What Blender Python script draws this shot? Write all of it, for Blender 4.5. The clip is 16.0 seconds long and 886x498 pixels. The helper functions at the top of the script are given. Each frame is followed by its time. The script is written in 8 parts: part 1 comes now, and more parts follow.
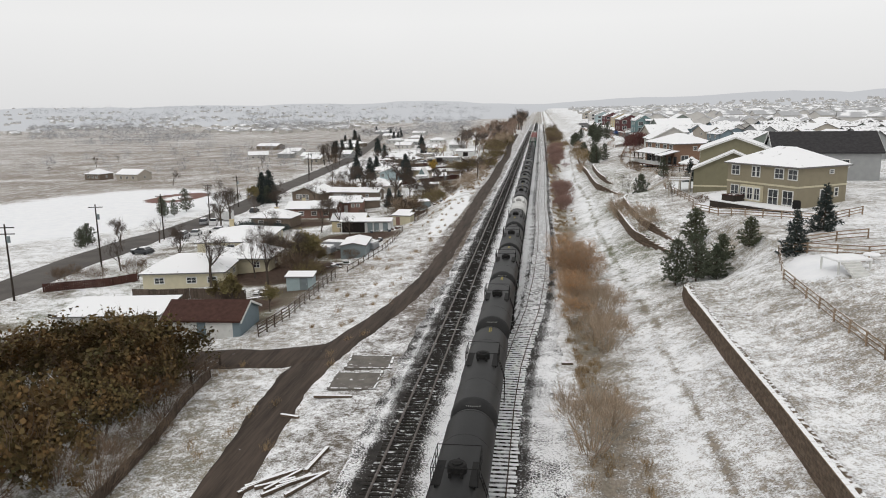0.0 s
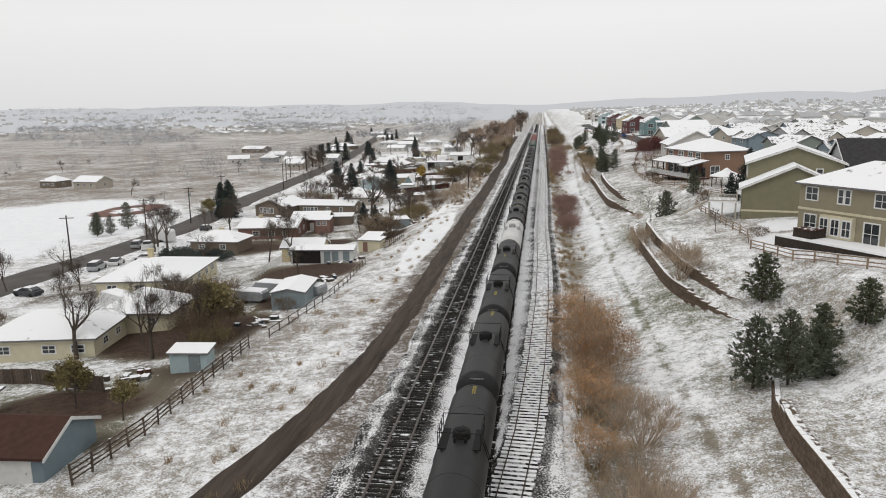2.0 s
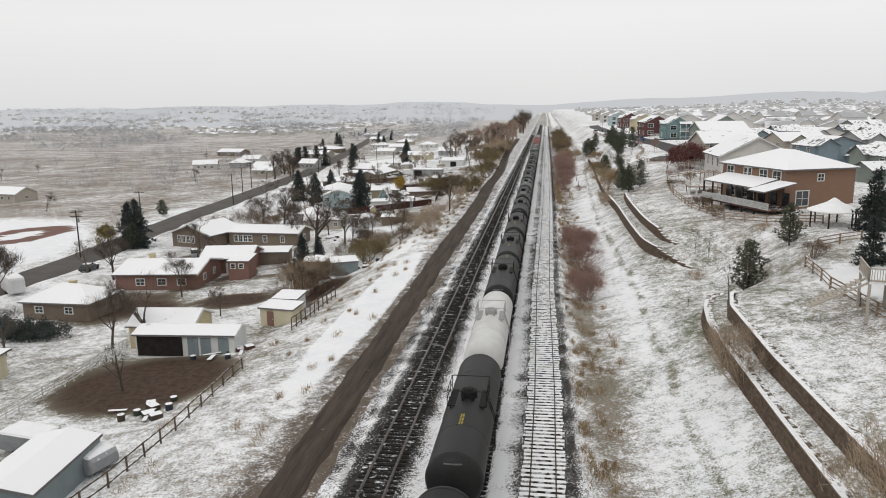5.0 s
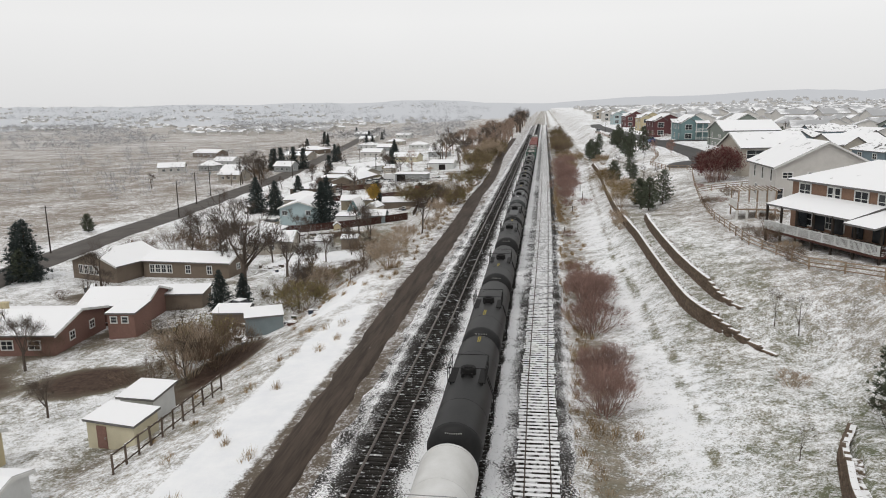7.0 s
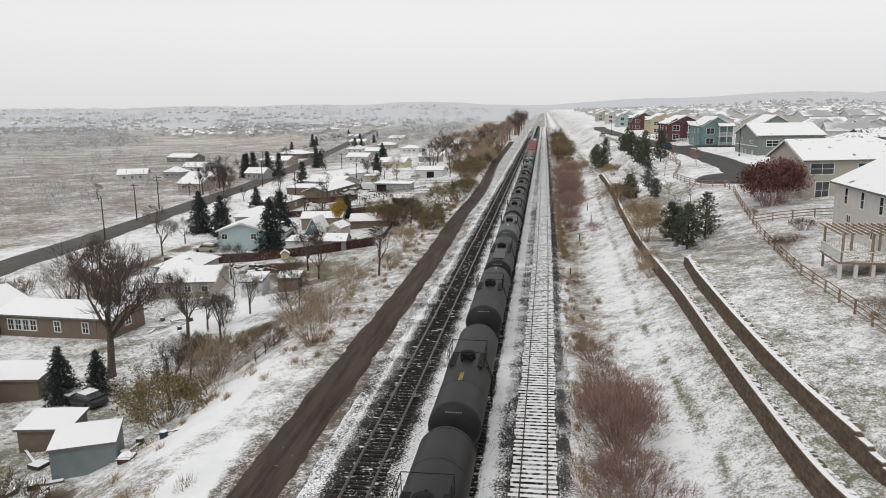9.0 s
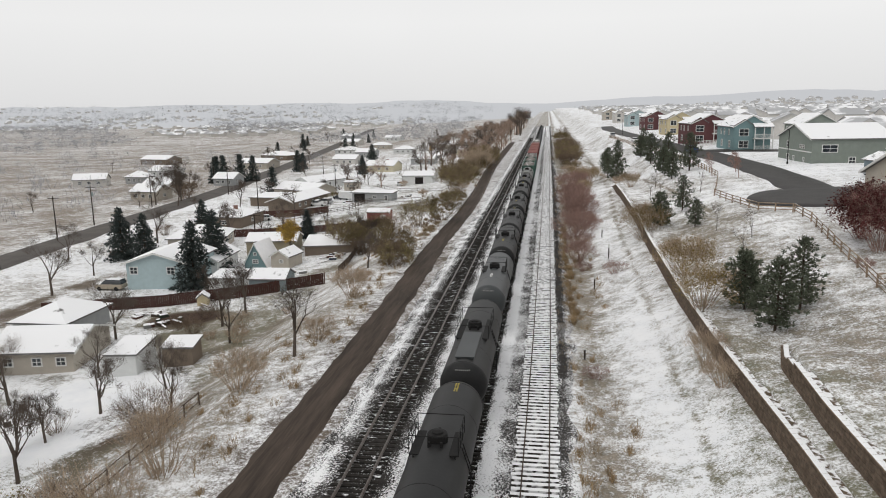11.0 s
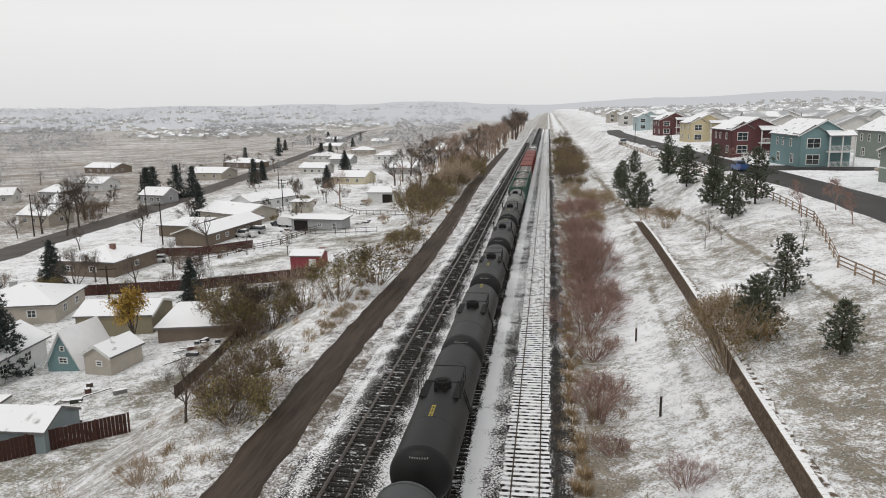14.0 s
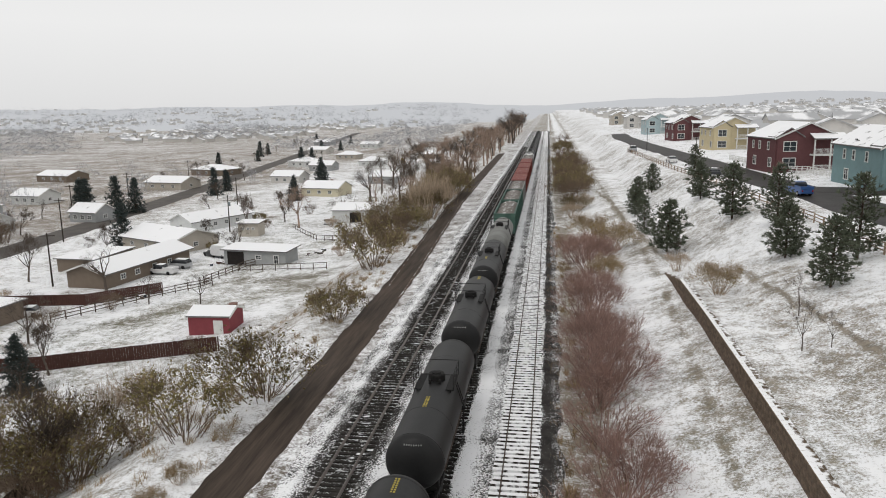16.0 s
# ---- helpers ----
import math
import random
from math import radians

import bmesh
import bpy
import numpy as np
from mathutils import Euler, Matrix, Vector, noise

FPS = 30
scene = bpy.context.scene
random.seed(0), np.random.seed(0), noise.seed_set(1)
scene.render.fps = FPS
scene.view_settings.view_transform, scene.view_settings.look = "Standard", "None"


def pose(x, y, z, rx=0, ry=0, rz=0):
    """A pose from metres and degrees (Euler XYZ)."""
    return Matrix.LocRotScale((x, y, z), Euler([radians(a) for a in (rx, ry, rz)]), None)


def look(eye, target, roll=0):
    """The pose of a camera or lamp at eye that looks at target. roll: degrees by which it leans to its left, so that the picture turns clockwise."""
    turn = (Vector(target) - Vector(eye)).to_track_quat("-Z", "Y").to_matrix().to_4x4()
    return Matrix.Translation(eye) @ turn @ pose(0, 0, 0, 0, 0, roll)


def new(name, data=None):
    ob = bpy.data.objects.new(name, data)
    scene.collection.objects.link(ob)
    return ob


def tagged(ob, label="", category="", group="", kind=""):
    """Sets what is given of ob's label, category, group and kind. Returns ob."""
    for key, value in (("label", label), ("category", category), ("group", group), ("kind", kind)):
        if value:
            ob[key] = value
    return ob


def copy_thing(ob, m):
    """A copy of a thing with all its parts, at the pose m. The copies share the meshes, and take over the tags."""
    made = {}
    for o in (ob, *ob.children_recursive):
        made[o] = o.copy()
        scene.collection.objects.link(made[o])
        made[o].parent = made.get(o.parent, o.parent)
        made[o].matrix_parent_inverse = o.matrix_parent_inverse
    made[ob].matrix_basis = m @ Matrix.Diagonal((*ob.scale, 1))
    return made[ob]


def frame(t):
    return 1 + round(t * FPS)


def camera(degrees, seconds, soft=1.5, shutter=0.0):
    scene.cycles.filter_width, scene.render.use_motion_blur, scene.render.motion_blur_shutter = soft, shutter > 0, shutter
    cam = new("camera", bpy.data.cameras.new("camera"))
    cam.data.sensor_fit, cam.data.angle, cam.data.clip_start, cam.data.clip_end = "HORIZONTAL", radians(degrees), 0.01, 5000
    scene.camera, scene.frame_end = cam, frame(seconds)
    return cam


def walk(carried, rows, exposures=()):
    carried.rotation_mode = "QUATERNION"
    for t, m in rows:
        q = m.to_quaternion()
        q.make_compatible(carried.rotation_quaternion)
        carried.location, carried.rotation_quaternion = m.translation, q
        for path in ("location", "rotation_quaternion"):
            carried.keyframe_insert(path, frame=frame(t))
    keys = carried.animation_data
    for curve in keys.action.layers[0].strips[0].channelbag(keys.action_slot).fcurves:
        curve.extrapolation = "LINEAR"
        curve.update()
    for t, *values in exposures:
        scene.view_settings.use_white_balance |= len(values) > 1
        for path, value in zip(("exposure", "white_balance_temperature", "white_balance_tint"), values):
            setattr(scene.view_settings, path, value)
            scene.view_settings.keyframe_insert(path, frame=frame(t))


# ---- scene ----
cam = camera(63.8, 16.0, soft=1.0)
PATH = [
    (0, (9.307, -0.057, 22.559), (6.622, 19.370, 18.637), -1.02),
    (0.5, (9.359, 7.651, 22.513), (6.668, 27.078, 18.593), -1.01),
    (1, (9.407, 15.423, 22.452), (6.720, 34.852, 18.540), -1.01),
    (1.5, (9.451, 23.259, 22.378), (6.755, 42.688, 18.476), -1.03),
    (2, (9.492, 31.157, 22.292), (6.783, 50.585, 18.393), -1.03),
    (2.5, (9.531, 39.114, 22.194), (6.798, 58.542, 18.310), -1.01),
    (3, (9.568, 47.128, 22.088), (6.803, 66.554, 18.216), -0.99),
    (3.5, (9.604, 55.193, 21.973), (6.808, 74.617, 18.111), -1.01),
    (4, (9.638, 63.305, 21.851), (6.825, 82.730, 18.006), -0.97),
    (4.2, (9.652, 66.562, 21.800), (6.816, 85.984, 17.958), -0.96),
    (6.3, (9.805, 101.063, 21.239), (7.025, 120.463, 17.251), -1.03),
    (6.5, (9.822, 104.368, 21.184), (7.044, 123.774, 17.220), -1.02),
    (7, (9.864, 112.640, 21.049), (7.088, 132.052, 17.118), -1.01),
    (7.5, (9.910, 120.918, 20.916), (7.144, 140.336, 17.007), -1.01),
    (8, (9.959, 129.197, 20.786), (7.196, 148.619, 16.894), -1.00),
    (8.5, (10.013, 137.473, 20.662), (7.242, 156.895, 16.776), -0.98),
    (9, (10.072, 145.743, 20.544), (7.295, 165.165, 16.662), -0.97),
    (9.2, (10.097, 149.049, 20.499), (7.326, 168.473, 16.621), -0.99),
    (11.3, (10.422, 183.665, 20.120), (7.535, 203.063, 16.198), -1.00),
    (11.5, (10.460, 186.955, 20.095), (7.591, 206.356, 16.177), -1.00),
    (12, (10.560, 195.179, 20.043), (7.681, 214.582, 16.140), -0.99),
    (12.5, (10.669, 203.408, 20.006), (7.780, 222.813, 16.119), -1.00),
    (13, (10.788, 211.649, 19.987), (7.896, 231.054, 16.100), -1.02),
    (13.5, (10.917, 219.914, 19.985), (8.037, 239.321, 16.104), -1.02),
    (14, (11.057, 228.214, 20.003), (8.179, 247.620, 16.115), -0.99),
    (14.5, (11.208, 236.564, 20.043), (8.321, 255.966, 16.140), -0.97),
    (15, (11.370, 244.983, 20.104), (8.478, 264.382, 16.187), -1.00),
    (15.5, (11.545, 253.491, 20.189), (8.651, 272.885, 16.251), -1.01),
    (16, (11.733, 262.110, 20.299), (8.841, 281.518, 16.431), -1.04),
]
walk(cam, [(t, look(eye, target, roll)) for t, eye, target, roll in PATH])

# ---- sky and light: an overcast, hazy winter day ----
world = bpy.data.worlds.new("overcast_sky")
scene.world = world
world.use_nodes = True
wn, wl = world.node_tree.nodes, world.node_tree.links
wn.clear()
w_out = wn.new("ShaderNodeOutputWorld")
w_bg = wn.new("ShaderNodeBackground")
w_bg.inputs["Strength"].default_value = 0.1
w_sky = wn.new("ShaderNodeTexSky")
w_sky.sky_type = "NISHITA"
w_sky.sun_disc = False
w_sky.sun_elevation, w_sky.sun_rotation = radians(38), radians(200)
w_noise = wn.new("ShaderNodeTexNoise")
w_noise.inputs["Scale"].default_value = 1.6
w_noise.inputs["Detail"].default_value = 4
w_ramp = wn.new("ShaderNodeValToRGB")
w_ramp.color_ramp.elements[0].position, w_ramp.color_ramp.elements[0].color = 0.3, (8.42, 8.38, 8.36, 1)
w_ramp.color_ramp.elements[1].position, w_ramp.color_ramp.elements[1].color = 0.7, (8.92, 8.86, 8.8, 1)
w_mix = wn.new("ShaderNodeMixRGB")
w_mix.inputs["Fac"].default_value = 0.97
wl.new(w_noise.outputs["Fac"], w_ramp.inputs["Fac"])
wl.new(w_sky.outputs["Color"], w_mix.inputs["Color1"])
wl.new(w_ramp.outputs["Color"], w_mix.inputs["Color2"])
w_tc, w_sep, w_up, w_mul = wn.new("ShaderNodeTexCoord"), wn.new("ShaderNodeSeparateXYZ"), wn.new("ShaderNodeValToRGB"), wn.new("ShaderNodeMixRGB")
w_up.color_ramp.elements[0].color = (0.87, 0.875, 0.885, 1)
w_up.color_ramp.elements[1].color, w_up.color_ramp.elements[1].position = (0.90, 0.90, 0.90, 1), 0.4
w_up.color_ramp.elements.new(0.11).color = (1.0, 1.0, 1.0, 1)
w_mul.blend_type = "MULTIPLY"
w_mul.inputs["Fac"].default_value = 1.0
wl.new(w_tc.outputs["Generated"], w_sep.inputs[0])
wl.new(w_sep.outputs["Z"], w_up.inputs["Fac"])
wl.new(w_mix.outputs["Color"], w_mul.inputs["Color1"])
wl.new(w_up.outputs[0], w_mul.inputs["Color2"])
wl.new(w_mul.outputs["Color"], w_bg.inputs["Color"])
wl.new(w_bg.outputs["Background"], w_out.inputs["Surface"])

sun = new("sun", bpy.data.lights.new("sun", "SUN"))
sun.data.energy, sun.data.angle, sun.data.color = 0.7, radians(25), (1.0, 0.97, 0.93)
sun.matrix_world = look((0, 0, 100), (35, 60, 0))
scene.view_settings.exposure = 0.0

# ---- materials ----


def material(name, col, col2=None, scale=3.0, rough=0.8, metal=0.0, snow=0.0, bump=0.0, grain=30.0, per_object=0.0, per_island=0.0, snow_scale=2.0, wave=0.0, spec=0.08, stretch=None):
    """A procedural surface: two colours mixed by coarse and fine noise, relief, and snow lying on what faces up."""
    m = bpy.data.materials.new(name)
    m.use_nodes = True
    n, l = m.node_tree.nodes, m.node_tree.links
    b = n["Principled BSDF"]
    b.inputs["Roughness"].default_value, b.inputs["Metallic"].default_value = rough, metal
    b.inputs["Specular IOR Level"].default_value = spec
    geo = n.new("ShaderNodeNewGeometry")
    col2 = col2 or tuple(c * 0.7 for c in col)
    big, fine = n.new("ShaderNodeTexNoise"), n.new("ShaderNodeTexNoise")
    for k, s, d in ((big, scale, 4), (fine, grain, 3)):
        k.inputs["Scale"].default_value, k.inputs["Detail"].default_value = s, d
        if stretch:
            mp = n.new("ShaderNodeMapping")
            mp.inputs["Scale"].default_value = stretch
            l.new(geo.outputs["Position"], mp.inputs["Vector"])
            l.new(mp.outputs[0], k.inputs["Vector"])
        else:
            l.new(geo.outputs["Position"], k.inputs["Vector"])
    add = n.new("ShaderNodeMath")
    add.operation = "MULTIPLY_ADD"
    l.new(fine.outputs["Fac"], add.inputs[0])
    add.inputs[1].default_value = 0.5
    l.new(big.outputs["Fac"], add.inputs[2])
    ramp = n.new("ShaderNodeMapRange")
    ramp.inputs["From Min"].default_value, ramp.inputs["From Max"].default_value = 0.5, 1.0
    l.new(add.outputs[0], ramp.inputs["Value"])
    mix = n.new("ShaderNodeMixRGB")
    mix.inputs["Color1"].default_value, mix.inputs["Color2"].default_value = (*col, 1), (*col2, 1)
    l.new(ramp.outputs[0], mix.inputs["Fac"])
    colour = mix.outputs["Color"]
    if per_object or per_island:
        if per_object:
            src = n.new("ShaderNodeObjectInfo").outputs["Random"]
        else:
            src = geo.outputs["Random Per Island"]
        hsv = n.new("ShaderNodeHueSaturation")
        mr = n.new("ShaderNodeMapRange")
        amount = per_object or per_island
        mr.inputs["To Min"].default_value, mr.inputs["To Max"].default_value = 1 - amount, 1 + amount
        l.new(src, mr.inputs["Value"])
        l.new(mr.outputs[0], hsv.inputs["Value"])
        l.new(colour, hsv.inputs["Color"])
        colour = hsv.outputs["Color"]
    if snow:
        sep = n.new("ShaderNodeSeparateXYZ")
        l.new(geo.outputs["Normal"], sep.inputs[0])
        sn = n.new("ShaderNodeTexNoise")
        sn.inputs["Scale"].default_value, sn.inputs["Detail"].default_value = snow_scale, 6
        l.new(geo.outputs["Position"], sn.inputs["Vector"])
        up = n.new("ShaderNodeMath")
        up.operation = "MULTIPLY_ADD"
        l.new(sn.outputs["Fac"], up.inputs[0])
        up.inputs[1].default_value = 1.2
        l.new(sep.outputs["Z"], up.inputs[2])
        mr = n.new("ShaderNodeMapRange")
        edge = 2.05 - 1.1 * snow
        mr.inputs["From Min"].default_value, mr.inputs["From Max"].default_value = edge - 0.07, edge + 0.07
        l.new(up.outputs[0], mr.inputs["Value"])
        sm = n.new("ShaderNodeMixRGB")
        sm.inputs["Color2"].default_value = (0.88, 0.885, 0.895, 1)
        l.new(mr.outputs[0], sm.inputs["Fac"])
        l.new(colour, sm.inputs["Color1"])
        colour = sm.outputs["Color"]
    l.new(colour, b.inputs["Base Color"])
    height = None
    if bump:
        height = fine.outputs["Fac"]
    if wave:
        wv = n.new("ShaderNodeTexWave")
        wv.bands_direction, wv.wave_profile = "Z", "SAW"
        wv.inputs["Scale"].default_value = wave
        l.new(geo.outputs["Position"], wv.inputs["Vector"])
        height, bump = wv.outputs["Fac"], bump or 0.3
    if height is not None:
        bp = n.new("ShaderNodeBump")
        bp.inputs["Strength"].default_value, bp.inputs["Distance"].default_value = bump, 0.03
        l.new(height, bp.inputs["Height"])
        l.new(bp.outputs["Normal"], b.inputs["Normal"])
    return m


def ground_material():
    """Thin wet snow over winter grass and soil; the mesh's attributes say how much snow lies and what is under it."""
    m = bpy.data.materials.new("snowy_ground")
    m.use_nodes = True
    n, l = m.node_tree.nodes, m.node_tree.links
    b = n["Principled BSDF"]
    b.inputs["Roughness"].default_value, b.inputs["Specular IOR Level"].default_value = 0.9, 0.15
    geo = n.new("ShaderNodeNewGeometry")

    def noise_at(scale, detail, stretch=None):
        k = n.new("ShaderNodeTexNoise")
        k.inputs["Scale"].default_value, k.inputs["Detail"].default_value = scale, detail
        k.inputs["Roughness"].default_value = 0.72
        if stretch:
            mp = n.new("ShaderNodeMapping")
            mp.inputs["Scale"].default_value = stretch
            l.new(geo.outputs["Position"], mp.inputs["Vector"])
            l.new(mp.outputs[0], k.inputs["Vector"])
        else:
            l.new(geo.outputs["Position"], k.inputs["Vector"])
        return k.outputs["Fac"]

    def attribute(name):
        a = n.new("ShaderNodeAttribute")
        a.attribute_name = name
        return a.outputs["Fac"]

    def mixed(fac, a, c):
        k = n.new("ShaderNodeMixRGB")
        for sock, v in (("Fac", fac), ("Color1", a), ("Color2", c)):
            if isinstance(v, tuple):
                k.inputs[sock].default_value = (*v, 1)
            elif isinstance(v, float):
                k.inputs[sock].default_value = v
            else:
                l.new(v, k.inputs[sock])
        return k.outputs["Color"]

    def spread(v, lo, hi):
        k = n.new("ShaderNodeMapRange")
        k.inputs["From Min"].default_value, k.inputs["From Max"].default_value = lo, hi
        l.new(v, k.inputs["Value"])
        return k.outputs[0]

    def maths(op, a, c):
        k = n.new("ShaderNodeMath")
        k.operation = op
        for i, v in enumerate((a, c)):
            if isinstance(v, float):
                k.inputs[i].default_value = v
            else:
                l.new(v, k.inputs[i])
        return k.outputs[0]

    fine, tufts, mid, wide = noise_at(7.0, 6), noise_at(1.7, 5), noise_at(0.4, 5), noise_at(0.07, 3)
    straw = mixed(spread(tufts, 0.36, 0.66), (0.34, 0.29, 0.24), (0.12, 0.102, 0.085))
    green = mixed(spread(mid, 0.35, 0.65), (0.13, 0.145, 0.085), (0.22, 0.20, 0.14))
    soil = mixed(spread(tufts, 0.35, 0.65), (0.045, 0.029, 0.022), (0.095, 0.063, 0.047))
    clay = mixed(spread(mid, 0.3, 0.7), (0.21, 0.12, 0.10), (0.17, 0.10, 0.085))
    under = mixed(attribute("green"), straw, green)
    under = mixed(attribute("soil"), under, soil)
    under = mixed(attribute("clay"), under, clay)
    total = maths("ADD", maths("ADD", maths("MULTIPLY", fine, 0.95), maths("MULTIPLY", tufts, 0.72)), maths("ADD", maths("MULTIPLY", mid, 0.6), maths("MULTIPLY", wide, 0.30)))
    level = maths("ADD", total, attribute("cover"))
    snow = spread(level, 1.66, 1.90)
    white = mixed(spread(mid, 0.3, 0.7), (0.80, 0.815, 0.84), (0.90, 0.905, 0.91))
    l.new(mixed(snow, under, white), b.inputs["Base Color"])
    bp = n.new("ShaderNodeBump")
    bp.inputs["Strength"].default_value, bp.inputs["Distance"].default_value = 0.6, 0.08
    l.new(total, bp.inputs["Height"])
    l.new(bp.outputs["Normal"], b.inputs["Normal"])
    return m


GROUND = ground_material()
BALLAST = material("ballast", (0.064, 0.059, 0.055), (0.022, 0.021, 0.020), 1.5, 0.95, bump=1.0, grain=14)
TIE = material("old_tie_timber", (0.040, 0.036, 0.032), (0.015, 0.014, 0.013), 4, 0.9, snow=0.27, bump=0.5, per_object=0.25, snow_scale=1.7)
TIE_SNOWY = material("snow_topped_tie", (0.07, 0.06, 0.05), (0.03, 0.026, 0.022), 4, 0.9, snow=1.3, bump=0.4, per_object=0.1, snow_scale=2.5)
RAIL = material("worn_rail_steel", (0.22, 0.20, 0.19), (0.10, 0.07, 0.055), 6, 0.38, 0.7, spec=0.5)
RAIL_RUST = material("rusty_rail", (0.10, 0.07, 0.055), (0.05, 0.04, 0.035), 6, 0.6, 0.4)
DIRT_ROAD = material("wet_dirt_track", (0.092, 0.070, 0.056), (0.034, 0.027, 0.022), 1.6, 0.7, bump=0.8, grain=9, snow=0.10, stretch=(1.0, 0.07, 1.0), snow_scale=1.1)
ASPHALT = material("wet_asphalt", (0.062, 0.058, 0.056), (0.04, 0.038, 0.037), 0.5, 0.55, bump=0.2, grain=25)
ASPHALT_OLD = material("worn_asphalt", (0.125, 0.113, 0.104), (0.08, 0.073, 0.068), 0.25, 0.7, bump=0.2, grain=20, snow=0.08, snow_scale=0.3)
PAD = material("damp_concrete_slab", (0.2, 0.185, 0.165), (0.12, 0.11, 0.10), 1.2, 0.8, snow=0.2, bump=0.3)
TANK_BLACK = material("black_tank_paint", (0.0105, 0.0107, 0.0112), (0.019, 0.0188, 0.0186), 0.7, 0.48, bump=0.05, grain=6, per_object=0.3, spec=0.24)
TANK_GREY = material("grey_tank_paint", (0.040, 0.045, 0.047), (0.027, 0.031, 0.032), 0.7, 0.45, spec=0.5)
TANK_WHITE = material("white_tank_paint", (0.66, 0.66, 0.65), (0.5, 0.5, 0.48), 0.8, 0.45, spec=0.5)
TANK_DUSTY = material("dusty_tank_paint", (0.22, 0.225, 0.215), (0.15, 0.15, 0.14), 0.7, 0.55)
FITTING = material("pale_weathered_fittings", (0.42, 0.42, 0.41), (0.25, 0.25, 0.245), 5, 0.6)
BLACK_STEEL = material("black_steel", (0.012, 0.012, 0.0125), (0.022, 0.021, 0.020), 5, 0.6)
YELLOW = material("yellow_stencil", (0.45, 0.36, 0.07), (0.33, 0.27, 0.07), 4, 0.5)
# white end marks greyed here to carry the shade on the tank heads
HEAD_MARK = material("shade_dimmed_end_stencil", (0.34, 0.34, 0.33), (0.24, 0.24, 0.23), 4, 0.6)
WHITE_MARK = material("white_stencil", (0.78, 0.78, 0.76), (0.65, 0.65, 0.63), 4, 0.5)
GREEN_STEEL = material("faded_green_steel", (0.09, 0.16, 0.13), (0.06, 0.10, 0.085), 1, 0.6, snow=0.2)
RED_STEEL = material("oxide_red_steel", (0.23, 0.07, 0.055), (0.14, 0.045, 0.04), 1, 0.6, snow=0.2)
GREY_STEEL = material("grey_car_steel", (0.30, 0.30, 0.29), (0.2, 0.2, 0.19), 1, 0.6, snow=0.2)
LOAD = material("gravel_load", (0.22, 0.20, 0.18), (0.13, 0.12, 0.11), 3, 0.95, bump=0.8, snow=0.3)
BLOCK = material("brown_wall_block", (0.185, 0.138, 0.105), (0.10, 0.078, 0.06), 4, 0.9, bump=0.5, per_island=0.18)
BLOCK_OB = material("brown_wall_block_piece", (0.185, 0.138, 0.105), (0.10, 0.078, 0.06), 4, 0.9, bump=0.5, per_object=0.18)
SOIL = material("damp_soil", (0.16, 0.12, 0.085), (0.09, 0.07, 0.05), 2, 0.95, snow=0.42, bump=0.4, snow_scale=2.5)
CAP = material("snowy_wall_cap", (0.30, 0.23, 0.17), (0.22, 0.165, 0.12), 4, 0.9, bump=0.3, snow=0.74, snow_scale=1.5)
CEDAR = material("cedar_rail", (0.34, 0.255, 0.18), (0.22, 0.165, 0.12), 5, 0.85, snow=0.45, bump=0.3, per_object=0.2)
CEDAR_RED = material("stained_redwood", (0.092, 0.047, 0.038), (0.058, 0.031, 0.026), 4, 0.85, snow=0.35, per_object=0.2)
OLD_WOOD = material("weathered_fence_wood", (0.13, 0.10, 0.08), (0.07, 0.055, 0.045), 4, 0.9, snow=0.35, per_object=0.25)
POLE_WOOD = material("dark_pole_wood", (0.06, 0.048, 0.04), (0.035, 0.03, 0.026), 3, 0.9)
WHITE_PAINT = material("white_paint", (0.72, 0.72, 0.70), (0.60, 0.60, 0.58), 2, 0.6)
ROOF_SNOW = material("snow_covered_roof", (0.21, 0.205, 0.20), (0.13, 0.127, 0.124), 2, 0.85, snow=0.72, bump=0.25, snow_scale=0.7)
# shingles under the snow paled to grey, the distance haze in the base colour
ROOF_FAR = material("haze_paled_far_shingles", (0.46, 0.465, 0.475), (0.38, 0.385, 0.395), 0.05, 0.85, snow=0.46, snow_scale=0.12)
ROOF_THIN = material("thinly_snowed_shingles", (0.16, 0.155, 0.15), (0.10, 0.098, 0.096), 2, 0.85, snow=0.60, bump=0.25, snow_scale=1.3)
ROOF_BARE = material("dark_bare_shingles", (0.06, 0.058, 0.06), (0.035, 0.034, 0.035), 2, 0.85, snow=0.2, bump=0.25, snow_scale=0.7)
ROOF_BROWN = material("brown_bare_shingles", (0.085, 0.045, 0.037), (0.055, 0.03, 0.025), 2, 0.85, snow=0.1, bump=0.25)
SNOW = material("lying_snow", (0.89, 0.89, 0.90), (0.83, 0.835, 0.845), 1.5, 0.8, bump=0.2, grain=5)
GLASS = material("window_glass", (0.02, 0.024, 0.028), (0.045, 0.05, 0.055), 0.6, 0.08, spec=0.8)
# near-black colour for the shade inside openings, laid on closed walls
DARK = material("painted_inside_shade", (0.02, 0.018, 0.017), (0.035, 0.03, 0.028), 2, 0.9)
BARK = material("grey_brown_bark", (0.135, 0.11, 0.092), (0.07, 0.057, 0.048), 6, 0.95, snow=0.12, per_object=0.2)
BARK_PINE = material("pine_bark", (0.10, 0.075, 0.06), (0.05, 0.038, 0.03), 6, 0.95)
NEEDLE = material("pine_needles", (0.085, 0.10, 0.07), (0.15, 0.165, 0.12), 1.2, 0.85, snow=0.24, per_island=0.35, snow_scale=3)
NEEDLE_LIGHT = material("light_pine_needles", (0.085, 0.10, 0.06), (0.13, 0.14, 0.095), 1.2, 0.85, snow=0.22, per_island=0.35, snow_scale=3)
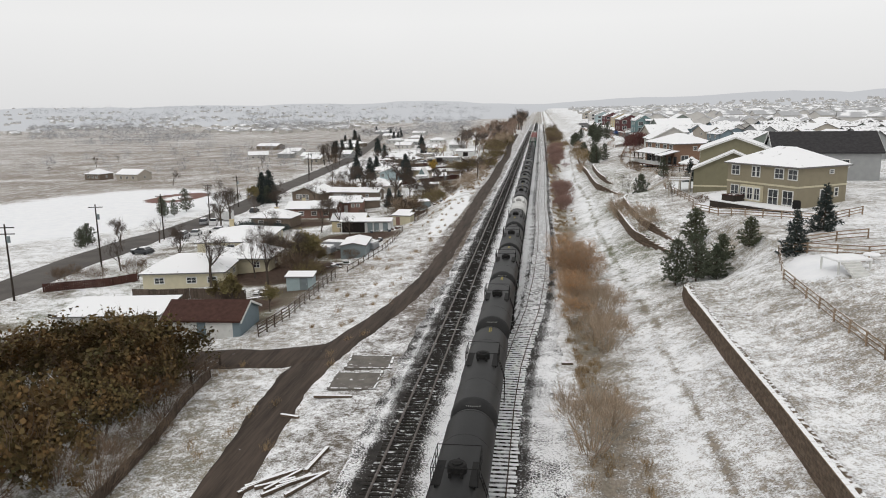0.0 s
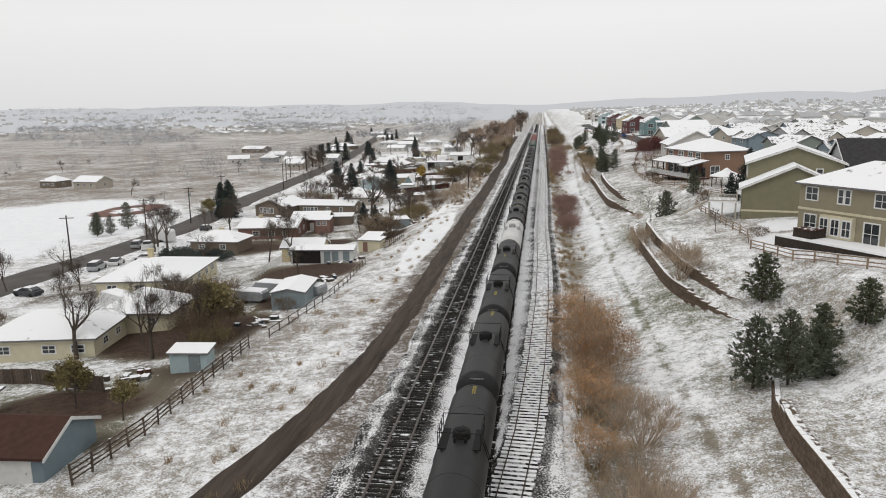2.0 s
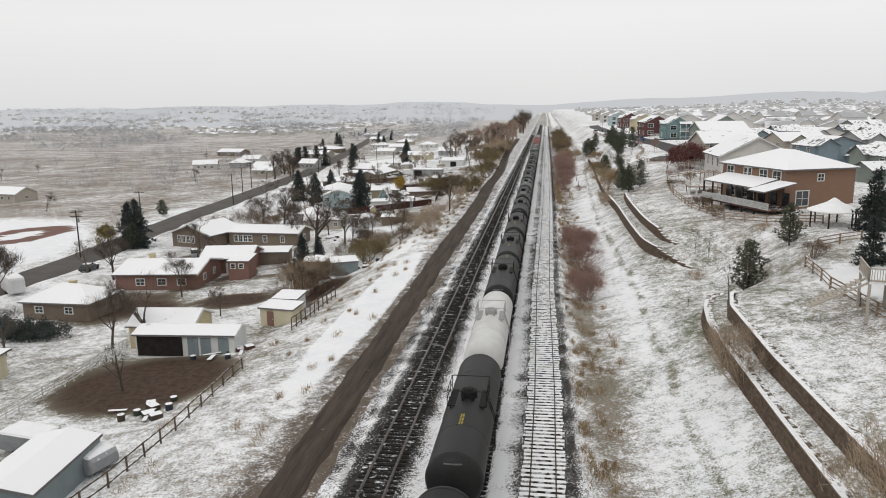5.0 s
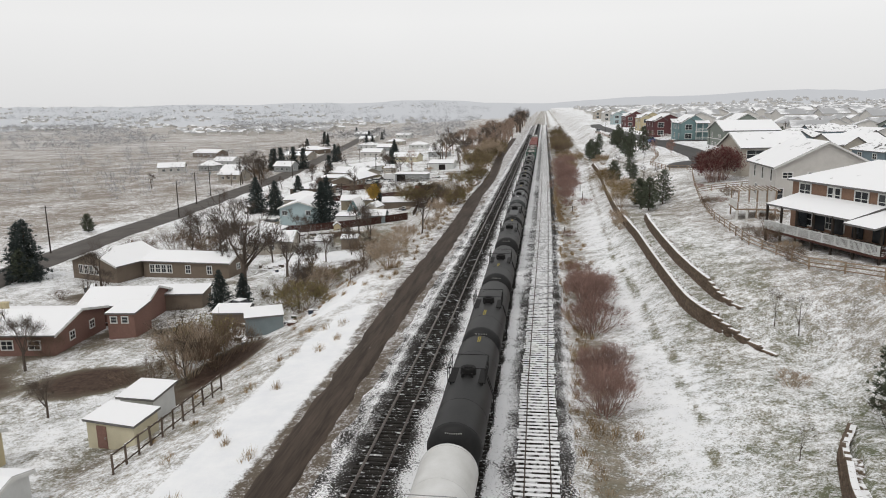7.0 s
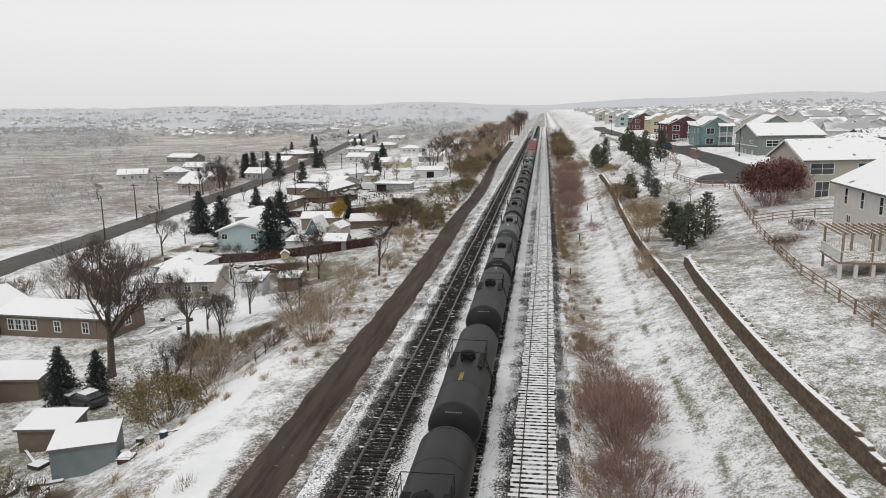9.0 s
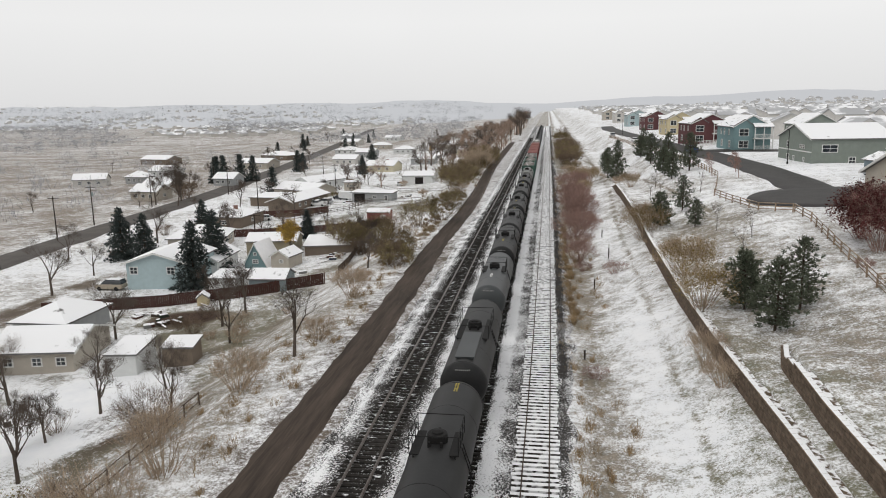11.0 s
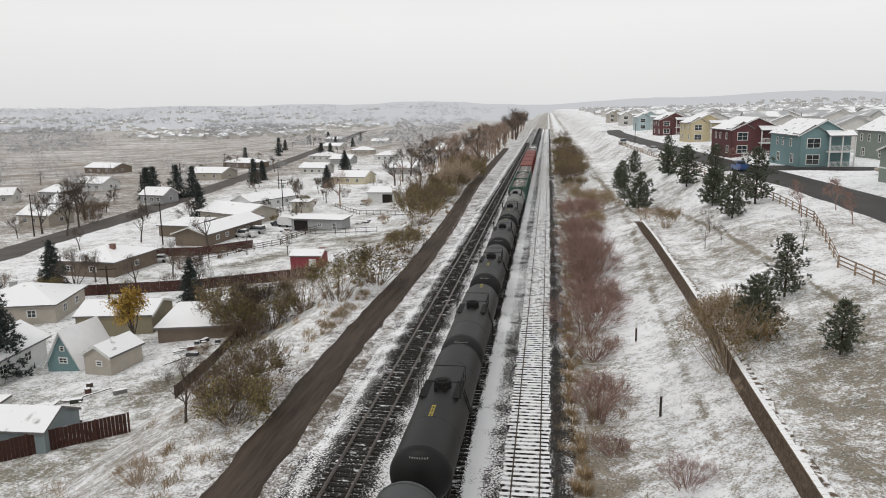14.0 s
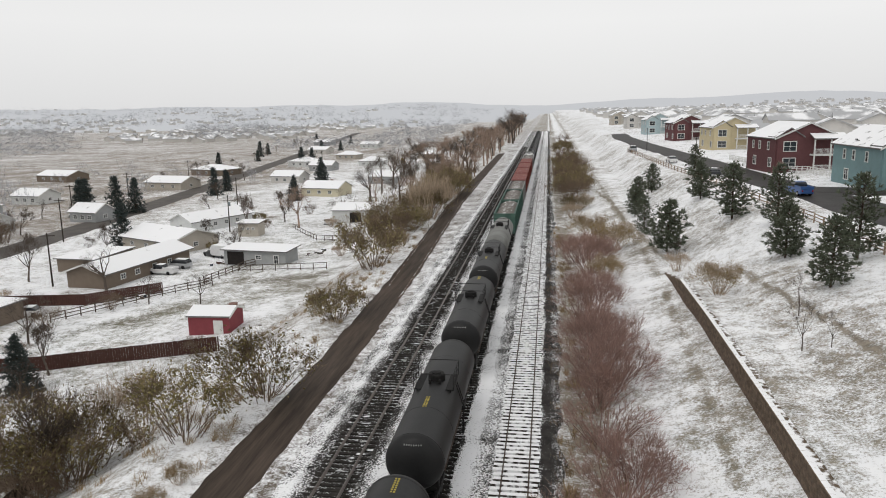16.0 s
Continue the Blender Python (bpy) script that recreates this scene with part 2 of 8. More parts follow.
SPRUCE = material("spruce_needles", (0.045, 0.058, 0.054), (0.078, 0.092, 0.088), 1.2, 0.85, snow=0.34, per_island=0.35, snow_scale=3)
LEAF_OLIVE = material("fading_olive_leaves", (0.17, 0.15, 0.06), (0.24, 0.19, 0.10), 1.0, 0.8, snow=0.12, per_island=0.4)
LEAF_ORANGE = material("dry_orange_leaves", (0.50, 0.25, 0.105), (0.42, 0.265, 0.14), 0.8, 0.85, snow=0.08, per_island=0.4)
LEAF_GOLD = material("dull_golden_leaves", (0.24, 0.17, 0.05), (0.17, 0.125, 0.055), 1.0, 0.85, per_island=0.35)
LEAF_YELLOW = material("yellow_autumn_leaves", (0.50, 0.31, 0.05), (0.38, 0.27, 0.08), 1.0, 0.8, per_island=0.3)
LEAF_RED = material("dark_red_leaves", (0.15, 0.052, 0.05), (0.095, 0.038, 0.038), 1.0, 0.8, per_island=0.35)
TWIG_RED = material("red_osier_twigs", (0.345, 0.225, 0.19), (0.25, 0.17, 0.145), 0.7, 0.9, per_island=0.3, snow=0.1)
TWIG_TAN = material("tan_bush_twigs", (0.45, 0.355, 0.265), (0.32, 0.255, 0.19), 0.7, 0.9, per_island=0.3, snow=0.1)
TWIG_WARM = material("warm_brown_twigs", (0.34, 0.245, 0.19), (0.24, 0.185, 0.15), 0.2, 0.9, per_island=0.3, snow=0.12)
TWIG_BROWN = material("brown_twigs", (0.20, 0.145, 0.105), (0.13, 0.10, 0.075), 0.7, 0.9, per_island=0.3, snow=0.12)
LEAF_RUST = material("rusty_thicket_leaves", (0.155, 0.085, 0.038), (0.085, 0.082, 0.038), 0.4, 0.85, snow=0.06, per_island=0.45)
# haze over the far woods is put into this pale grey base colour
FAR_TWIG = material("haze_paled_far_twigs", (0.42, 0.43, 0.45), (0.31, 0.318, 0.335), 0.02, 0.9, per_island=0.3, snow=0.15, snow_scale=0.1)
GRASS_DRY = material("dry_tall_grass", (0.38, 0.28, 0.16), (0.26, 0.19, 0.12), 0.6, 0.9, per_island=0.35, snow=0.1)
TYRE = material("tyre_rubber", (0.02, 0.02, 0.02), (0.03, 0.03, 0.03), 4, 0.85)
CHROME = material("bright_metal", (0.5, 0.5, 0.5), (0.4, 0.4, 0.4), 4, 0.3, 0.8)
METAL_GREY = material("grey_metal_siding", (0.24, 0.28, 0.29), (0.19, 0.225, 0.235), 1, 0.5, wave=0.0, bump=0.1)


def wall_paint(name, col, rough=0.75):
    return material(name, col, tuple(c * 0.86 for c in col), 1.2, rough, wave=2.6, grain=12, spec=0.2)


WALLS = {
    "cream": wall_paint("cream_siding", (0.62, 0.57, 0.42)),
    "white": wall_paint("white_siding", (0.68, 0.69, 0.68)),
    "paleblue": wall_paint("pale_blue_siding", (0.42, 0.52, 0.54)),
    "blue": wall_paint("slate_blue_siding", (0.20, 0.255, 0.285)),
    "teal": wall_paint("teal_siding", (0.19, 0.29, 0.30)),
    "green": wall_paint("grey_green_siding", (0.23, 0.26, 0.23)),
    "olive": wall_paint("olive_siding", (0.22, 0.205, 0.135)),
    "khaki": wall_paint("khaki_siding", (0.29, 0.255, 0.18)),
    "tan": wall_paint("tan_siding", (0.47, 0.43, 0.37)),
    "grey": wall_paint("grey_siding", (0.36, 0.37, 0.37)),
    "offwhite": wall_paint("off_white_siding", (0.60, 0.58, 0.55)),
    "maroon": wall_paint("maroon_siding", (0.135, 0.06, 0.062)),
    "yellow": wall_paint("pale_yellow_siding", (0.56, 0.48, 0.31)),
    "brown": wall_paint("brown_siding", (0.20, 0.16, 0.125)),
    "red": wall_paint("barn_red_siding", (0.25, 0.06, 0.07)),
    "brick": material("red_brick", (0.26, 0.155, 0.13), (0.19, 0.115, 0.095), 6, 0.9, bump=0.4, grain=9),
    "orange": material("orange_brick", (0.27, 0.17, 0.12), (0.20, 0.13, 0.095), 6, 0.9, bump=0.4, grain=9),
}

# ---- mesh helpers ----


class Geo:
    """A growing list of vertices and faces."""

    def __init__(self):
        self.v, self.f = [], []

    def add(self, verts, faces):
        k = len(self.v)
        self.v.extend(verts)
        self.f.extend(tuple(i + k for i in f) for f in faces)
        return self

    def box(self, c, s, rz=0.0, taper=1.0):
        cx, cy, cz = c
        hx, hy, hz = s[0] / 2, s[1] / 2, s[2] / 2
        co, si = math.cos(rz), math.sin(rz)
        out = []
        for z, k in ((-hz, 1.0), (hz, taper)):
            for x, y in ((-hx, -hy), (hx, -hy), (hx, hy), (-hx, hy)):
                x, y = x * k, y * k
                out.append((cx + x * co - y * si, cy + x * si + y * co, cz + z))
        return self.add(out, [(3, 2, 1, 0), (4, 5, 6, 7), (0, 1, 5, 4), (1, 2, 6, 5), (2, 3, 7, 6), (3, 0, 4, 7)])

    def tube(self, p, q, r0, r1, n=6, caps=True):
        p, q = Vector(p), Vector(q)
        d = (q - p).normalized()
        a = d.orthogonal().normalized()
        b = d.cross(a)
        out = []
        for c, r in ((p, r0), (q, r1)):
            for i in range(n):
                t = 2 * math.pi * i / n
                out.append(tuple(c + a * (r * math.cos(t)) + b * (r * math.sin(t))))
        fs = [(i, (i + 1) % n, n + (i + 1) % n, n + i) for i in range(n)]
        if caps:
            fs += [tuple(range(n))[::-1], tuple(range(n, 2 * n))]
        return self.add(out, fs)

    def lathe(self, rings, n=28, axis="y"):
        """rings: (along, radius) pairs round the y axis through the origin."""
        out, fs = [], []
        for a, r in rings:
            for i in range(n):
                t = 2 * math.pi * i / n
                out.append((r * math.cos(t), a, r * math.sin(t)) if axis == "y" else (r * math.cos(t), r * math.sin(t), a))
        for k in range(len(rings) - 1):
            for i in range(n):
                j = (i + 1) % n
                fs.append((k * n + i, k * n + j, (k + 1) * n + j, (k + 1) * n + i) if axis != "y" else (k * n + j, k * n + i, (k + 1) * n + i, (k + 1) * n + j))
        fs += [tuple(range(n)), tuple(range((len(rings) - 1) * n, len(rings) * n))[::-1]]
        return self.add(out, fs)

    def moved(self, m):
        self.v = [tuple(m @ Vector(p)) for p in self.v]
        return self

    def mesh(self, name, mat, smooth=False):
        me = bpy.data.meshes.new(name)
        me.from_pydata(self.v, [], self.f)
        me.materials.append(mat)
        if smooth:
            me.polygons.foreach_set("use_smooth", [True] * len(me.polygons))
        me.update()
        return me


def part(name, geo, mat, parent=None, label="", smooth=False, m=None):
    """One mesh object under a thing or part; geo may be a ready mesh."""
    me = geo if isinstance(geo, bpy.types.Mesh) else geo.mesh(name, mat, smooth)
    ob = new(name, me)
    if parent is not None:
        ob.parent = parent
    if m is not None:
        ob.matrix_basis = m
    if label:
        ob["label"] = label
    return ob


def thing(name, m, label, category, group="", kind=""):
    ob = new(name)
    ob.empty_display_size = 0.3
    ob.matrix_basis = m
    return tagged(ob, label, category, group, kind)


def place(x, y, z=None, rz=0.0):
    return pose(x, y, land(x, y) if z is None else z, 0, 0, rz)


# ---- the lie of the land ----
def between(x, xs, ys):
    return float(np.interp(x, xs, ys))


LOWER = {  # lower retaining wall: stretches of (y, x)
    "a": [(24, 24.5), (46, 24.5), (58, 24.3), (67, 24.3), (72.5, 24.2), (77, 24.7), (83, 26.5)],
    "b": [(98.6, 27.7), (100, 26.9), (102, 25.8), (104.3, 24.7), (108.5, 23.8), (112, 23.5), (121, 23.4), (132, 23.4), (140, 23.4), (145, 24.1), (150.5, 25.8), (154.7, 28.0)],
    "c": [(167, 27.2), (168.5, 26.5), (170.5, 25.2), (173.5, 24.1), (177, 23.3), (181.5, 23.0), (191, 22.9), (201.5, 22.9), (214, 23.0), (230, 22.6), (245, 22.6), (257, 22.9), (272, 23.3), (289, 24.0), (299, 24.3), (310, 24.5), (321, 24.7), (341, 24.7)],
}
UPPER = {
    "b": [(102.0, 28.6), (102.8, 27.6), (105.5, 26.7), (108.6, 25.8), (114, 25.3), (128, 25.0), (140.6, 25.3), (146.4, 26.7), (150, 28.2)],
    "c": [(174.5, 26.6), (176, 26.0), (178, 25.5), (182.2, 25.1), (186.4, 24.8), (193, 24.6), (203, 24.6), (216, 24.8), (224, 25.3), (228, 26.5)],
}


def wall_x(table, y, default):
    best = (default, 0.0)
    for pts in table.values():
        y0, y1 = pts[0][0], pts[-1][0]
        if y0 - 3 < y < y1 + 3:
            k = min(1.0, max(0.0, min(y - y0 + 1, y1 - y + 1) / 7.0))
            best = (between(y, [p[0] for p in pts], [p[1] for p in pts]), k)
    return best


def plain(y):
    """Height of the yards west of the line."""
    return between(y, [-60, 0, 90, 113, 146, 160, 188, 210, 259, 274, 293, 346, 384, 432, 700, 1500], [-1.0, -1.2, -1.6, -2.0, -3.0, -4.0, -4.75, -5.4, -5.3, -5.2, -5.6, -5.7, -5.8, -6.3, -8.0, -8.0])


def siding_x(y):
    return between(y, [30, 52, 60, 68, 78, 92, 112, 132, 165, 240, 400, 800], [6.7, 6.75, 7.05, 7.7, 8.6, 9.25, 9.75, 9.85, 9.6, 10.05, 10.2, 10.2])


def land(x, y):
    if x < 0:
        b = plain(y)
        return between(x, [-400, -60, -43, -22, -13.5, -8, -5, 0], [-9.5, b - 1.7, b - 1.5, b, -1.2, -0.8, -0.65, -0.5])
    if x < 15:
        return between(x, [0, 9, 12.5, 15], [-0.5, -0.55, -0.55, -0.75])
    wx, k1 = wall_x(LOWER, y, 25.2)
    ux, k2 = wall_x(UPPER, y, wx + 3)
    far = 1 if y < 420 else max(0.0, 1 - (y - 420) / 400)
    rise = between(y, [0, 60, 95, 150, 175, 215, 245, 300, 360], [1.4, 1.6, 1.7, 1.3, 1.0, 0.9, 0.9, 1.0, 1.3])
    z1 = 1.7 + 0.25 * rise
    z2 = z1 + 1.35 * k1
    z3 = z2 + 0.2
    z4 = z3 + 1.2 * k2
    up = max(ux, wx + 1.4)
    return between(
        x,
        [15, 19.5, wx - 0.3, wx + 0.45, wx + 0.6, up - 0.3, up + 0.45, up + 0.6, 36, 41, 49, 56, 65, 108, 400, 1500],
        [-0.75, 0.45, z1, z1 + 0.1, z2, z3, z3 + 0.1 * k2, z4, 5.4 + rise, 6.0 + rise, 6.4 + rise, 7.0 + rise, 7.2 + rise, 7.4 + rise, 8, 12],
    )


# ---- ground sheet ----
def steps(*runs):
    out = []
    for a, b, s in runs:
        out += list(np.arange(a, b, s))
    return out + [runs[-1][1]]


def inside(x, y, cx, cy, rx, ry):
    return max(0.0, min(1.0, 2.5 * (1 - ((x - cx) / rx) ** 2 - ((y - cy) / ry) ** 2)))


DITCH = [20.5, 20.6, 20.6, 20.2, 19.5, 20.2, 20.1, 19.5, 20.3, 21.7, 24.0]


def cover_at(x, y):
    """How much snow lies (0 to 1)."""
    if x > 11:
        c = between(x, [11, 12.6, 13.4, 15, 16.6, 19, 21, 23.5, 26, 33, 36, 60, 200, 900], [0.56, 0.52, 0.37, 0.39, 0.52, 0.62, 0.57, 0.46, 0.48, 0.46, 0.49, 0.56, 0.60, 0.65])
        c += between(y, [60, 120, 200, 260, 320], [0.0, 0.02, 0.01, 0.02, 0.04])
        # weeds along the old drainage line
        ditch = between(y, [30, 60, 75, 95, 125, 160, 185, 210, 250, 300, 340], DITCH)
        c -= between(y, [200, 250], [0.30, 0.22]) * max(0.0, 1 - abs(x - ditch - 0.5 * noise.noise((0, y * 0.15, 3))) / 0.5) * max(0.0, min(1.0, 0.6 + 1.6 * noise.noise((1, y * 0.35, 6))))
        c -= 0.10 * inside(x, y, 28.5, 260, 4.5, 17)
        if x > 26:
            c += between(y, [285, 305], [0.0, 0.05])
        # a trodden foot trail across the slope
        if 280 < y < 425:
            trail = between(y, [280, 299, 313, 335, 352, 381, 407, 425], [33.0, 32.4, 31.9, 30.2, 25.5, 24.3, 24.0, 22.5])
            c -= 0.24 * max(0.0, 1 - abs(x - trail - 0.4 * noise.noise((2, y * 0.2, 3))) / 0.38)
        # smooth snow on the lawns
        c += 0.4 * max(inside(x, y, *p) for p in ((36.5, 142, 3.5, 6), (35.6, 114, 2.0, 5), (39.5, 123, 3.5, 4), (36.0, 71, 3.0, 5))) if 33 < x < 44 and 60 < y < 150 else 0.0
        return c
    if x > -3:
        return 0.3 if y < 860 else 0.42
    c = between(x, [-700, -260, -160, -110, -96, -60, -24, -20, -12, -9, -7, -3], [0.46, 0.41, 0.40, 0.43, 0.57, 0.56, 0.51, 0.48, 0.54, 0.53, 0.46, 0.44])
    if y > 500:
        c = between(y, [500, 900, 2500], [c, 0.44, 0.50])
    if -80 < x < -18:
        c += between(y, [250, 320], [0.0, 0.04])
    if x > -9:
        c += between(y, [62, 85, 100, 180, 260, 330], [0.04, -0.02, -0.10, -0.07, 0.0, 0.04])
    c += 0.5 * inside(x, y, -10.5, 160, 2.6, 30) + 0.35 * inside(x, y, -15, 195, 2.5, 10)
    c += 0.4 * inside(x, y, -30, 233, 9, 10)
    c -= 0.14 * inside(x, y, -28, 256, 10, 9)
    c -= 0.05 * inside(x, y, -15, 240, 7, 40) - 0.05 * inside(x, y, -14, 305, 6, 30)
    return c


def field_at(x, y):
    """The snowed-over ball field beyond the road, and its clay infield."""
    f = inside(x, y, -135, 190, 46, 78)
    d = math.hypot((x + 118) / 1.0, (y - 236) / 1.5)
    clay = 1.0 if 4 < d < 9.5 and x > -142 and y > 214 else 0.0
    return f, clay


PADDOCKS = [(-24.5, 107, 3.2, 5), (-27, 138, 9, 9), (-31, 104, 10, 10), (-50, 171, 9, 6), (-35, 174, 6, 5), (-30, 83, 8, 5), (-24.5, 119, 3, 6), (-36, 262, 6, 4), (-22, 178, 3, 9)]
gx = steps((-4200, -900, 300), (-900, -300, 60), (-300, -130, 10), (-130, -34, 2), (-34, -3, 0.75), (-3, 10, 2), (10, 19, 0.6), (19, 30, 0.4), (30, 34, 0.4), (34, 44, 0.8), (44, 130, 3), (130, 400, 15), (400, 1000, 60), (1000, 4200, 300))
gy = steps((-250, -20, 20), (-20, 20, 2), (20, 380, 1.5), (380, 400, 2), (400, 700, 3), (700, 1300, 20), (1300, 4700, 200))
ground = Geo()
cover, green, soil, clay = [], [], [], []
for yy in gy:
    for xx in gx:
        z = land(xx, yy)
        if xx < 0:
            f, c = field_at(xx, yy)
        else:
            f, c = 0.0, 0.0
        edge = 0.15 * noise.noise((xx * 0.12, yy * 0.12, 0)) if abs(xx) > 11 else 0.0
        z += edge * (1 if abs(xx) > 14 else 0.3)
        if xx > 900:
            z += 30 * max(0.0, (xx - 900) / 2500) + 6 * noise.noise((xx * 0.001, yy * 0.001, 3))
        ground.v.append((xx, yy, z))
        s = max([inside(xx, yy, *p) for p in PADDOCKS]) if -60 < xx < -18 and 60 < yy < 380 else 0.0
        if -66 < xx < -21 and 74 < yy < 480:
            s = max(s, min(0.8, max(0.0, 1.5 * noise.noise((xx * 0.07, yy * 0.05, 14)) + 0.9 * noise.noise((xx * 0.22, yy * 0.18, 15)) - 0.25)) * between(yy, [250, 300], [1.0, 0.4]))
        cover.append(cover_at(xx, yy) + 0.12 * noise.noise((xx * 0.09, yy * 0.06, 5)) * (1 if abs(xx) > 12 else 0.3) + 0.5 * f - 0.75 * c - 0.5 * s)
        g = 0.25 + 0.3 * noise.noise((xx * 0.03, yy * 0.03, 9))
        if 17 < xx < 40:
            g += 0.5 * inside(xx, yy, 22, 160, 10, 80)
        if -60 < xx < -22:
            g += 0.3
        if xx < -100:
            g = 0.1 * g
        green.append(max(0.0, min(1.0, g)))
        soil.append(max(s, 0.6 if -9 < xx < -3 else 0.0))
        clay.append(c)
nx = len(gx)
ground.f = [(j * nx + i, j * nx + i + 1, (j + 1) * nx + i + 1, (j + 1) * nx + i) for j in range(len(gy) - 1) for i in range(nx - 1)]
ground_ob = part("ground", ground, GROUND, smooth=True)
for key, vals in (("cover", cover), ("green", green), ("soil", soil), ("clay", clay)):
    ground_ob.data.attributes.new(key, "FLOAT", "POINT").data.foreach_set("value", vals)
tagged(ground_ob, "grassland and yards under thin patchy wet snow", "ground", kind="structure")


def ribbon(name, mat, centre, half, lift, label, category, cross=6, kerb=0.0, edge=0.0):
    """A road laid along a list of (x, y), half metres to each side, draped on the land."""
    pts = []
    for (x0, y0), (x1, y1) in zip(centre[:-1], centre[1:]):
        k = max(1, int(math.hypot(x1 - x0, y1 - y0) / (1.0 if edge else 2.0)))
        pts += [(x0 + (x1 - x0) * i / k, y0 + (y1 - y0) * i / k) for i in range(k)]
    pts.append(centre[-1])
    for _ in range(6):
        pts = [pts[0]] + [((a[0] + 2 * b[0] + c[0]) / 4, (a[1] + 2 * b[1] + c[1]) / 4) for a, b, c in zip(pts, pts[1:], pts[2:])] + [pts[-1]]
    g = Geo()
    for i, (x, y) in enumerate(pts):
        a, b = pts[max(0, i - 1)], pts[min(len(pts) - 1, i + 1)]
        dx, dy = b[0] - a[0], b[1] - a[1]
        k = math.hypot(dx, dy) or 1
        hw = (between(y, *half) if isinstance(half, tuple) else half) + edge * (noise.noise((x * 0.3, y * 0.3, 2)) + 0.6 * noise.noise((x, y * 1.1, 3)))
        for j in range(cross + 1):
            o = (2 * j / cross - 1) * hw
            px, py = x + o * dy / k, y - o * dx / k
            ends = j in (0, cross)
            g.v.append((px, py, land(px, py) + (lift if not ends else -0.25) + (0.03 * noise.noise((px * 0.8, py * 0.25, 1)) if not ends else 0)))
    n = cross + 1
    g.f = [(i * n + j, i * n + j + 1, (i + 1) * n + j + 1, (i + 1) * n + j) for i in range(len(pts) - 1) for j in range(cross)]
    return tagged(part(name, g, mat, smooth=True), label, category, kind="structure")


ROAD = [(-55, -40), (-62, 20), (-71, 94), (-75, 122), (-80, 183), (-88, 249), (-95, 320), (-103, 405), (-123, 530), (-168, 790), (-240, 1200)]
ribbon("road", ASPHALT_OLD, ROAD, 5.8, 0.16, "worn two-lane asphalt road between snowy verges", "road")
ribbon("dirt_road", DIRT_ROAD, [(-9.2, 15), (-10.2, 35), (-11.3, 47), (-12.0, 54), (-12.0, 60), (-10.9, 66), (-9.4, 72), (-7.9, 79), (-6.6, 88), (-5.8, 100), (-5.5, 112), (-5.6, 130), (-5.8, 160), (-6.0, 188), (-5.9, 210), (-5.7, 237), (-5.9, 256), (-6.5, 286), (-6.0, 318), (-6.4, 350), (-8.8, 420), (-10, 600)], ([30, 62, 80, 100, 160, 190, 250], [2.2, 2.6, 2.0, 1.65, 1.75, 2.1, 2.15]), 0.10, "muddy dirt service road beside the tracks", "dirt road", edge=0.4)
SNOW_RUT = material("snow_between_ruts", (0.14, 0.10, 0.075), (0.08, 0.06, 0.045), 2, 0.9, snow=0.36, bump=0.4, stretch=(1.0, 0.25, 1.0), snow_scale=1.3)
for off, y0 in ((-1.15, 344), (1.3, 338)):
    ribbon("snow_strip", SNOW_RUT, [(x + off, y) for x, y in [(between(y0, [256, 286, 318], [-5.8, -6.5, -6.0]), y0), (-6.4, 352), (-8.8, 420), (-9.2, 470)]], 0.2, 0.15, "broken strip of snow between the wheel ruts", "snow", cross=3, edge=0.14)
ribbon("dirt_drive", DIRT_ROAD, [(-37, 61.5), (-28, 62.6), (-22, 63.2), (-16.5, 63.2), (-11.0, 65.0)], 3.5, 0.12, "muddy drive turning off to a garage", "drive", edge=0.4)
CIRCLE = [(43.5, 600), (42, 560), (43, 500), (46, 430), (47, 390), (48.5, 365), (49.5, 340), (50, 322), (49.4, 300), (48.2, 283)]
ribbon("street", ASPHALT, CIRCLE, 4.4, 0.16, "wet dark asphalt street past the new houses", "street")
ribbon("street_loop", ASPHALT, [(49, 372), (58, 362), (75, 356), (100, 352)], 4.0, 0.17, "wet side street between the houses", "street")
bulb = Geo()
rings = (0.0, 0.25, 0.5, 0.75, 0.97, 1.0)
for k in rings:
    for i in range(48):
        px, py = 47.2 + 9.6 * k * math.cos(math.pi * i / 24), 281 + 9.6 * k * math.sin(math.pi * i / 24)
        bulb.v.append((px, py, land(px, py) + (0.18 if k < 1 else -0.2)))
bulb.f = [(j * 48 + i, j * 48 + (i + 1) % 48, (j + 1) * 48 + (i + 1) % 48, (j + 1) * 48 + i) for j in range(len(rings) - 1) for i in range(48)]
bulb_ob = part("cul_de_sac", bulb, ASPHALT, smooth=True)
tagged(bulb_ob, "wet dark asphalt turning circle with snowy kerb", "street", kind="structure")

# ---- railway ----
TRAIN_X = 5.25


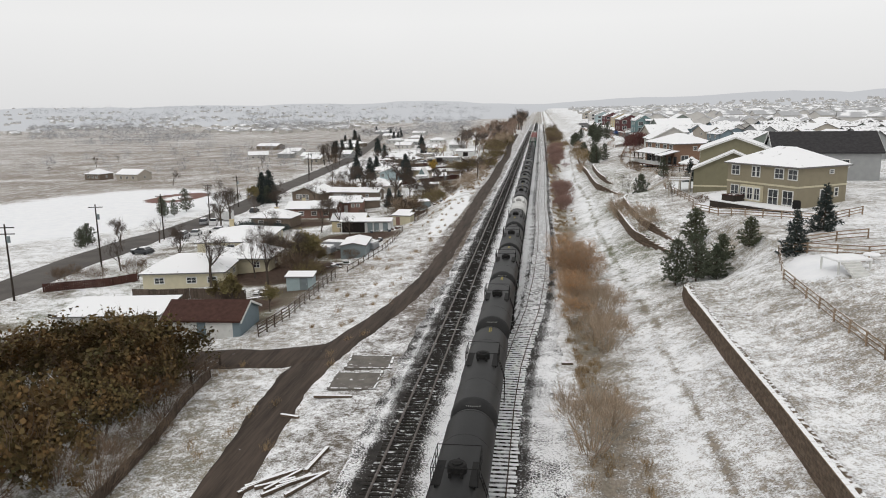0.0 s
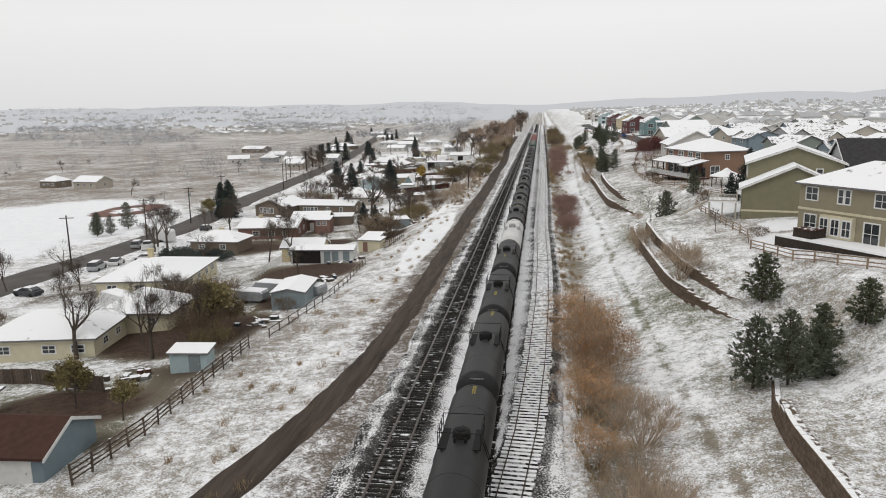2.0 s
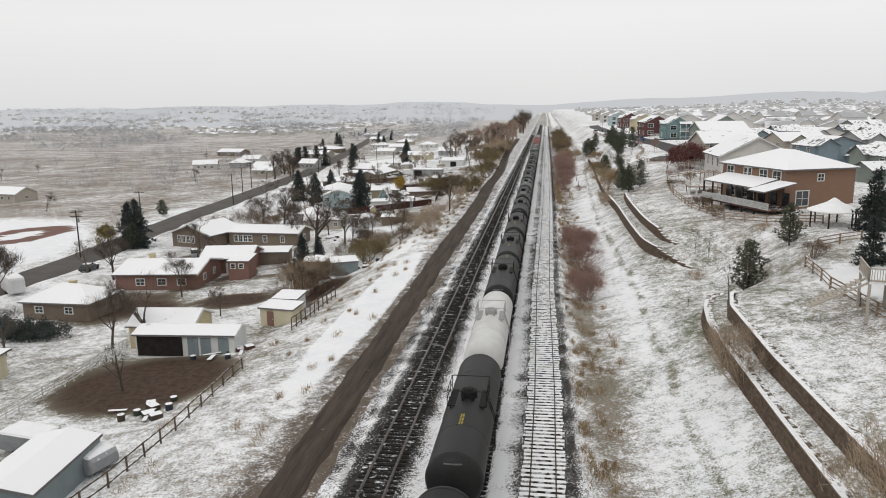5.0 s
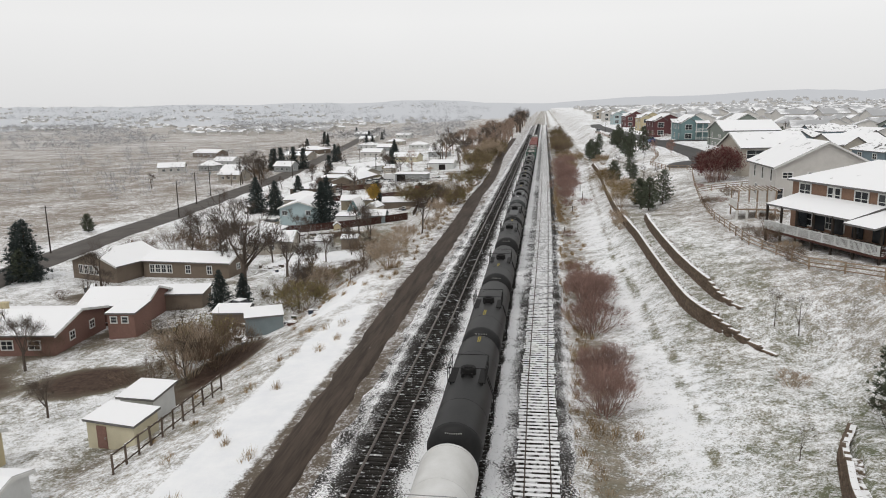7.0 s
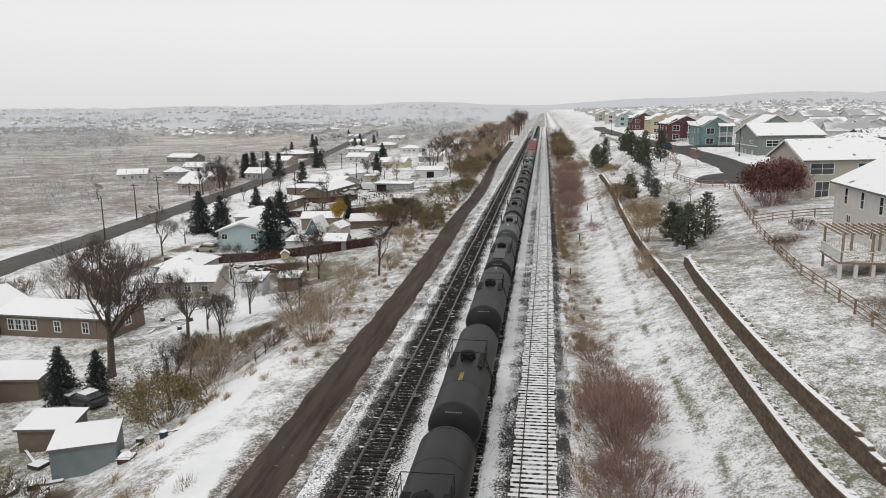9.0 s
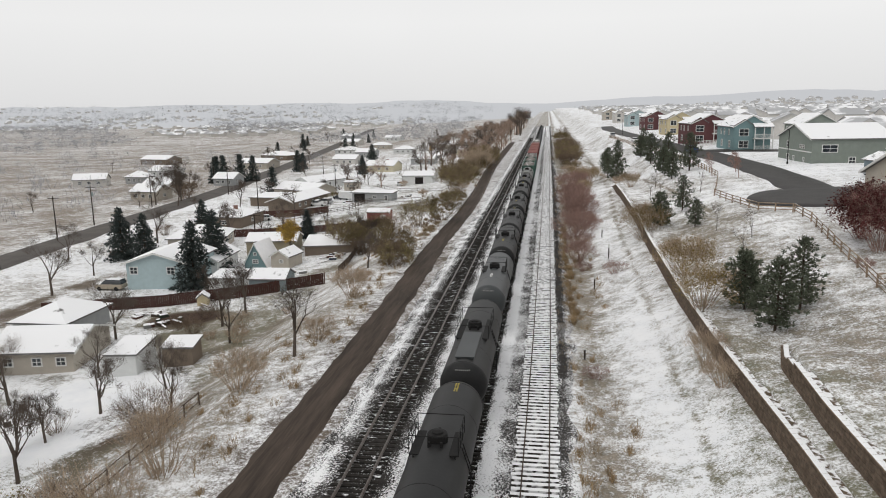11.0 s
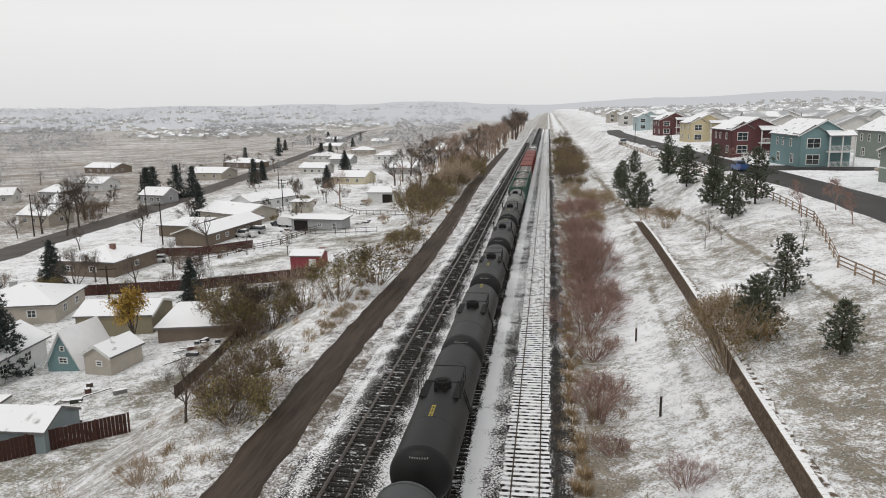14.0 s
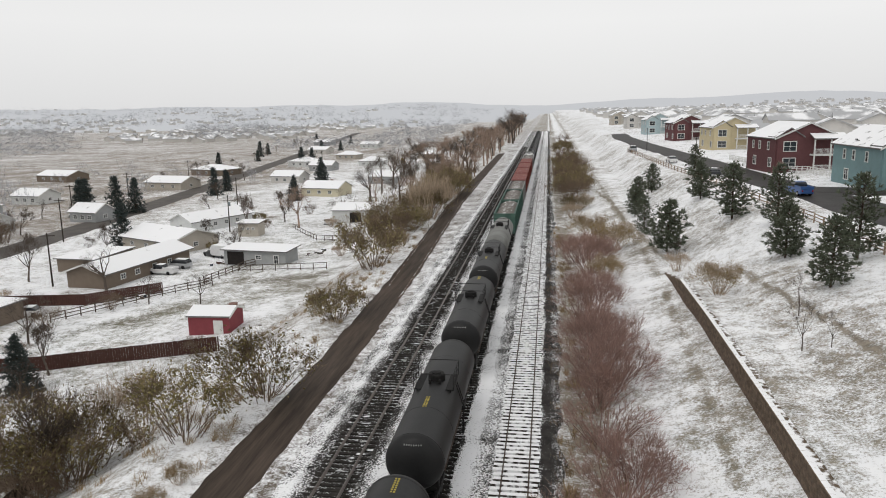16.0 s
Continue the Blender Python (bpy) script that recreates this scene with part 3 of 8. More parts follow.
def ballast_material():
    """Crushed stone with drifts of snow between the tracks, by the mesh's attribute."""
    m = BALLAST
    n, l = m.node_tree.nodes, m.node_tree.links
    b = n["Principled BSDF"]
    old = b.inputs["Base Color"].links[0].from_socket
    geo = n.new("ShaderNodeNewGeometry")
    at = n.new("ShaderNodeAttribute")
    at.attribute_name = "cover"
    a, c = n.new("ShaderNodeTexNoise"), n.new("ShaderNodeTexNoise")
    a.inputs["Scale"].default_value, a.inputs["Detail"].default_value, a.inputs["Roughness"].default_value = 8.0, 6, 0.75
    c.inputs["Scale"].default_value, c.inputs["Detail"].default_value = 0.45, 4
    s1, s2, mr, mix = n.new("ShaderNodeMath"), n.new("ShaderNodeMath"), n.new("ShaderNodeMapRange"), n.new("ShaderNodeMixRGB")
    for k in (a, c):
        l.new(geo.outputs["Position"], k.inputs["Vector"])
    s1.operation, s2.operation = "MULTIPLY_ADD", "ADD"
    l.new(a.outputs["Fac"], s1.inputs[0])
    s1.inputs[1].default_value = 3.0
    l.new(c.outputs["Fac"], s1.inputs[2])
    l.new(s1.outputs[0], s2.inputs[0])
    l.new(at.outputs["Fac"], s2.inputs[1])
    mr.inputs["From Min"].default_value, mr.inputs["From Max"].default_value = 2.43, 2.57
    l.new(s2.outputs[0], mr.inputs["Value"])
    l.new(mr.outputs[0], mix.inputs["Fac"])
    l.new(old, mix.inputs["Color1"])
    mix.inputs["Color2"].default_value = (0.87, 0.875, 0.885, 1)
    l.new(mix.outputs["Color"], b.inputs["Base Color"])


ballast_material()
bed, bed_cover = Geo(), []
bed_u = list(np.arange(0, 1.0001, 1 / 60))
bed_y = list(np.arange(15, 420, 1.5)) + list(np.arange(420, 900, 8))
for yy in bed_y:
    sx = siding_x(yy)
    left = -3.5 + 0.7 * noise.noise((0, yy * 0.3, 11)) + 0.5 * noise.noise((0, yy * 0.05, 12))
    right = max(sx, 9.0) + between(yy, [220, 250], [2.5, 2.9]) + 0.8 * noise.noise((5, yy * 0.3, 11)) + 0.5 * noise.noise((5, yy * 0.06, 12))
    for i, u in enumerate(bed_u):
        xx = left + (right - left) * u
        ends = i in (0, len(bed_u) - 1)
        z = -0.23 - 0.10 * (1 if 2.0 < xx < 3.2 else 0) - 0.12 * (1 if TRAIN_X + 1.8 < xx < sx - 1.6 else 0)
        z -= 0.12 * max(0.0, -2.2 - xx) + 0.1 * max(0.0, xx - sx - 1.7)
        z += 0.03 * noise.noise((xx * 1.5, yy * 0.6, 4))
        bed.v.append((xx, yy, -0.95 if ends else z))
        d = abs(xx - sx)
        if xx < -1.5:
            c = between(xx, [-4.2, -3.8, -3.4, -2.75, -2.5, -2.3, -2.1, -1.9, -1.5], [0.60, 0.57, 0.46, 0.44, 0.52, 0.66, 0.50, 0.30, 0.22]) + between(yy, [60, 150, 250, 330], [-0.03, -0.03, 0.05, 0.10])
        elif xx < 1.6:
            c = between(yy, [240, 310, 450], [0.22, 0.31, 0.40])
        elif xx < TRAIN_X:
            c = between(xx, [1.6, 2.0, 2.5, 3.6, 4.2], [0.3, 0.58, 0.78, 0.78, 0.5])
        elif xx < sx - 1.4:
            edge = TRAIN_X + 1.4
            k = (xx - edge) / max(0.6, sx - 1.4 - edge)
            full = between(yy, [90, 150, 185, 230, 330], [0.76, 0.72, 0.62, 0.56, 0.56])
            c = 0.3 if k < 0 else between(k, [0, 0.1, 0.42, 0.58, 0.8, 1.0], [0.70, 0.86, 0.82, full - 0.12, 0.47, 0.34])
        elif d < 1.4:
            c = between(yy, [60, 200, 285, 340], [0.24, 0.28, 0.52, 0.8])
        else:
            c = between(xx - sx, [1.4, 1.65, 1.95, 2.2, 3.2], [0.40, 0.24, 0.36, 0.60, 0.64]) - between(yy, [220, 250], [0.0, 0.22])
        bed_cover.append(c + 0.12 * noise.noise((xx * 0.4, yy * 0.05, 7)) + 0.08 * noise.noise((xx * 0.9, yy * 0.3, 8)))
nb = len(bed_u)
bed.f = [(j * nb + i, j * nb + i + 1, (j + 1) * nb + i + 1, (j + 1) * nb + i) for j in range(len(bed_y) - 1) for i in range(nb - 1)]
bed_ob = part("ballast_bed", bed, BALLAST, smooth=True)
bed_ob.data.attributes.new("cover", "FLOAT", "POINT").data.foreach_set("value", bed_cover)
tagged(bed_ob, "dark crushed-stone ballast with streaks of snow", "ballast", kind="structure")

RAIL_SHAPE = [(-0.07, -0.17), (0.07, -0.17), (0.07, -0.15), (0.012, -0.12), (0.012, -0.045), (0.037, -0.035), (0.037, -0.004), (0.03, 0.0), (-0.03, 0.0), (-0.037, -0.004), (-0.037, -0.035), (-0.012, -0.045), (-0.012, -0.12), (-0.07, -0.15)]


def track(name, label, xs, mat_tie, mat_rail, near, jitter=0.02, proud=0.0, broad=0.235):
    """A track whose centre is xs(y): two rails, the ties near the camera's way as parts, the rest as one part."""
    base = thing(name, pose(0, 0, 0), label, "railway track", kind="structure")
    ys = list(np.arange(15, 420, 3.0)) + list(np.arange(420, 901, 30.0))
    for side in (-0.753, 0.753):
        g = Geo()
        n = len(RAIL_SHAPE)
        for y in ys:
            x = xs(y) + side
            g.v += [(x + a, y, b) for a, b in RAIL_SHAPE]
        g.f = [(j * n + i, j * n + (i + 1) % n, (j + 1) * n + (i + 1) % n, (j + 1) * n + i) for j in range(len(ys) - 1) for i in range(n)]
        part("rail", g, mat_rail, base)
    tie = Geo().box((0, 0, 0), (2.6, broad, 0.18)).mesh("tie", mat_tie)
    rest = Geo()
    rng = random.Random(5)
    y, made = 20.0, 0
    while y < 640:
        x, turn = xs(y) + rng.uniform(-jitter, jitter) * 2, rng.uniform(-0.02, 0.02) * (jitter > 0.03)
        slope = -math.atan((xs(y + 1) - xs(y - 1)) / 2)
        z = -0.255 + proud + rng.uniform(-0.01, 0.01)
        if near[0] < y < near[1] and made < 300:
            part("tie", tie, mat_tie, base, m=Matrix.LocRotScale((x, y, z), Euler((0, 0, turn + slope)), (1, 1, 1)))
            made += 1
        else:
            rest.box((x, y, z), (2.6, broad, 0.18), turn + slope)
        y += 0.53
    tagged(part("tie_rows", rest, mat_tie, base, "more ties of the same track"), kind="stuff")
    return base


track("main_track", "main railway track with bright rails on dark wet ties", lambda y: 0.0, TIE, RAIL, (70, 232))
track("side_track", "disused siding with snow-topped ties and rusty rails", siding_x, TIE_SNOWY, RAIL_RUST, (60, 220), jitter=0.05, proud=0.10, broad=0.30)
track("train_track", "railway track under the standing train", lambda y: TRAIN_X, TIE, RAIL_RUST, (0, 0))


# ---- rolling stock ----
def truck_parts(parent, y):
    """A two-axle railway truck at y under a car."""
    frame_geo = Geo()
    for x in (-0.98, 0.98):
        frame_geo.box((x, y, 0.62), (0.16, 2.3, 0.28)).box((x, y, 0.45), (0.18, 0.8, 0.3))
    frame_geo.box((0, y, 0.68), (2.1, 0.45, 0.3))
    tr = part("truck", frame_geo, BLACK_STEEL, parent)
    for dy in (-0.88, 0.88):
        w = Geo()
        for x in (-0.753, 0.753):
            w.tube((x - 0.07, y + dy, 0.44), (x + 0.07, y + dy, 0.44), 0.44, 0.44, 16)
        w.tube((-0.75, y + dy, 0.44), (0.75, y + dy, 0.44), 0.09, 0.09, 8)
        part("wheelset", w, BLACK_STEEL, tr)


def tank_car(label, mat, length=16.3, mark=YELLOW, long_walk=False, fit=None, far_end=False):
    """A railway tank car lying along y, its rail at z = 0."""
    car = thing("tank_car", pose(0, 0, 0), label, "tank car", "cars of the standing train")
    fit = fit or BLACK_STEEL
    r, zc, hl = 1.52, 2.86, length / 2
    rings = [(-hl + 0.02, 0.05)]
    for i in range(1, 8):
        t = math.pi / 2 * i / 7
        rings.append((-hl + 0.75 * (1 - math.cos(t)), r * math.sin(t)))
    rings += [(y, r) for y in np.linspace(-hl + 0.8, hl - 0.8, 9)]
    for i in range(7, 0, -1):
        t = math.pi / 2 * i / 7
        rings.append((hl - 0.75 * (1 - math.cos(t)), r * math.sin(t)))
    rings.append((hl - 0.02, 0.05))
    tank = Geo().lathe(rings, 40)
    tank.moved(Matrix.Translation((0, 0, zc)))
    body = part("tank", tank, mat, car, smooth=True)
    for s in (-1, 1):
        seam = Geo()
        y = s * (hl - 0.82)
        seam.lathe([(y - 0.05, r + 0.004), (y - 0.05, r + 0.012), (y + 0.05, r + 0.012), (y + 0.05, r + 0.004)], 40)
        seam.moved(Matrix.Translation((0, 0, zc)))
        part("weld_band", seam, mat, body, smooth=False)
    for y in (-4.1, 4.1):
        seam = Geo().lathe([(y - 0.04, r + 0.003), (y - 0.04, r + 0.009), (y + 0.04, r + 0.009), (y + 0.04, r + 0.003)], 40)
        seam.moved(Matrix.Translation((0, 0, zc)))
        part("weld_band", seam, mat, body)
    top = zc + r
    dome = Geo().lathe([(top - 0.12, 0.52), (top + 0.30, 0.50), (top + 0.36, 0.46), (top + 0.38, 0.1)], 20, axis="z")
    ho = part("manway_housing", dome, fit, car)
    part("lid", Geo().lathe([(top + 0.38, 0.3), (top + 0.44, 0.28), (top + 0.47, 0.05)], 14, axis="z"), fit, ho)
    for dx, dy in ((0.3, -0.75), (-0.3, -0.75), (0.0, 0.8)):
        part("valve", Geo().tube((dx, dy, top - 0.15), (dx, dy, top + 0.22), 0.09, 0.07, 8), fit, car)
    lw = 4.6 if long_walk else 2.5
    if long_walk:
        part("top_panel", Geo().box((0, -4.2, top + 0.03), (1.25, 5.2, 0.10)), TANK_GREY, car, "flat grey grated panel")
    for s in (-1, 1):
        plat = Geo().box((s * 0.92, 0, top - 0.20), (0.5, lw, 0.05))
        for y in np.linspace(-lw / 2 + 0.1, lw / 2 - 0.1, 4):
            plat.box((s * 1.0, y, top - 0.42), (0.06, 0.08, 0.5))
        pl = part("walkway", plat, fit, car, "dark grated walkway")
        rail_g = Geo()
        hy = lw / 2
        for y in np.linspace(-hy, hy, 4):
            rail_g.tube((s * 1.17, y, top - 0.2), (s * 1.17, y, top + 0.75), 0.024, 0.024, 5)
        for z in (0.3, 0.75):
            rail_g.tube((s * 1.17, -hy, top + z), (s * 1.17, hy, top + z), 0.024, 0.024, 5)
        part("handrail", rail_g, fit, pl)
        lad = Geo()
        for y in (-0.22, 0.22):
            lad.tube((s * 1.2, y, top - 0.25), (s * 1.60, y, zc), 0.025, 0.025, 5)
            lad.tube((s * 1.60, y, zc), (s * 1.55, y, 0.9), 0.025, 0.025, 5)
        for i in range(10):
            z = 1.0 + i * 0.33
            x = 1.56 + (0.05 if z < zc else -0.36 * (z - zc) / (top - 0.25 - zc))
            lad.tube((s * x, -0.22, z), (s * x, 0.22, z), 0.018, 0.018, 4)
        part("ladder", lad, fit, car)
    for y in (-hl * 0.16, hl * 0.16):
        loop = Geo()
        yy = math.copysign(lw / 2, y)
        loop.tube((-1.17, yy, top + 0.75), (1.17, yy, top + 0.75), 0.024, 0.024, 5)
        part("end_rail", loop, fit, car)
    sill = Geo().box((0, 0, 0.98), (0.6, length + 0.5, 0.32))
    for s in (-1, 1):
        sill.box((0, s * (hl - 1.5), 1.25), (2.2, 0.5, 0.55))
        sill.box((0, s * (hl + 0.05), 1.02), (2.5, 0.14, 0.36))
        for x in (-1.1, 1.1):
            sill.box((x, s * (hl - 0.7), 1.08), (0.06, 1.6, 0.12))
    under = part("underframe", sill, BLACK_STEEL, car)
    for s in (-1, 1):
        cp = Geo().box((0, s * (hl + 0.45), 0.88), (0.26, 0.75, 0.28)).box((0, s * (hl + 0.72), 0.88), (0.42, 0.26, 0.36))
        part("coupler", cp, BLACK_STEEL, under)
        truck_parts(car, s * (hl - 2.6))
        end_rail = Geo()
        for x in (-1.2, -0.4, 0.4, 1.2):
            end_rail.tube((x, s * (hl + 0.05), 1.15), (x, s * (hl + 0.05), 1.95), 0.02, 0.02, 4)
        end_rail.tube((-1.2, s * (hl + 0.05), 1.95), (1.2, s * (hl + 0.05), 1.95), 0.02, 0.02, 4)
        part("end_handrail", end_rail, BLACK_STEEL, under)
    if mark:
        # plain bars where the reporting marks stand, on the crown of the shell
        for at, dx, n in [(hl * 0.74, 0.10, 7) if far_end else (-hl * 0.5, -0.05, 8)]:
            g = Geo()
            for i in range(n):
                x0 = dx - 0.065
                for k in range(2):
                    x = x0 + 0.13 * k
                    z = zc + math.sqrt(max(0, (r + 0.006) ** 2 - x * x))
                    g.box((x, at + i * 0.18, z), (0.09, 0.11, 0.008))
            tagged(part("stencil", g, mark, body, "stencilled marking on the crown of the tank"), kind="stuff")
        g = Geo()
        for i in range(8):
            x = -0.42 + i * 0.12
            rr = math.hypot(x, 1.12)
            y = -hl + 0.75 * (1 - math.sqrt(1 - (rr / r) ** 2)) - 0.012
            g.box((x, y, zc + 1.12), (0.06, 0.03, 0.07))
        tagged(part("stencil", g, HEAD_MARK, body), kind="stuff")
    return car


black_car = tank_car("black railway tank car with roof walkway and yellow stencil", TANK_BLACK)
black_far = tank_car("black railway tank car with yellow stencil near one end", TANK_BLACK, far_end=True)
black_long = tank_car("black railway tank car with a long grated roof walkway", TANK_BLACK, mark=WHITE_MARK, long_walk=True)
white_car = tank_car("white railway tank car with pale roof platform and fittings", TANK_WHITE, mark=None, fit=FITTING)
grey_car = tank_car("dark grey railway tank car with white stencil marks", TANK_GREY, mark=WHITE_MARK)
dusty_car = tank_car("dusty pale grey railway tank car", TANK_DUSTY, mark=None)
DOMES = [33.1, 49.8, 67.7, 85.1, 102.1, 120.3, 138.1, 155.4, 172.3, 190.3, 210.3, 228.5, 248.1, 266.3, 283.1, 302.1, 321.5, 340.9, 359.1]
KIND = {i: black_far for i in (1, 2, 3, 7, 10, 14, 16)} | {6: white_car, 11: black_long, 12: grey_car, 18: dusty_car}
used = set()
for i, y in enumerate(DOMES):
    src = KIND.get(i, black_car)
    m = pose(TRAIN_X, y, 0)
    if src in used:
        copy_thing(src, m)
    else:
        src.matrix_basis = m
        used.add(src)


def hopper(label, mat, length=15.6, load=True, high=4.4):
    """An open hopper car with ribbed sides."""
    car = thing("hopper_car", pose(0, 0, 0), label, "hopper car", "cars of the standing train")
    hl = length / 2
    g = Geo()
    for s in (-1, 1):
        g.box((s * 1.52, 0, (high + 1.3) / 2), (0.08, length, high - 1.3))
        g.box((0, s * hl, (high + 1.6) / 2), (3.1, 0.08, high - 1.6))
        g.box((s * 1.55, 0, high), (0.2, length + 0.1, 0.14))
        g.box((0, s * hl, high), (3.1, 0.2, 0.14))
    g.box((0, 0, 1.4), (3.0, length, 0.1))
    body = part("body", g, mat, car)
    for s in (-1, 1):
        for y in np.linspace(-hl + 0.6, hl - 0.6, 7):
            part("rib", Geo().box((s * 1.62, y, (high + 1.3) / 2), (0.12, 0.14, high - 1.4)), mat, body)
    if load:
        lg = Geo()
        rng = random.Random(3)
        ny, nx2 = 26, 8
        for j in range(ny):
            for i in range(nx2):
                x, y = -1.46 + 2.92 * i / (nx2 - 1), -hl + 0.06 + (length - 0.12) * j / (ny - 1)
                lg.v.append((x, y, high - 0.45 + 0.45 * (1 - (x / 1.5) ** 2) + rng.uniform(-0.06, 0.06)))
        lg.f = [(j * nx2 + i, j * nx2 + i + 1, (j + 1) * nx2 + i + 1, (j + 1) * nx2 + i) for j in range(ny - 1) for i in range(nx2 - 1)]
        part("load", lg, LOAD, car, "heap of snow-dusted gravel", smooth=True)
    else:
        part("roof", Geo().box((0, 0, high + 0.08), (3.0, length - 0.2, 0.16)), mat, car)
    under = part("underframe", Geo().box((0, 0, 1.0), (0.6, length + 0.6, 0.3)), BLACK_STEEL, car)
    for s in (-1, 1):
        part("coupler", Geo().box((0, s * (hl + 0.5), 0.88), (0.3, 0.8, 0.3)), BLACK_STEEL, under)
        truck_parts(car, s * (hl - 1.9))
    return car


green_hop = hopper("faded green open hopper car heaped with gravel", GREEN_STEEL)
grey_hop = hopper("grey open hopper car heaped with gravel", GREY_STEEL)
red_hop = hopper("oxide-red hopper car with a closed roof", RED_STEEL, load=False)
green_hop.matrix_basis = pose(TRAIN_X, 377.5, 0)
copy_thing(green_hop, pose(TRAIN_X, 394.5, 0))
grey_hop.matrix_basis = pose(TRAIN_X, 411.5, 0)
red_hop.matrix_basis = pose(TRAIN_X, 428.5, 0)
for i in range(3):
    copy_thing(red_hop, pose(TRAIN_X, 445.5 + 17 * i, 0))
copy_thing(grey_hop, pose(TRAIN_X, 496.5, 0))
copy_thing(white_car, pose(TRAIN_X, 514.5, 0))
far_car = thing("tank_car", pose(TRAIN_X, 532.5, 0), "black tank car far along the train", "tank car", "cars of the standing train")
far_tank = Geo().lathe([(-8.1, 0.1), (-7.9, 0.8), (-7.4, 1.52), (7.4, 1.52), (7.9, 0.8), (8.1, 0.1)], 24).moved(Matrix.Translation((0, 0, 2.86)))
part("tank", far_tank, TANK_BLACK, far_car, smooth=True)
part("manway_housing", Geo().lathe([(4.2, 0.55), (4.7, 0.5), (4.8, 0.1)], 12, axis="z"), BLACK_STEEL, far_car)
part("walkway", Geo().box((0, 0, 4.2), (2.3, 2.6, 0.06)), BLACK_STEEL, far_car)
part("underframe", Geo().box((0, 0, 0.95), (2.2, 17.0, 0.5)), BLACK_STEEL, far_car)
for i in range(1, 13):
    copy_thing(far_car, pose(TRAIN_X, 532.5 + 18 * i, 0))

# ---- retaining walls of stacked blocks ----
block_meshes = [Geo().box((0, 0, 0), (0.28, 0.42 * k, 0.19)).mesh("block", BLOCK_OB) for k in (0.93, 0.98)]
cap_mesh = Geo().box((0, 0, 0), (0.32, 0.57, 0.08)).mesh("cap", CAP)


def smooth_line(pts, step):
    """Points about step apart along a smoothed line of (y, x) pairs, as (x, y, heading)."""
    ys = np.linspace(pts[0][0], pts[-1][0], 400)
    xs = np.interp(ys, [p[0] for p in pts], [p[1] for p in pts])
    for _ in range(30):
        xs[1:-1] = (xs[:-2] + 2 * xs[1:-1] + xs[2:]) / 4
    run = np.r_[0, np.cumsum(np.hypot(np.diff(xs), np.diff(ys)))]
    at = np.arange(0, run[-1], step)
    px, py = np.interp(at, run, xs), np.interp(at, run, ys)
    hd = np.arctan2(-np.gradient(px), np.gradient(py)) if len(px) > 2 else np.zeros(len(px))
    return list(zip(px, py, hd))


def retaining_wall(name, label, pts, high, near):
    base = thing(name, pose(0, 0, 0), label, "retaining wall", kind="structure")
    courses = int(round(high / 0.2)) + 1
    line = smooth_line(pts, 0.44)
    rest, made, rng = Geo(), 0, random.Random(8)
    n = len(line)
    for c in range(courses):
        for i, (x, y, h) in enumerate(line):
            e = min(i, n - 1 - i) * 0.44
            if (c + 1) * 0.2 > 0.4 + e * 0.17:
                continue
            z = land(x - 0.5, y) - 0.18 + c * 0.2 + 0.1
            back = 0.025 * c + rng.uniform(-0.012, 0.012)
            yy = y + (0.22 if c % 2 else 0)
            if near[0] < y < near[1] and made < 50:
                part("block", rng.choice(block_meshes), BLOCK_OB, base, m=Matrix.LocRotScale((x + back, yy, z), Euler((0, 0, h)), (1, 1, 1)))
                made += 1
            else:
                rest.box((x + back, yy, z), (0.28, 0.42 * rng.uniform(0.92, 0.99), 0.19), h)
    tagged(part("blockwork", rest, BLOCK, base, "stacked concrete blocks"), kind="stuff")
    made = 0
    more = Geo()
    line = smooth_line(pts, 0.585)
    for i, (x, y, h) in enumerate(line):
        e = min(i, len(line) - 1 - i) * 0.585
        z = land(x - 0.5, y) - 0.18 + min(courses, int((0.4 + e * 0.17) / 0.2)) * 0.2 + 0.04
        if near[0] - 30 < y < near[1] + 60 and made < 22:
            part("cap", cap_mesh, CAP, base, m=Matrix.LocRotScale((x + 0.02 * courses, y, z), Euler((0, 0, h + rng.uniform(-0.02, 0.02))), (1, 1, 1)))
            made += 1
        else:
            more.box((x + 0.02 * courses, y, z), (0.32, 0.57, 0.08), h)
    if more.v:
        tagged(part("coping", more, CAP, base), kind="stuff")
    back = Geo()
    for x, y, h in smooth_line(pts, 1.0):
        zz = land(x - 0.5, y)
        if min(y - pts[0][0], pts[-1][0] - y) < 7:
            continue
        back.box((x + 0.45, y, zz + courses * 0.1 - 0.32), (0.62, 1.15, courses * 0.2 + 0.2), h)
    part("backfill", back, SOIL, base)
    return base


retaining_wall("retaining_wall", "brown block retaining wall with a snowy cap", LOWER["a"], 1.5, (50, 74))
retaining_wall("retaining_wall", "curved brown block retaining wall with a snowy cap", LOWER["b"], 1.35, (100, 121))
retaining_wall("retaining_wall", "long brown block retaining wall with a snowy cap", LOWER["c"], 1.45, (176, 198))
retaining_wall("retaining_wall", "upper brown block retaining wall on a snowy terrace", UPPER["b"], 1.25, (104, 128))
retaining_wall("retaining_wall", "upper brown block retaining wall on a snowy terrace", UPPER["c"], 1.25, (178, 205))


# ---- fences ----
def run_points(pts, step):
    out = []
    for (x0, y0), (x1, y1) in zip(pts[:-1], pts[1:]):
        k = max(1, int(round(math.hypot(x1 - x0, y1 - y0) / step)))
        out += [(x0 + (x1 - x0) * i / k, y0 + (y1 - y0) * i / k) for i in range(k)]
    return out + [pts[-1]]


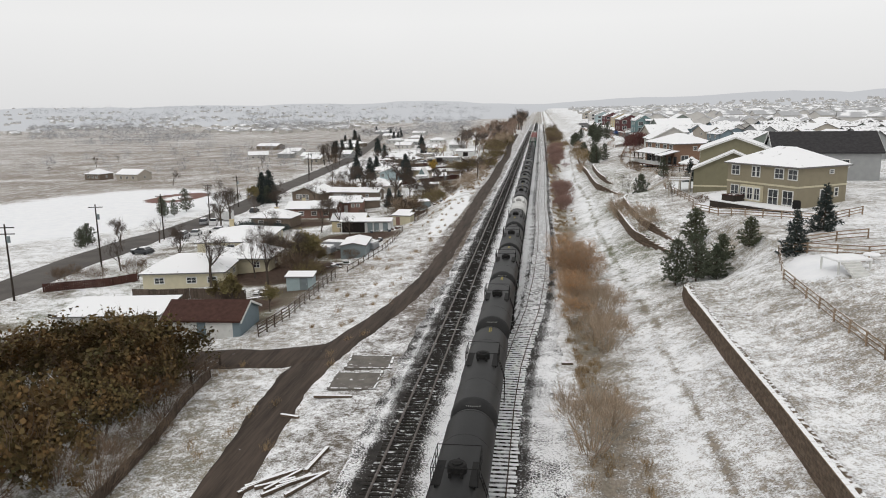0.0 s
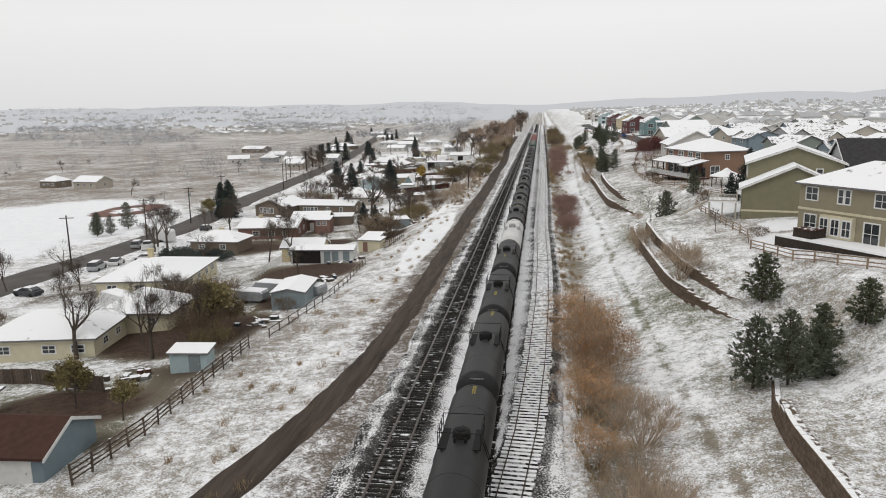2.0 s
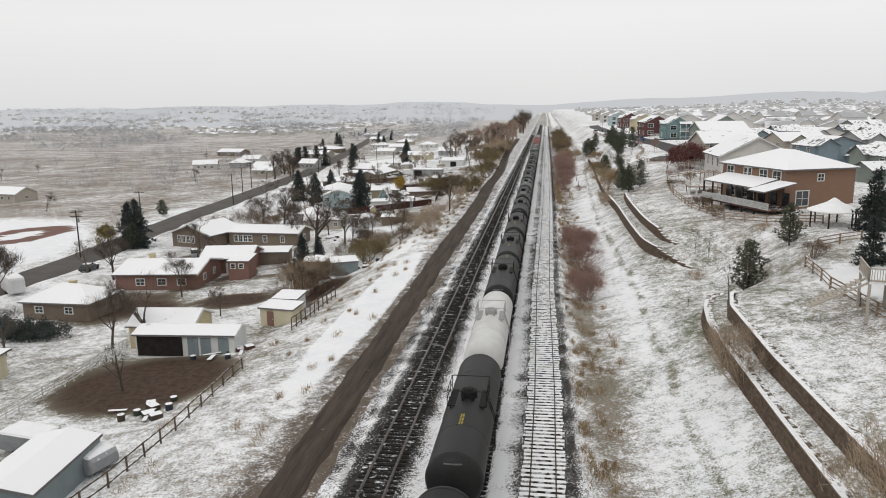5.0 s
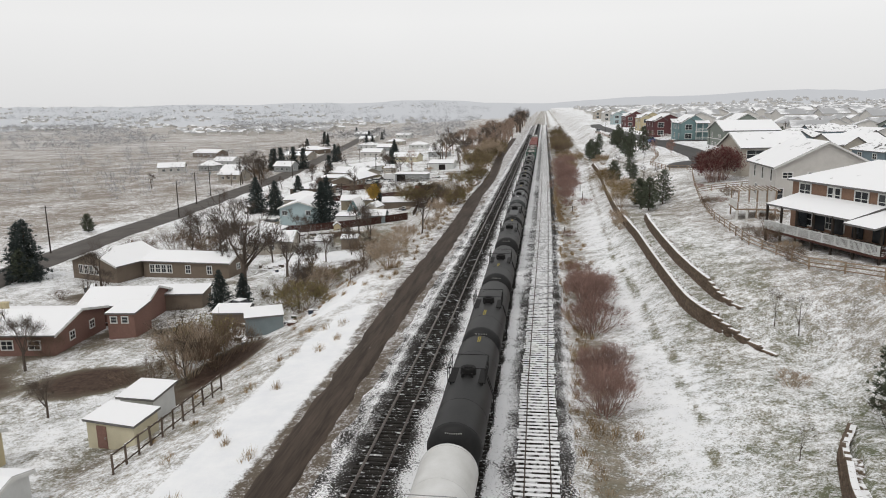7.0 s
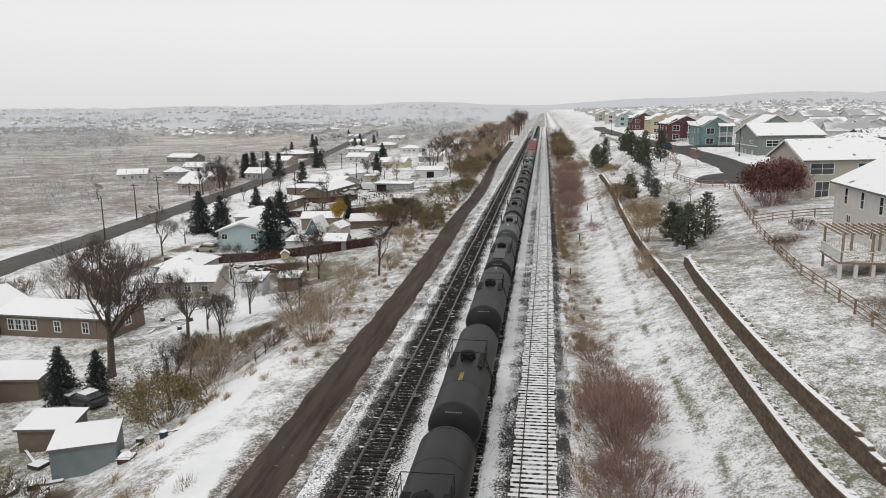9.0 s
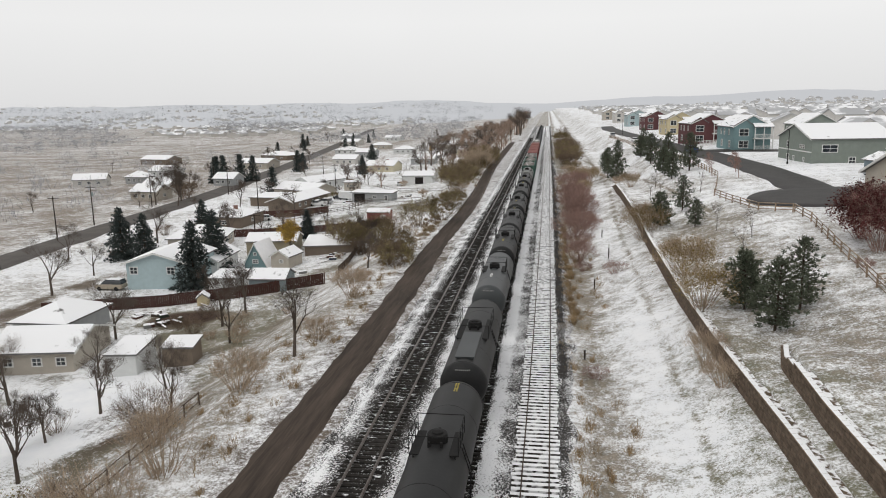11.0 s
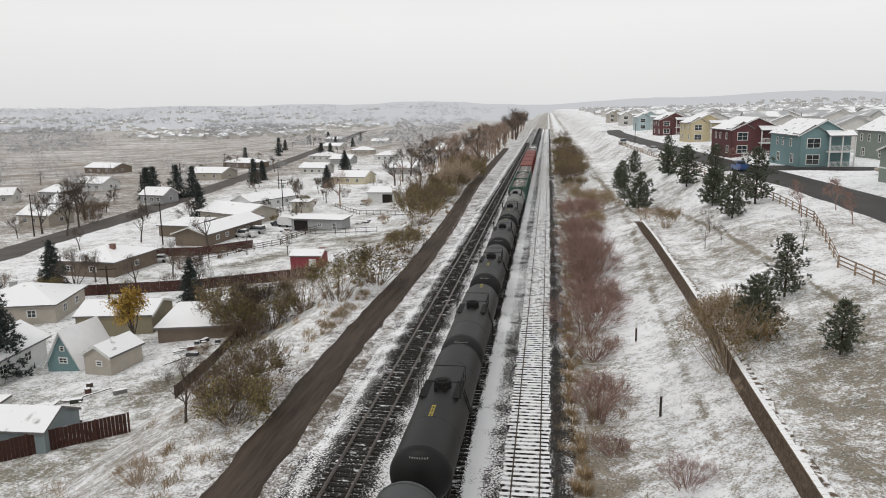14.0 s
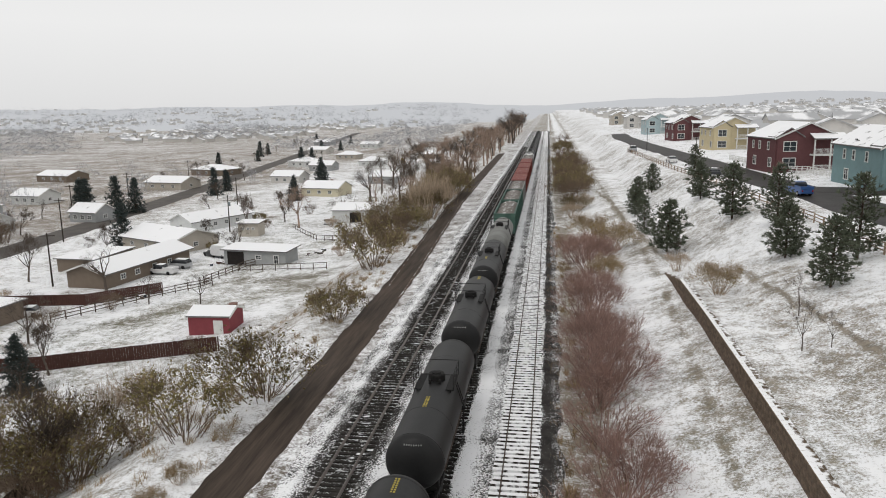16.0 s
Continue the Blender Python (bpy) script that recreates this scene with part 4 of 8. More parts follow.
def rail_fence(label, pts, mat=CEDAR, high=1.15, step=3.0, rails=3, thick=0.09, category="fence", name="rail_fence"):
    """Posts with loose rails between them, along a line of (x, y)."""
    run = run_points(pts, step)
    base = thing(name, pose(run[0][0], run[0][1], land(*run[0])), label, category)
    inv = base.matrix_basis.inverted()
    post = Geo().box((0, 0, high / 2), (thick * 1.4, thick * 1.4, high), 0, 0.9).mesh("post", mat)
    bar = Geo().box((0, 0, 0), (1, thick * 0.6, thick * 1.25)).mesh("rail", mat)
    rng = random.Random(len(run))
    for (x, y) in run:
        part("post", post, mat, base, m=inv @ pose(x, y, land(x, y) - 0.05, rng.uniform(-2, 2), rng.uniform(-2, 2), rng.uniform(0, 20)))
    for (x0, y0), (x1, y1) in zip(run[:-1], run[1:]):
        z0, z1 = land(x0, y0), land(x1, y1)
        d = Vector((x1 - x0, y1 - y0, z1 - z0))
        for k in range(rails):
            zz = high * (0.25 + 0.65 * k / max(1, rails - 1))
            mid = Vector(((x0 + x1) / 2, (y0 + y1) / 2, (z0 + z1) / 2 + zz + rng.uniform(-0.03, 0.03)))
            q = d.to_track_quat("X", "Z")
            part("rail", bar, mat, base, m=inv @ Matrix.LocRotScale(mid, q, (d.length * 1.02, 1, 1)))
    return base


def board_fence(label, pts, mat=CEDAR_RED, high=1.7, step=2.4, board=0.28, name="board_fence"):
    """A close-boarded fence: posts, and boards side by side."""
    run = run_points(pts, step)
    base = thing(name, pose(run[0][0], run[0][1], land(*run[0])), label, "fence")
    inv = base.matrix_basis.inverted()
    post = Geo().box((0, 0, high / 2), (0.12, 0.12, high + 0.1)).mesh("post", mat)
    bd = Geo().box((0, 0, high / 2), (board * 0.95, 0.03, high)).mesh("board", mat)
    rng = random.Random(len(run) + 1)
    for x, y in run:
        part("post", post, mat, base, m=inv @ pose(x, y, land(x, y)))
    rest, made = Geo(), 0
    for (x, y), (x1, y1) in zip(run_points(pts, board)[:-1], run_points(pts, board)[1:]):
        a = math.atan2(y1 - y, x1 - x)
        z = land(x, y) + rng.uniform(-0.02, 0.02)
        if made < 36:
            part("board", bd, mat, base, m=inv @ pose(x, y, z, 0, 0, math.degrees(a)))
            made += 1
        else:
            p = inv @ Vector((x, y, z + high / 2))
            rest.box(tuple(p), (board * 0.95, 0.03, high), a)
    if rest.v:
        tagged(part("boarding", rest, mat, base), kind="stuff")
    return base


CED = "brown cedar split-rail fence with snow on the rails"
rail_fence(CED, [(32.3, 34.4), (32.3, 57.3), (32.6, 70.3), (34.6, 78.3), (37.4, 79.4), (44.4, 80.8)])
rail_fence(CED, [(34.6, 78.3), (40.8, 71.9), (48.3, 73.3)])
rail_fence(CED, [(32.6, 112.5), (34.6, 105.1), (37, 100.4), (43.4, 91.1), (50, 96)])
rail_fence(CED, [(32.6, 112.5), (33.8, 118.2), (33.6, 127.5), (33.3, 141.1), (34.5, 150.5), (37.6, 156.3), (42.4, 158)])
rail_fence(CED, [(42.7, 169.4), (37.4, 173.1), (33.8, 179.6), (32.0, 192.3), (32.2, 209.4), (33.6, 223.3), (35.3, 235.5), (39.8, 235.5), (44.8, 235.6)])
rail_fence(CED, [(35.3, 235.5), (37, 247), (39.8, 263), (40.2, 269.8)])
rail_fence(CED, [(40, 269.8), (37, 273.5), (35.9, 282.1), (35.5, 291.2), (37.9, 300.8), (40.4, 311.4), (40.9, 325.1), (40.9, 345), (39.5, 378.4), (37.4, 417.6), (35.5, 485.7)])
BRN = "dark weathered wooden rail fence along a yard"
rail_fence(BRN, [(-20.6, 70), (-19.7, 77.2), (-19.9, 87.1), (-20, 97.4)], OLD_WOOD, 1.6, 2.0, 4)
rail_fence("grey wire-and-post paddock fence with snowy rails", [(-19.1, 100.7), (-18.4, 107.9), (-17.4, 117.4), (-17.4, 125.8), (-18.2, 139.6)], OLD_WOOD, 1.2, 2.2, 2, 0.08)
rail_fence("white-railed corral fence beside a muddy paddock", [(-34.4, 124.7), (-35, 137.4), (-36.5, 151.2)], WHITE_PAINT, 1.3, 1.6, 4, 0.08)
rail_fence("dark pole fence beside small sheds", [(-17.9, 152.1), (-17.7, 161), (-17.3, 166.9)], OLD_WOOD, 1.6, 1.5, 2)
rail_fence("leaning wire fence with thin wooden posts", [(-16.9, 228.6), (-16.7, 216.2), (-16.7, 206.6)], OLD_WOOD, 1.2, 2.4, 2, 0.07)
rail_fence("grey timber corral fence on trampled snow", [(-44, 369), (-41.8, 380.6), (-38.5, 385.9)], OLD_WOOD, 1.4, 2, 3, 0.1)
rail_fence("thin post-and-rail paddock fence in the snow", [(-25.1, 375.4), (-41.9, 377.6)], OLD_WOOD, 1.3, 2.4, 2, 0.08)
rail_fence("thin post-and-rail paddock fence in the snow", [(-20.1, 398.1), (-37.6, 407.9), (-49.9, 427.2)], OLD_WOOD, 1.3, 2.6, 2, 0.08)
rail_fence("weathered rail fence dividing two snowy yards", [(-55, 346.5), (-48, 359.2), (-42, 367.8)], OLD_WOOD, 1.4, 2.2, 3)
board_fence("dark red-stained board fence round a yard", [(-58, 264), (-46.5, 267.4), (-30.1, 272.3), (-22.1, 277.5)])
board_fence("weathered dark board fence along the foot of the bank", [(-22.1, 284.8), (-23, 294.3), (-24.5, 304.9)], OLD_WOOD, 1.2)
board_fence("dark red-stained board fence across the snow", [(-64, 323.5), (-45, 328.5), (-24.5, 333.6)])
board_fence("dark red-stained board fence behind a porch", [(-69.6, 353.5), (-55.9, 355.4), (-48, 363.1)])
board_fence("dark brown board fence beside a house", [(-46.9, 89.6), (-38.1, 89.1), (-29, 86.3)], OLD_WOOD, 1.5)
board_fence("dark wooden fence beside the road", [(-63.5, 93.4), (-56, 97.1), (-52.8, 100.9)], CEDAR_RED, 1.3)
board_fence("long dark wooden fence among the bushes", [(-20.4, 58), (-19.8, 52), (-18.5, 45), (-17.5, 36)], OLD_WOOD, 1.0)
rail_fence("white picket garden fence in front of the houses", [(52.5, 398), (56, 393), (58, 381), (60, 379)], WHITE_PAINT, 1.2, 1.0, 3, 0.1)
rail_fence("white picket garden fence in front of the houses", [(52, 430), (53, 412), (58, 408)], WHITE_PAINT, 1.2, 1.0, 3, 0.1)

# ---- houses and sheds ----
HOUSES = []
window_meshes = {}


def lattice(xs, zs, deep):
    """One frame with square openings: bars between every other pair of the lines xs and zs, facing -y."""
    g, nx, nz = Geo(), len(xs), len(zs)
    for y in (-deep / 2, deep / 2):
        g.v += [(x, y, z) for z in zs for x in xs]
    k = nx * nz

    def solid(i, j):
        return 0 <= i < nx - 1 and 0 <= j < nz - 1 and (i % 2 == 0 or j % 2 == 0)

    for j in range(nz - 1):
        for i in range(nx - 1):
            if not solid(i, j):
                continue
            a, b, c, d = j * nx + i, j * nx + i + 1, (j + 1) * nx + i + 1, (j + 1) * nx + i
            g.f += [(a, b, c, d), (a + k, d + k, c + k, b + k)]
            for (p, q), near in (((a, b), (i, j - 1)), ((b, c), (i + 1, j)), ((c, d), (i, j + 1)), ((d, a), (i - 1, j))):
                if not solid(*near):
                    g.f.append((q, p, p + k, q + k))
    return g


def window_set(w, h):
    """Shared meshes of a framed window (w wide along x, h high, facing -y) and of its pane."""
    key = (round(w, 2), round(h, 2))
    if key not in window_meshes:
        t = 0.13 if w > 0.6 else 0.09
        xs, zs = [-w / 2 - t / 2, -w / 2 + t / 2], [-h / 2 - t / 2, -h / 2 + t / 2, -0.03, 0.03, h / 2 - t / 2, h / 2 + t / 2]
        if w > 0.8:
            xs += [-0.03, 0.03]
        xs += [w / 2 - t / 2, w / 2 + t / 2]
        g = lattice(xs, zs, 0.11)
        window_meshes[key] = (g.mesh("window", WHITE_PAINT), Geo().box((0, 0, 0), (w, 0.03, h)).mesh("pane", GLASS))
    return window_meshes[key]


def put_window(base, side, u, z, w, h, hw, hd):
    """side: s, n (along x), e, w (along y); u: metres along that side from its middle."""
    fr, pn = window_set(w, h)
    m = {"s": pose(u, -hd - 0.03, z), "n": pose(u, hd + 0.03, z, 0, 0, 180), "e": pose(hw + 0.03, u, z, 0, 0, 90), "w": pose(-hw - 0.03, u, z, 0, 0, -90)}[side]
    win = part("window", fr, WHITE_PAINT, base, m=m)
    part("pane", pn, GLASS, win)
    return win


def wall_geo(w, d, he, roof, rise, sunk=0.6):
    hw, hd = w / 2, d / 2
    g = Geo()
    b = [(-hw, -hd), (hw, -hd), (hw, hd), (-hw, hd)]
    g.v = [(x, y, -sunk) for x, y in b] + [(x, y, he) for x, y in b]
    g.f = [(0, 1, 5, 4), (1, 2, 6, 5), (2, 3, 7, 6), (3, 0, 4, 7), (3, 2, 1, 0), (4, 5, 6, 7)]
    if roof == "gx":
        g.v += [(-hw, 0, he + rise), (hw, 0, he + rise)]
        g.f += [(5, 6, 9), (7, 4, 8)]
    elif roof == "gy":
        g.v += [(0, -hd, he + rise), (0, hd, he + rise)]
        g.f += [(4, 5, 8), (6, 7, 9)]
    return g


def slab(g, top, thick):
    """A roof plane with thickness; top: its corners, counter-clockwise seen from above."""
    n = len(top)
    return g.add(list(top) + [(x, y, z - thick) for x, y, z in top], [tuple(range(n)), tuple(range(n, 2 * n))[::-1]] + [(i, n + i, n + (i + 1) % n, (i + 1) % n) for i in range(n)])


def roof_geo(w, d, he, roof, rise, over=0.45, thick=0.2):
    hw, hd = w / 2 + over, d / 2 + over
    g = Geo()
    lift = thick
    if roof == "gx":
        drop = rise * over / (d / 2)
        e, t = he - drop + lift, he + rise + lift
        slab(g, [(-hw, -hd, e), (hw, -hd, e), (hw, 0, t), (-hw, 0, t)], thick)
        slab(g, [(hw, hd, e), (-hw, hd, e), (-hw, 0, t), (hw, 0, t)], thick)
    elif roof == "gy":
        drop = rise * over / (w / 2)
        e, t = he - drop + lift, he + rise + lift
        slab(g, [(-hw, -hd, e), (0, -hd, t), (0, hd, t), (-hw, hd, e)], thick)
        slab(g, [(hw, -hd, e), (hw, hd, e), (0, hd, t), (0, -hd, t)], thick)
    elif roof == "hip":
        drop = rise * over / min(w / 2, d / 2)
        e, t = he - drop + lift, he + rise + lift
        if w >= d:
            r = w / 2 - d / 2
            a, b = (-r, 0, t), (r, 0, t)
            slab(g, [(-hw, -hd, e), (hw, -hd, e), b, a], thick)
            slab(g, [(hw, hd, e), (-hw, hd, e), a, b], thick)
            slab(g, [(hw, -hd, e), (hw, hd, e), b], thick)
            slab(g, [(-hw, hd, e), (-hw, -hd, e), a], thick)
        else:
            r = d / 2 - w / 2
            a, b = (0, -r, t), (0, r, t)
            slab(g, [(-hw, hd, e), (-hw, -hd, e), a, b], thick)
            slab(g, [(hw, -hd, e), (hw, hd, e), b, a], thick)
            slab(g, [(-hw, -hd, e), (hw, -hd, e), a], thick)
            slab(g, [(hw, hd, e), (-hw, hd, e), b], thick)
    else:  # a low shed roof that falls towards -y
        slab(g, [(-hw, -hd, he + lift), (hw, -hd, he + lift), (hw, hd, he + rise + lift), (-hw, hd, he + rise + lift)], thick)
    return g


def house(name, label, x, y, w, d, rz, he, roof, rise, wall, roof_mat=None, wins=(), door=None, chimney=None, category="house", z=None, over=0.45, trim=True, group="", sunk=1.6, lift=0.0):
    """A building with its middle at x, y; w along its own x, d along its own y; eaves he above the ground."""
    if lift:
        z, he = z + lift, he - lift
        wins = [(s, u, zz - lift, ww, hh) for s, u, zz, ww, hh in wins if zz - lift > 0.6]
    base = thing(name, place(x, y, z, rz), label, category, group)
    HOUSES.append(base)
    wm = WALLS[wall] if isinstance(wall, str) else wall
    hw, hd = w / 2, d / 2
    if roof == "shed":
        g = wall_geo(w, d, he, "flat", 0, sunk)
        g.v += [(-hw, hd, he + rise), (hw, hd, he + rise)]
        g.f += [(5, 6, 9), (7, 4, 8), (6, 7, 8, 9)]
    else:
        g = wall_geo(w, d, he, roof, rise, sunk)
    body = part("wall", g, wm, base)
    rf = part("roof", roof_geo(w, d, he, roof, rise, over), roof_mat or ROOF_SNOW, base, "snow-covered roof" if roof_mat in (None, ROOF_SNOW) else "")
    if trim:
        if roof in ("gx", "gy"):
            for s in (-1, 1):
                g = Geo()
                o = 0.06
                if roof == "gx":
                    k, x = over * rise / hd, s * (hw + over)
                    tri = [(x, -hd - over, he - k), (x, 0, he + rise), (x, hd + over, he - k)]
                    off = (o, 0)
                else:
                    k, y2 = over * rise / hw, s * (hd + over)
                    tri = [(-hw - over, y2, he - k), (0, y2, he + rise), (hw + over, y2, he - k)]
                    off = (0, o)
                for dx in (-1, 1):
                    for dz in (0.17, -0.09):
                        g.v += [(px + dx * off[0], py + dx * off[1], pz + dz) for px, py, pz in tri]
                g.f = [(0, 1, 4, 3), (1, 2, 5, 4), (9, 10, 7, 6), (10, 11, 8, 7), (6, 7, 1, 0), (7, 8, 2, 1), (3, 4, 10, 9), (4, 5, 11, 10), (0, 3, 9, 6), (2, 8, 11, 5)]
                part("barge_board", g, WHITE_PAINT, base)
    for side, u, zz, ww, hh in wins:
        put_window(base, side, u, zz, ww, hh, hw, hd)
    if door:
        side, u, ww, hh, mat = door
        g = Geo().box((0, 0, hh / 2), (ww, 0.07, hh))
        if ww > 2:
            for i in range(1, 4):
                g.box((0, -0.03, hh * i / 4), (ww * 0.98, 0.03, 0.05))
        m = {"s": pose(u, -hd - 0.02, 0.05), "n": pose(u, hd + 0.02, 0.05, 0, 0, 180), "e": pose(hw + 0.02, u, 0.05, 0, 0, 90), "w": pose(-hw - 0.02, u, 0.05, 0, 0, -90)}[side]
        dr = part("door", g, mat, base, m=m)
        part("handle", Geo().box((ww * 0.38, -0.07, hh * 0.48), (0.05, 0.08, 0.16)), CHROME, dr)
    if chimney:
        cx, cy, cz, mat = chimney
        g = Geo().box((cx, cy, cz - 0.7), (0.8, 0.7, 2.2)).box((cx, cy, cz + 0.42), (0.95, 0.85, 0.12))
        part("chimney", g, mat, base)
    return base


def row(side, z, w, h, *us):
    return [(side, u, z, w, h) for u in us]


# yards west of the line ---------------------------------------------------
garage = house("garage", "slate-blue double garage with brown bare shingles and pale doors", -27.3, 73.2, 8.6, 6.2, 3, 2.1, "gx", 1.35, "blue", ROOF_BROWN, door=("s", 2.0, 3.0, 1.9, WHITE_PAINT), wins=[], category="garage", over=0.3)
part("door", Geo().box((-2.0, -3.13, 0.98), (3.0, 0.07, 1.9)), WHITE_PAINT, garage)
house("house", "cream bungalow with a snow-covered hip roof", -43.4, 100, 11.8, 8.4, 10, 2.6, "hip", 1.9, "cream", wins=row("s", 1.4, 1.4, 0.9, -3.5, 1.2, 4.2) + row("e", 1.5, 1.2, 0.8, -1.5, 1.8))
house("house", "white bungalow with a snow-covered hip roof", -37.7, 109, 8.4, 7.4, 4, 2.6, "hip", 1.9, "cream", wins=row("s", 1.5, 1.0, 0.9, -1.8, 2.2) + row("e", 1.5, 1.1, 0.9, 0))
house("house", "long cream house under a wide snowy roof", -49.2, 132.4, 12.6, 16.0, 8, 2.5, "hip", 1.5, "cream", wins=row("e", 1.6, 1.2, 0.9, -4.5, -1, 2.5, 5.5) + row("s", 1.5, 1.4, 1, -4, 0, 4), chimney=(-3.5, 5.5, 4.3, WALLS["yellow"]))
house("garden_shed", "small pale-blue garden shed with snowy roof", -23.1, 91.5, 3.6, 1.9, 4, 1.8, "shed", 0.3, "paleblue", door=("s", 0.6, 1.1, 1.8, METAL_GREY), over=0.2, category="shed")
house("low_shed", "low open shed under a flat snow-covered roof", -42.2, 78.9, 12.0, 7.0, 8, 1.7, "shed", 0.4, "white", category="shed")
house("metal_shed", "grey-green metal shed with a snowy gable roof", -21.9, 117.0, 4.2, 7.6, 6, 2.1, "gy", 0.45, METAL_GREY, trim=False, over=0.15, category="shed", door=("s", 0.8, 1.1, 1.9, METAL_GREY))
barn = house("open_barn", "white barn with one dark open bay", -27.5, 147.9, 10.7, 3.6, 3, 2.3, "gx", 0.5, "white", wins=(), trim=True, over=0.25, category="barn")
# dark panel on the wall front, painted as the shaded inside of the bay
part("open_bay", Geo().box((-2.7, -1.82, 1.15), (4.9, 0.08, 2.2)), DARK, barn, "dark panel for the shade inside an open stable bay")
for u in (0.9, 2.3, 4.2):
    part("barn_door", Geo().box((u, -1.84, 1.1), (1.1, 0.08, 2.0)).box((u, -1.86, 1.1), (0.1, 0.09, 2.0)), METAL_GREY, barn)
house("cream_barn", "tall cream barn with a snowy gable roof", -32.6, 153.0, 7.2, 5.6, 4, 2.6, "gx", 1.2, "yellow", wins=row("s", 1.6, 0.9, 0.8, -2), over=0.3, category="barn")
house("small_shed", "small cream shed with rust-streaked door", -21.9, 159.6, 4.4, 2.6, -10, 2.1, "shed", 0.3, "cream", door=("s", -0.8, 0.9, 1.8, WALLS["brick"]), over=0.2, category="shed")
house("small_shed", "small white shed with a snowy roof", -22.6, 164.4, 3.0, 3.0, -4, 2.3, "shed", 0.3, "white", over=0.25, category="shed")
house("house", "brown bungalow with a snowy hip roof and carport", -55.5, 167.6, 10.0, 7.0, -2, 2.6, "hip", 1.6, "brown", wins=row("s", 1.5, 1.2, 0.9, -2.5, 2.0), chimney=(0, 0.5, 4.2, WALLS["yellow"]))
house("house", "red-brick ranch house under a wide snowy roof", -52.2, 188.1, 13.0, 11.5, 6, 2.7, "gx", 1.3, "brick", wins=row("s", 1.5, 1.4, 1.1, -2.5, 1.0, 4.2) + row("e", 1.5, 1.1, 1, -2, 2.5), chimney=(-3, 0.5, 4.4, WALLS["yellow"]))
house("house", "red-brick wing with a snow-covered gable roof", -46.6, 200, 8.4, 8.4, 8, 2.8, "gx", 1.4, "brick", wins=row("s", 1.6, 0.9, 1.3, 2.5), door=("s", 0.5, 1.0, 2.0, WHITE_PAINT))
house("house", "brown timber house with a broad snowy gable", -64.4, 226.2, 11.0, 9.5, -18, 3.0, "gy", 1.9, "brown", wins=row("s", 1.7, 0.9, 1.5, -3.4, -2.1, -0.8, 0.5), over=0.7)
house("house", "dark brick house with a glazed porch", -50.2, 227.1, 16.0, 6.8, -4, 2.8, "gx", 1.1, "brown", wins=row("s", 1.5, 0.9, 1.4, -6.3, -5.2, -4.1, -3.0, 0.5, 4.5) + row("e", 1.6, 1.1, 1, 0))
house("low_shed", "long low brown shed with snow on top", -41.6, 205.5, 7.4, 4.0, 8, 2.3, "shed", 0.4, "brown", over=0.25, category="shed")
house("playhouse", "small pink two-level playhouse with white posts", -41.0, 191.6, 3.4, 4.2, 5, 3.2, "shed", 0.4, "brick", wins=row("s", 2.5, 0.8, 0.8, -0.9, 0.5), over=0.2, category="playhouse")
house("small_shed", "low brown shed with a snowy roof", -28.6, 194.0, 4.0, 3.0, 8, 1.8, "shed", 0.35, "brown", over=0.2, category="shed")
house("metal_shed", "grey corrugated metal shed capped with snow", -22.8, 190.0, 4.3, 3.4, 24, 2.2, "shed", 0.3, METAL_GREY, over=0.12, trim=False, category="shed")
house("brown_shed", "small orange-brown shed with snowy roof", -26.5, 181.5, 3.0, 3.0, 8, 2.3, "shed", 0.3, "orange", over=0.15, category="shed")
house("house", "low house with a snowy hip roof behind the fence", -49.9, 257.2, 7.0, 8.6, 0, 2.5, "hip", 1.5, "grey", wins=row("s", 1.4, 1.0, 0.8, -1.5, 1.5))
house("house", "long low tan house with a snow-covered roof", -43.8, 247.2, 8.6, 9.0, 10, 2.5, "gx", 1.4, "tan", wins=row("s", 1.4, 1.0, 0.9, -2.5, 0.5, 3.0))
house("small_shed", "small white shed in a snowy yard", -32.3, 243.9, 3.0, 5.0, 8, 2.2, "shed", 0.3, "white", over=0.2, category="shed")
house("brown_shed", "small dark brown open-fronted shed in a snowy yard", -27.4, 245.3, 3.1, 2.8, 8, 1.9, "shed", 0.35, "brown", over=0.2, category="shed")
house("house", "pale-blue two-storey house with a snowy gable", -49.6, 283.8, 9.6, 11.0, 4, 4.3, "gy", 1.5, "paleblue", wins=row("s", 3.1, 1.2, 1.1, 2.3, -3.6) + row("e", 3.0, 1.1, 1, -2, 2), over=0.5)
house("gambrel_shed", "grey metal shed with a rounded snowy roof", -29.6, 276.0, 5.4, 4.4, 2, 1.9, "gx", 1.1, METAL_GREY, over=0.15, category="shed", trim=False)
house("flat_shed", "low white shed with flat snowy roof", -37.0, 277.6, 4.4, 5.0, 4, 2.1, "shed", 0.25, "white", over=0.2, category="shed")
house("small_shed", "small grey-white gable shed with a dark window", -34.2, 294.2, 3.4, 4.6, -10, 2.1, "gy", 1.0, "tan", wins=row("s", 1.3, 0.7, 0.5, 0.3), over=0.25, category="shed")
house("a_frame_cabin", "teal A-frame playhouse with a steep snowy roof", -39.4, 296.2, 4.2, 5.2, -6, 0.7, "gy", 3.6, "teal", SNOW, wins=row("s", 1.2, 1.0, 0.6, 0) + row("s", 2.5, 0.5, 0.5, 0), over=0.3, category="playhouse")
house("house", "tan house with a wide snowy hip roof", -60.0, 314.5, 11.0, 10.0, 14, 2.7, "hip", 1.8, "tan", wins=row("s", 1.5, 1.1, 1, -3.0, 2.5) + row("e", 1.5, 1.1, 1, -2, 2), chimney=(-2, 0.5, 4.3, CHROME))
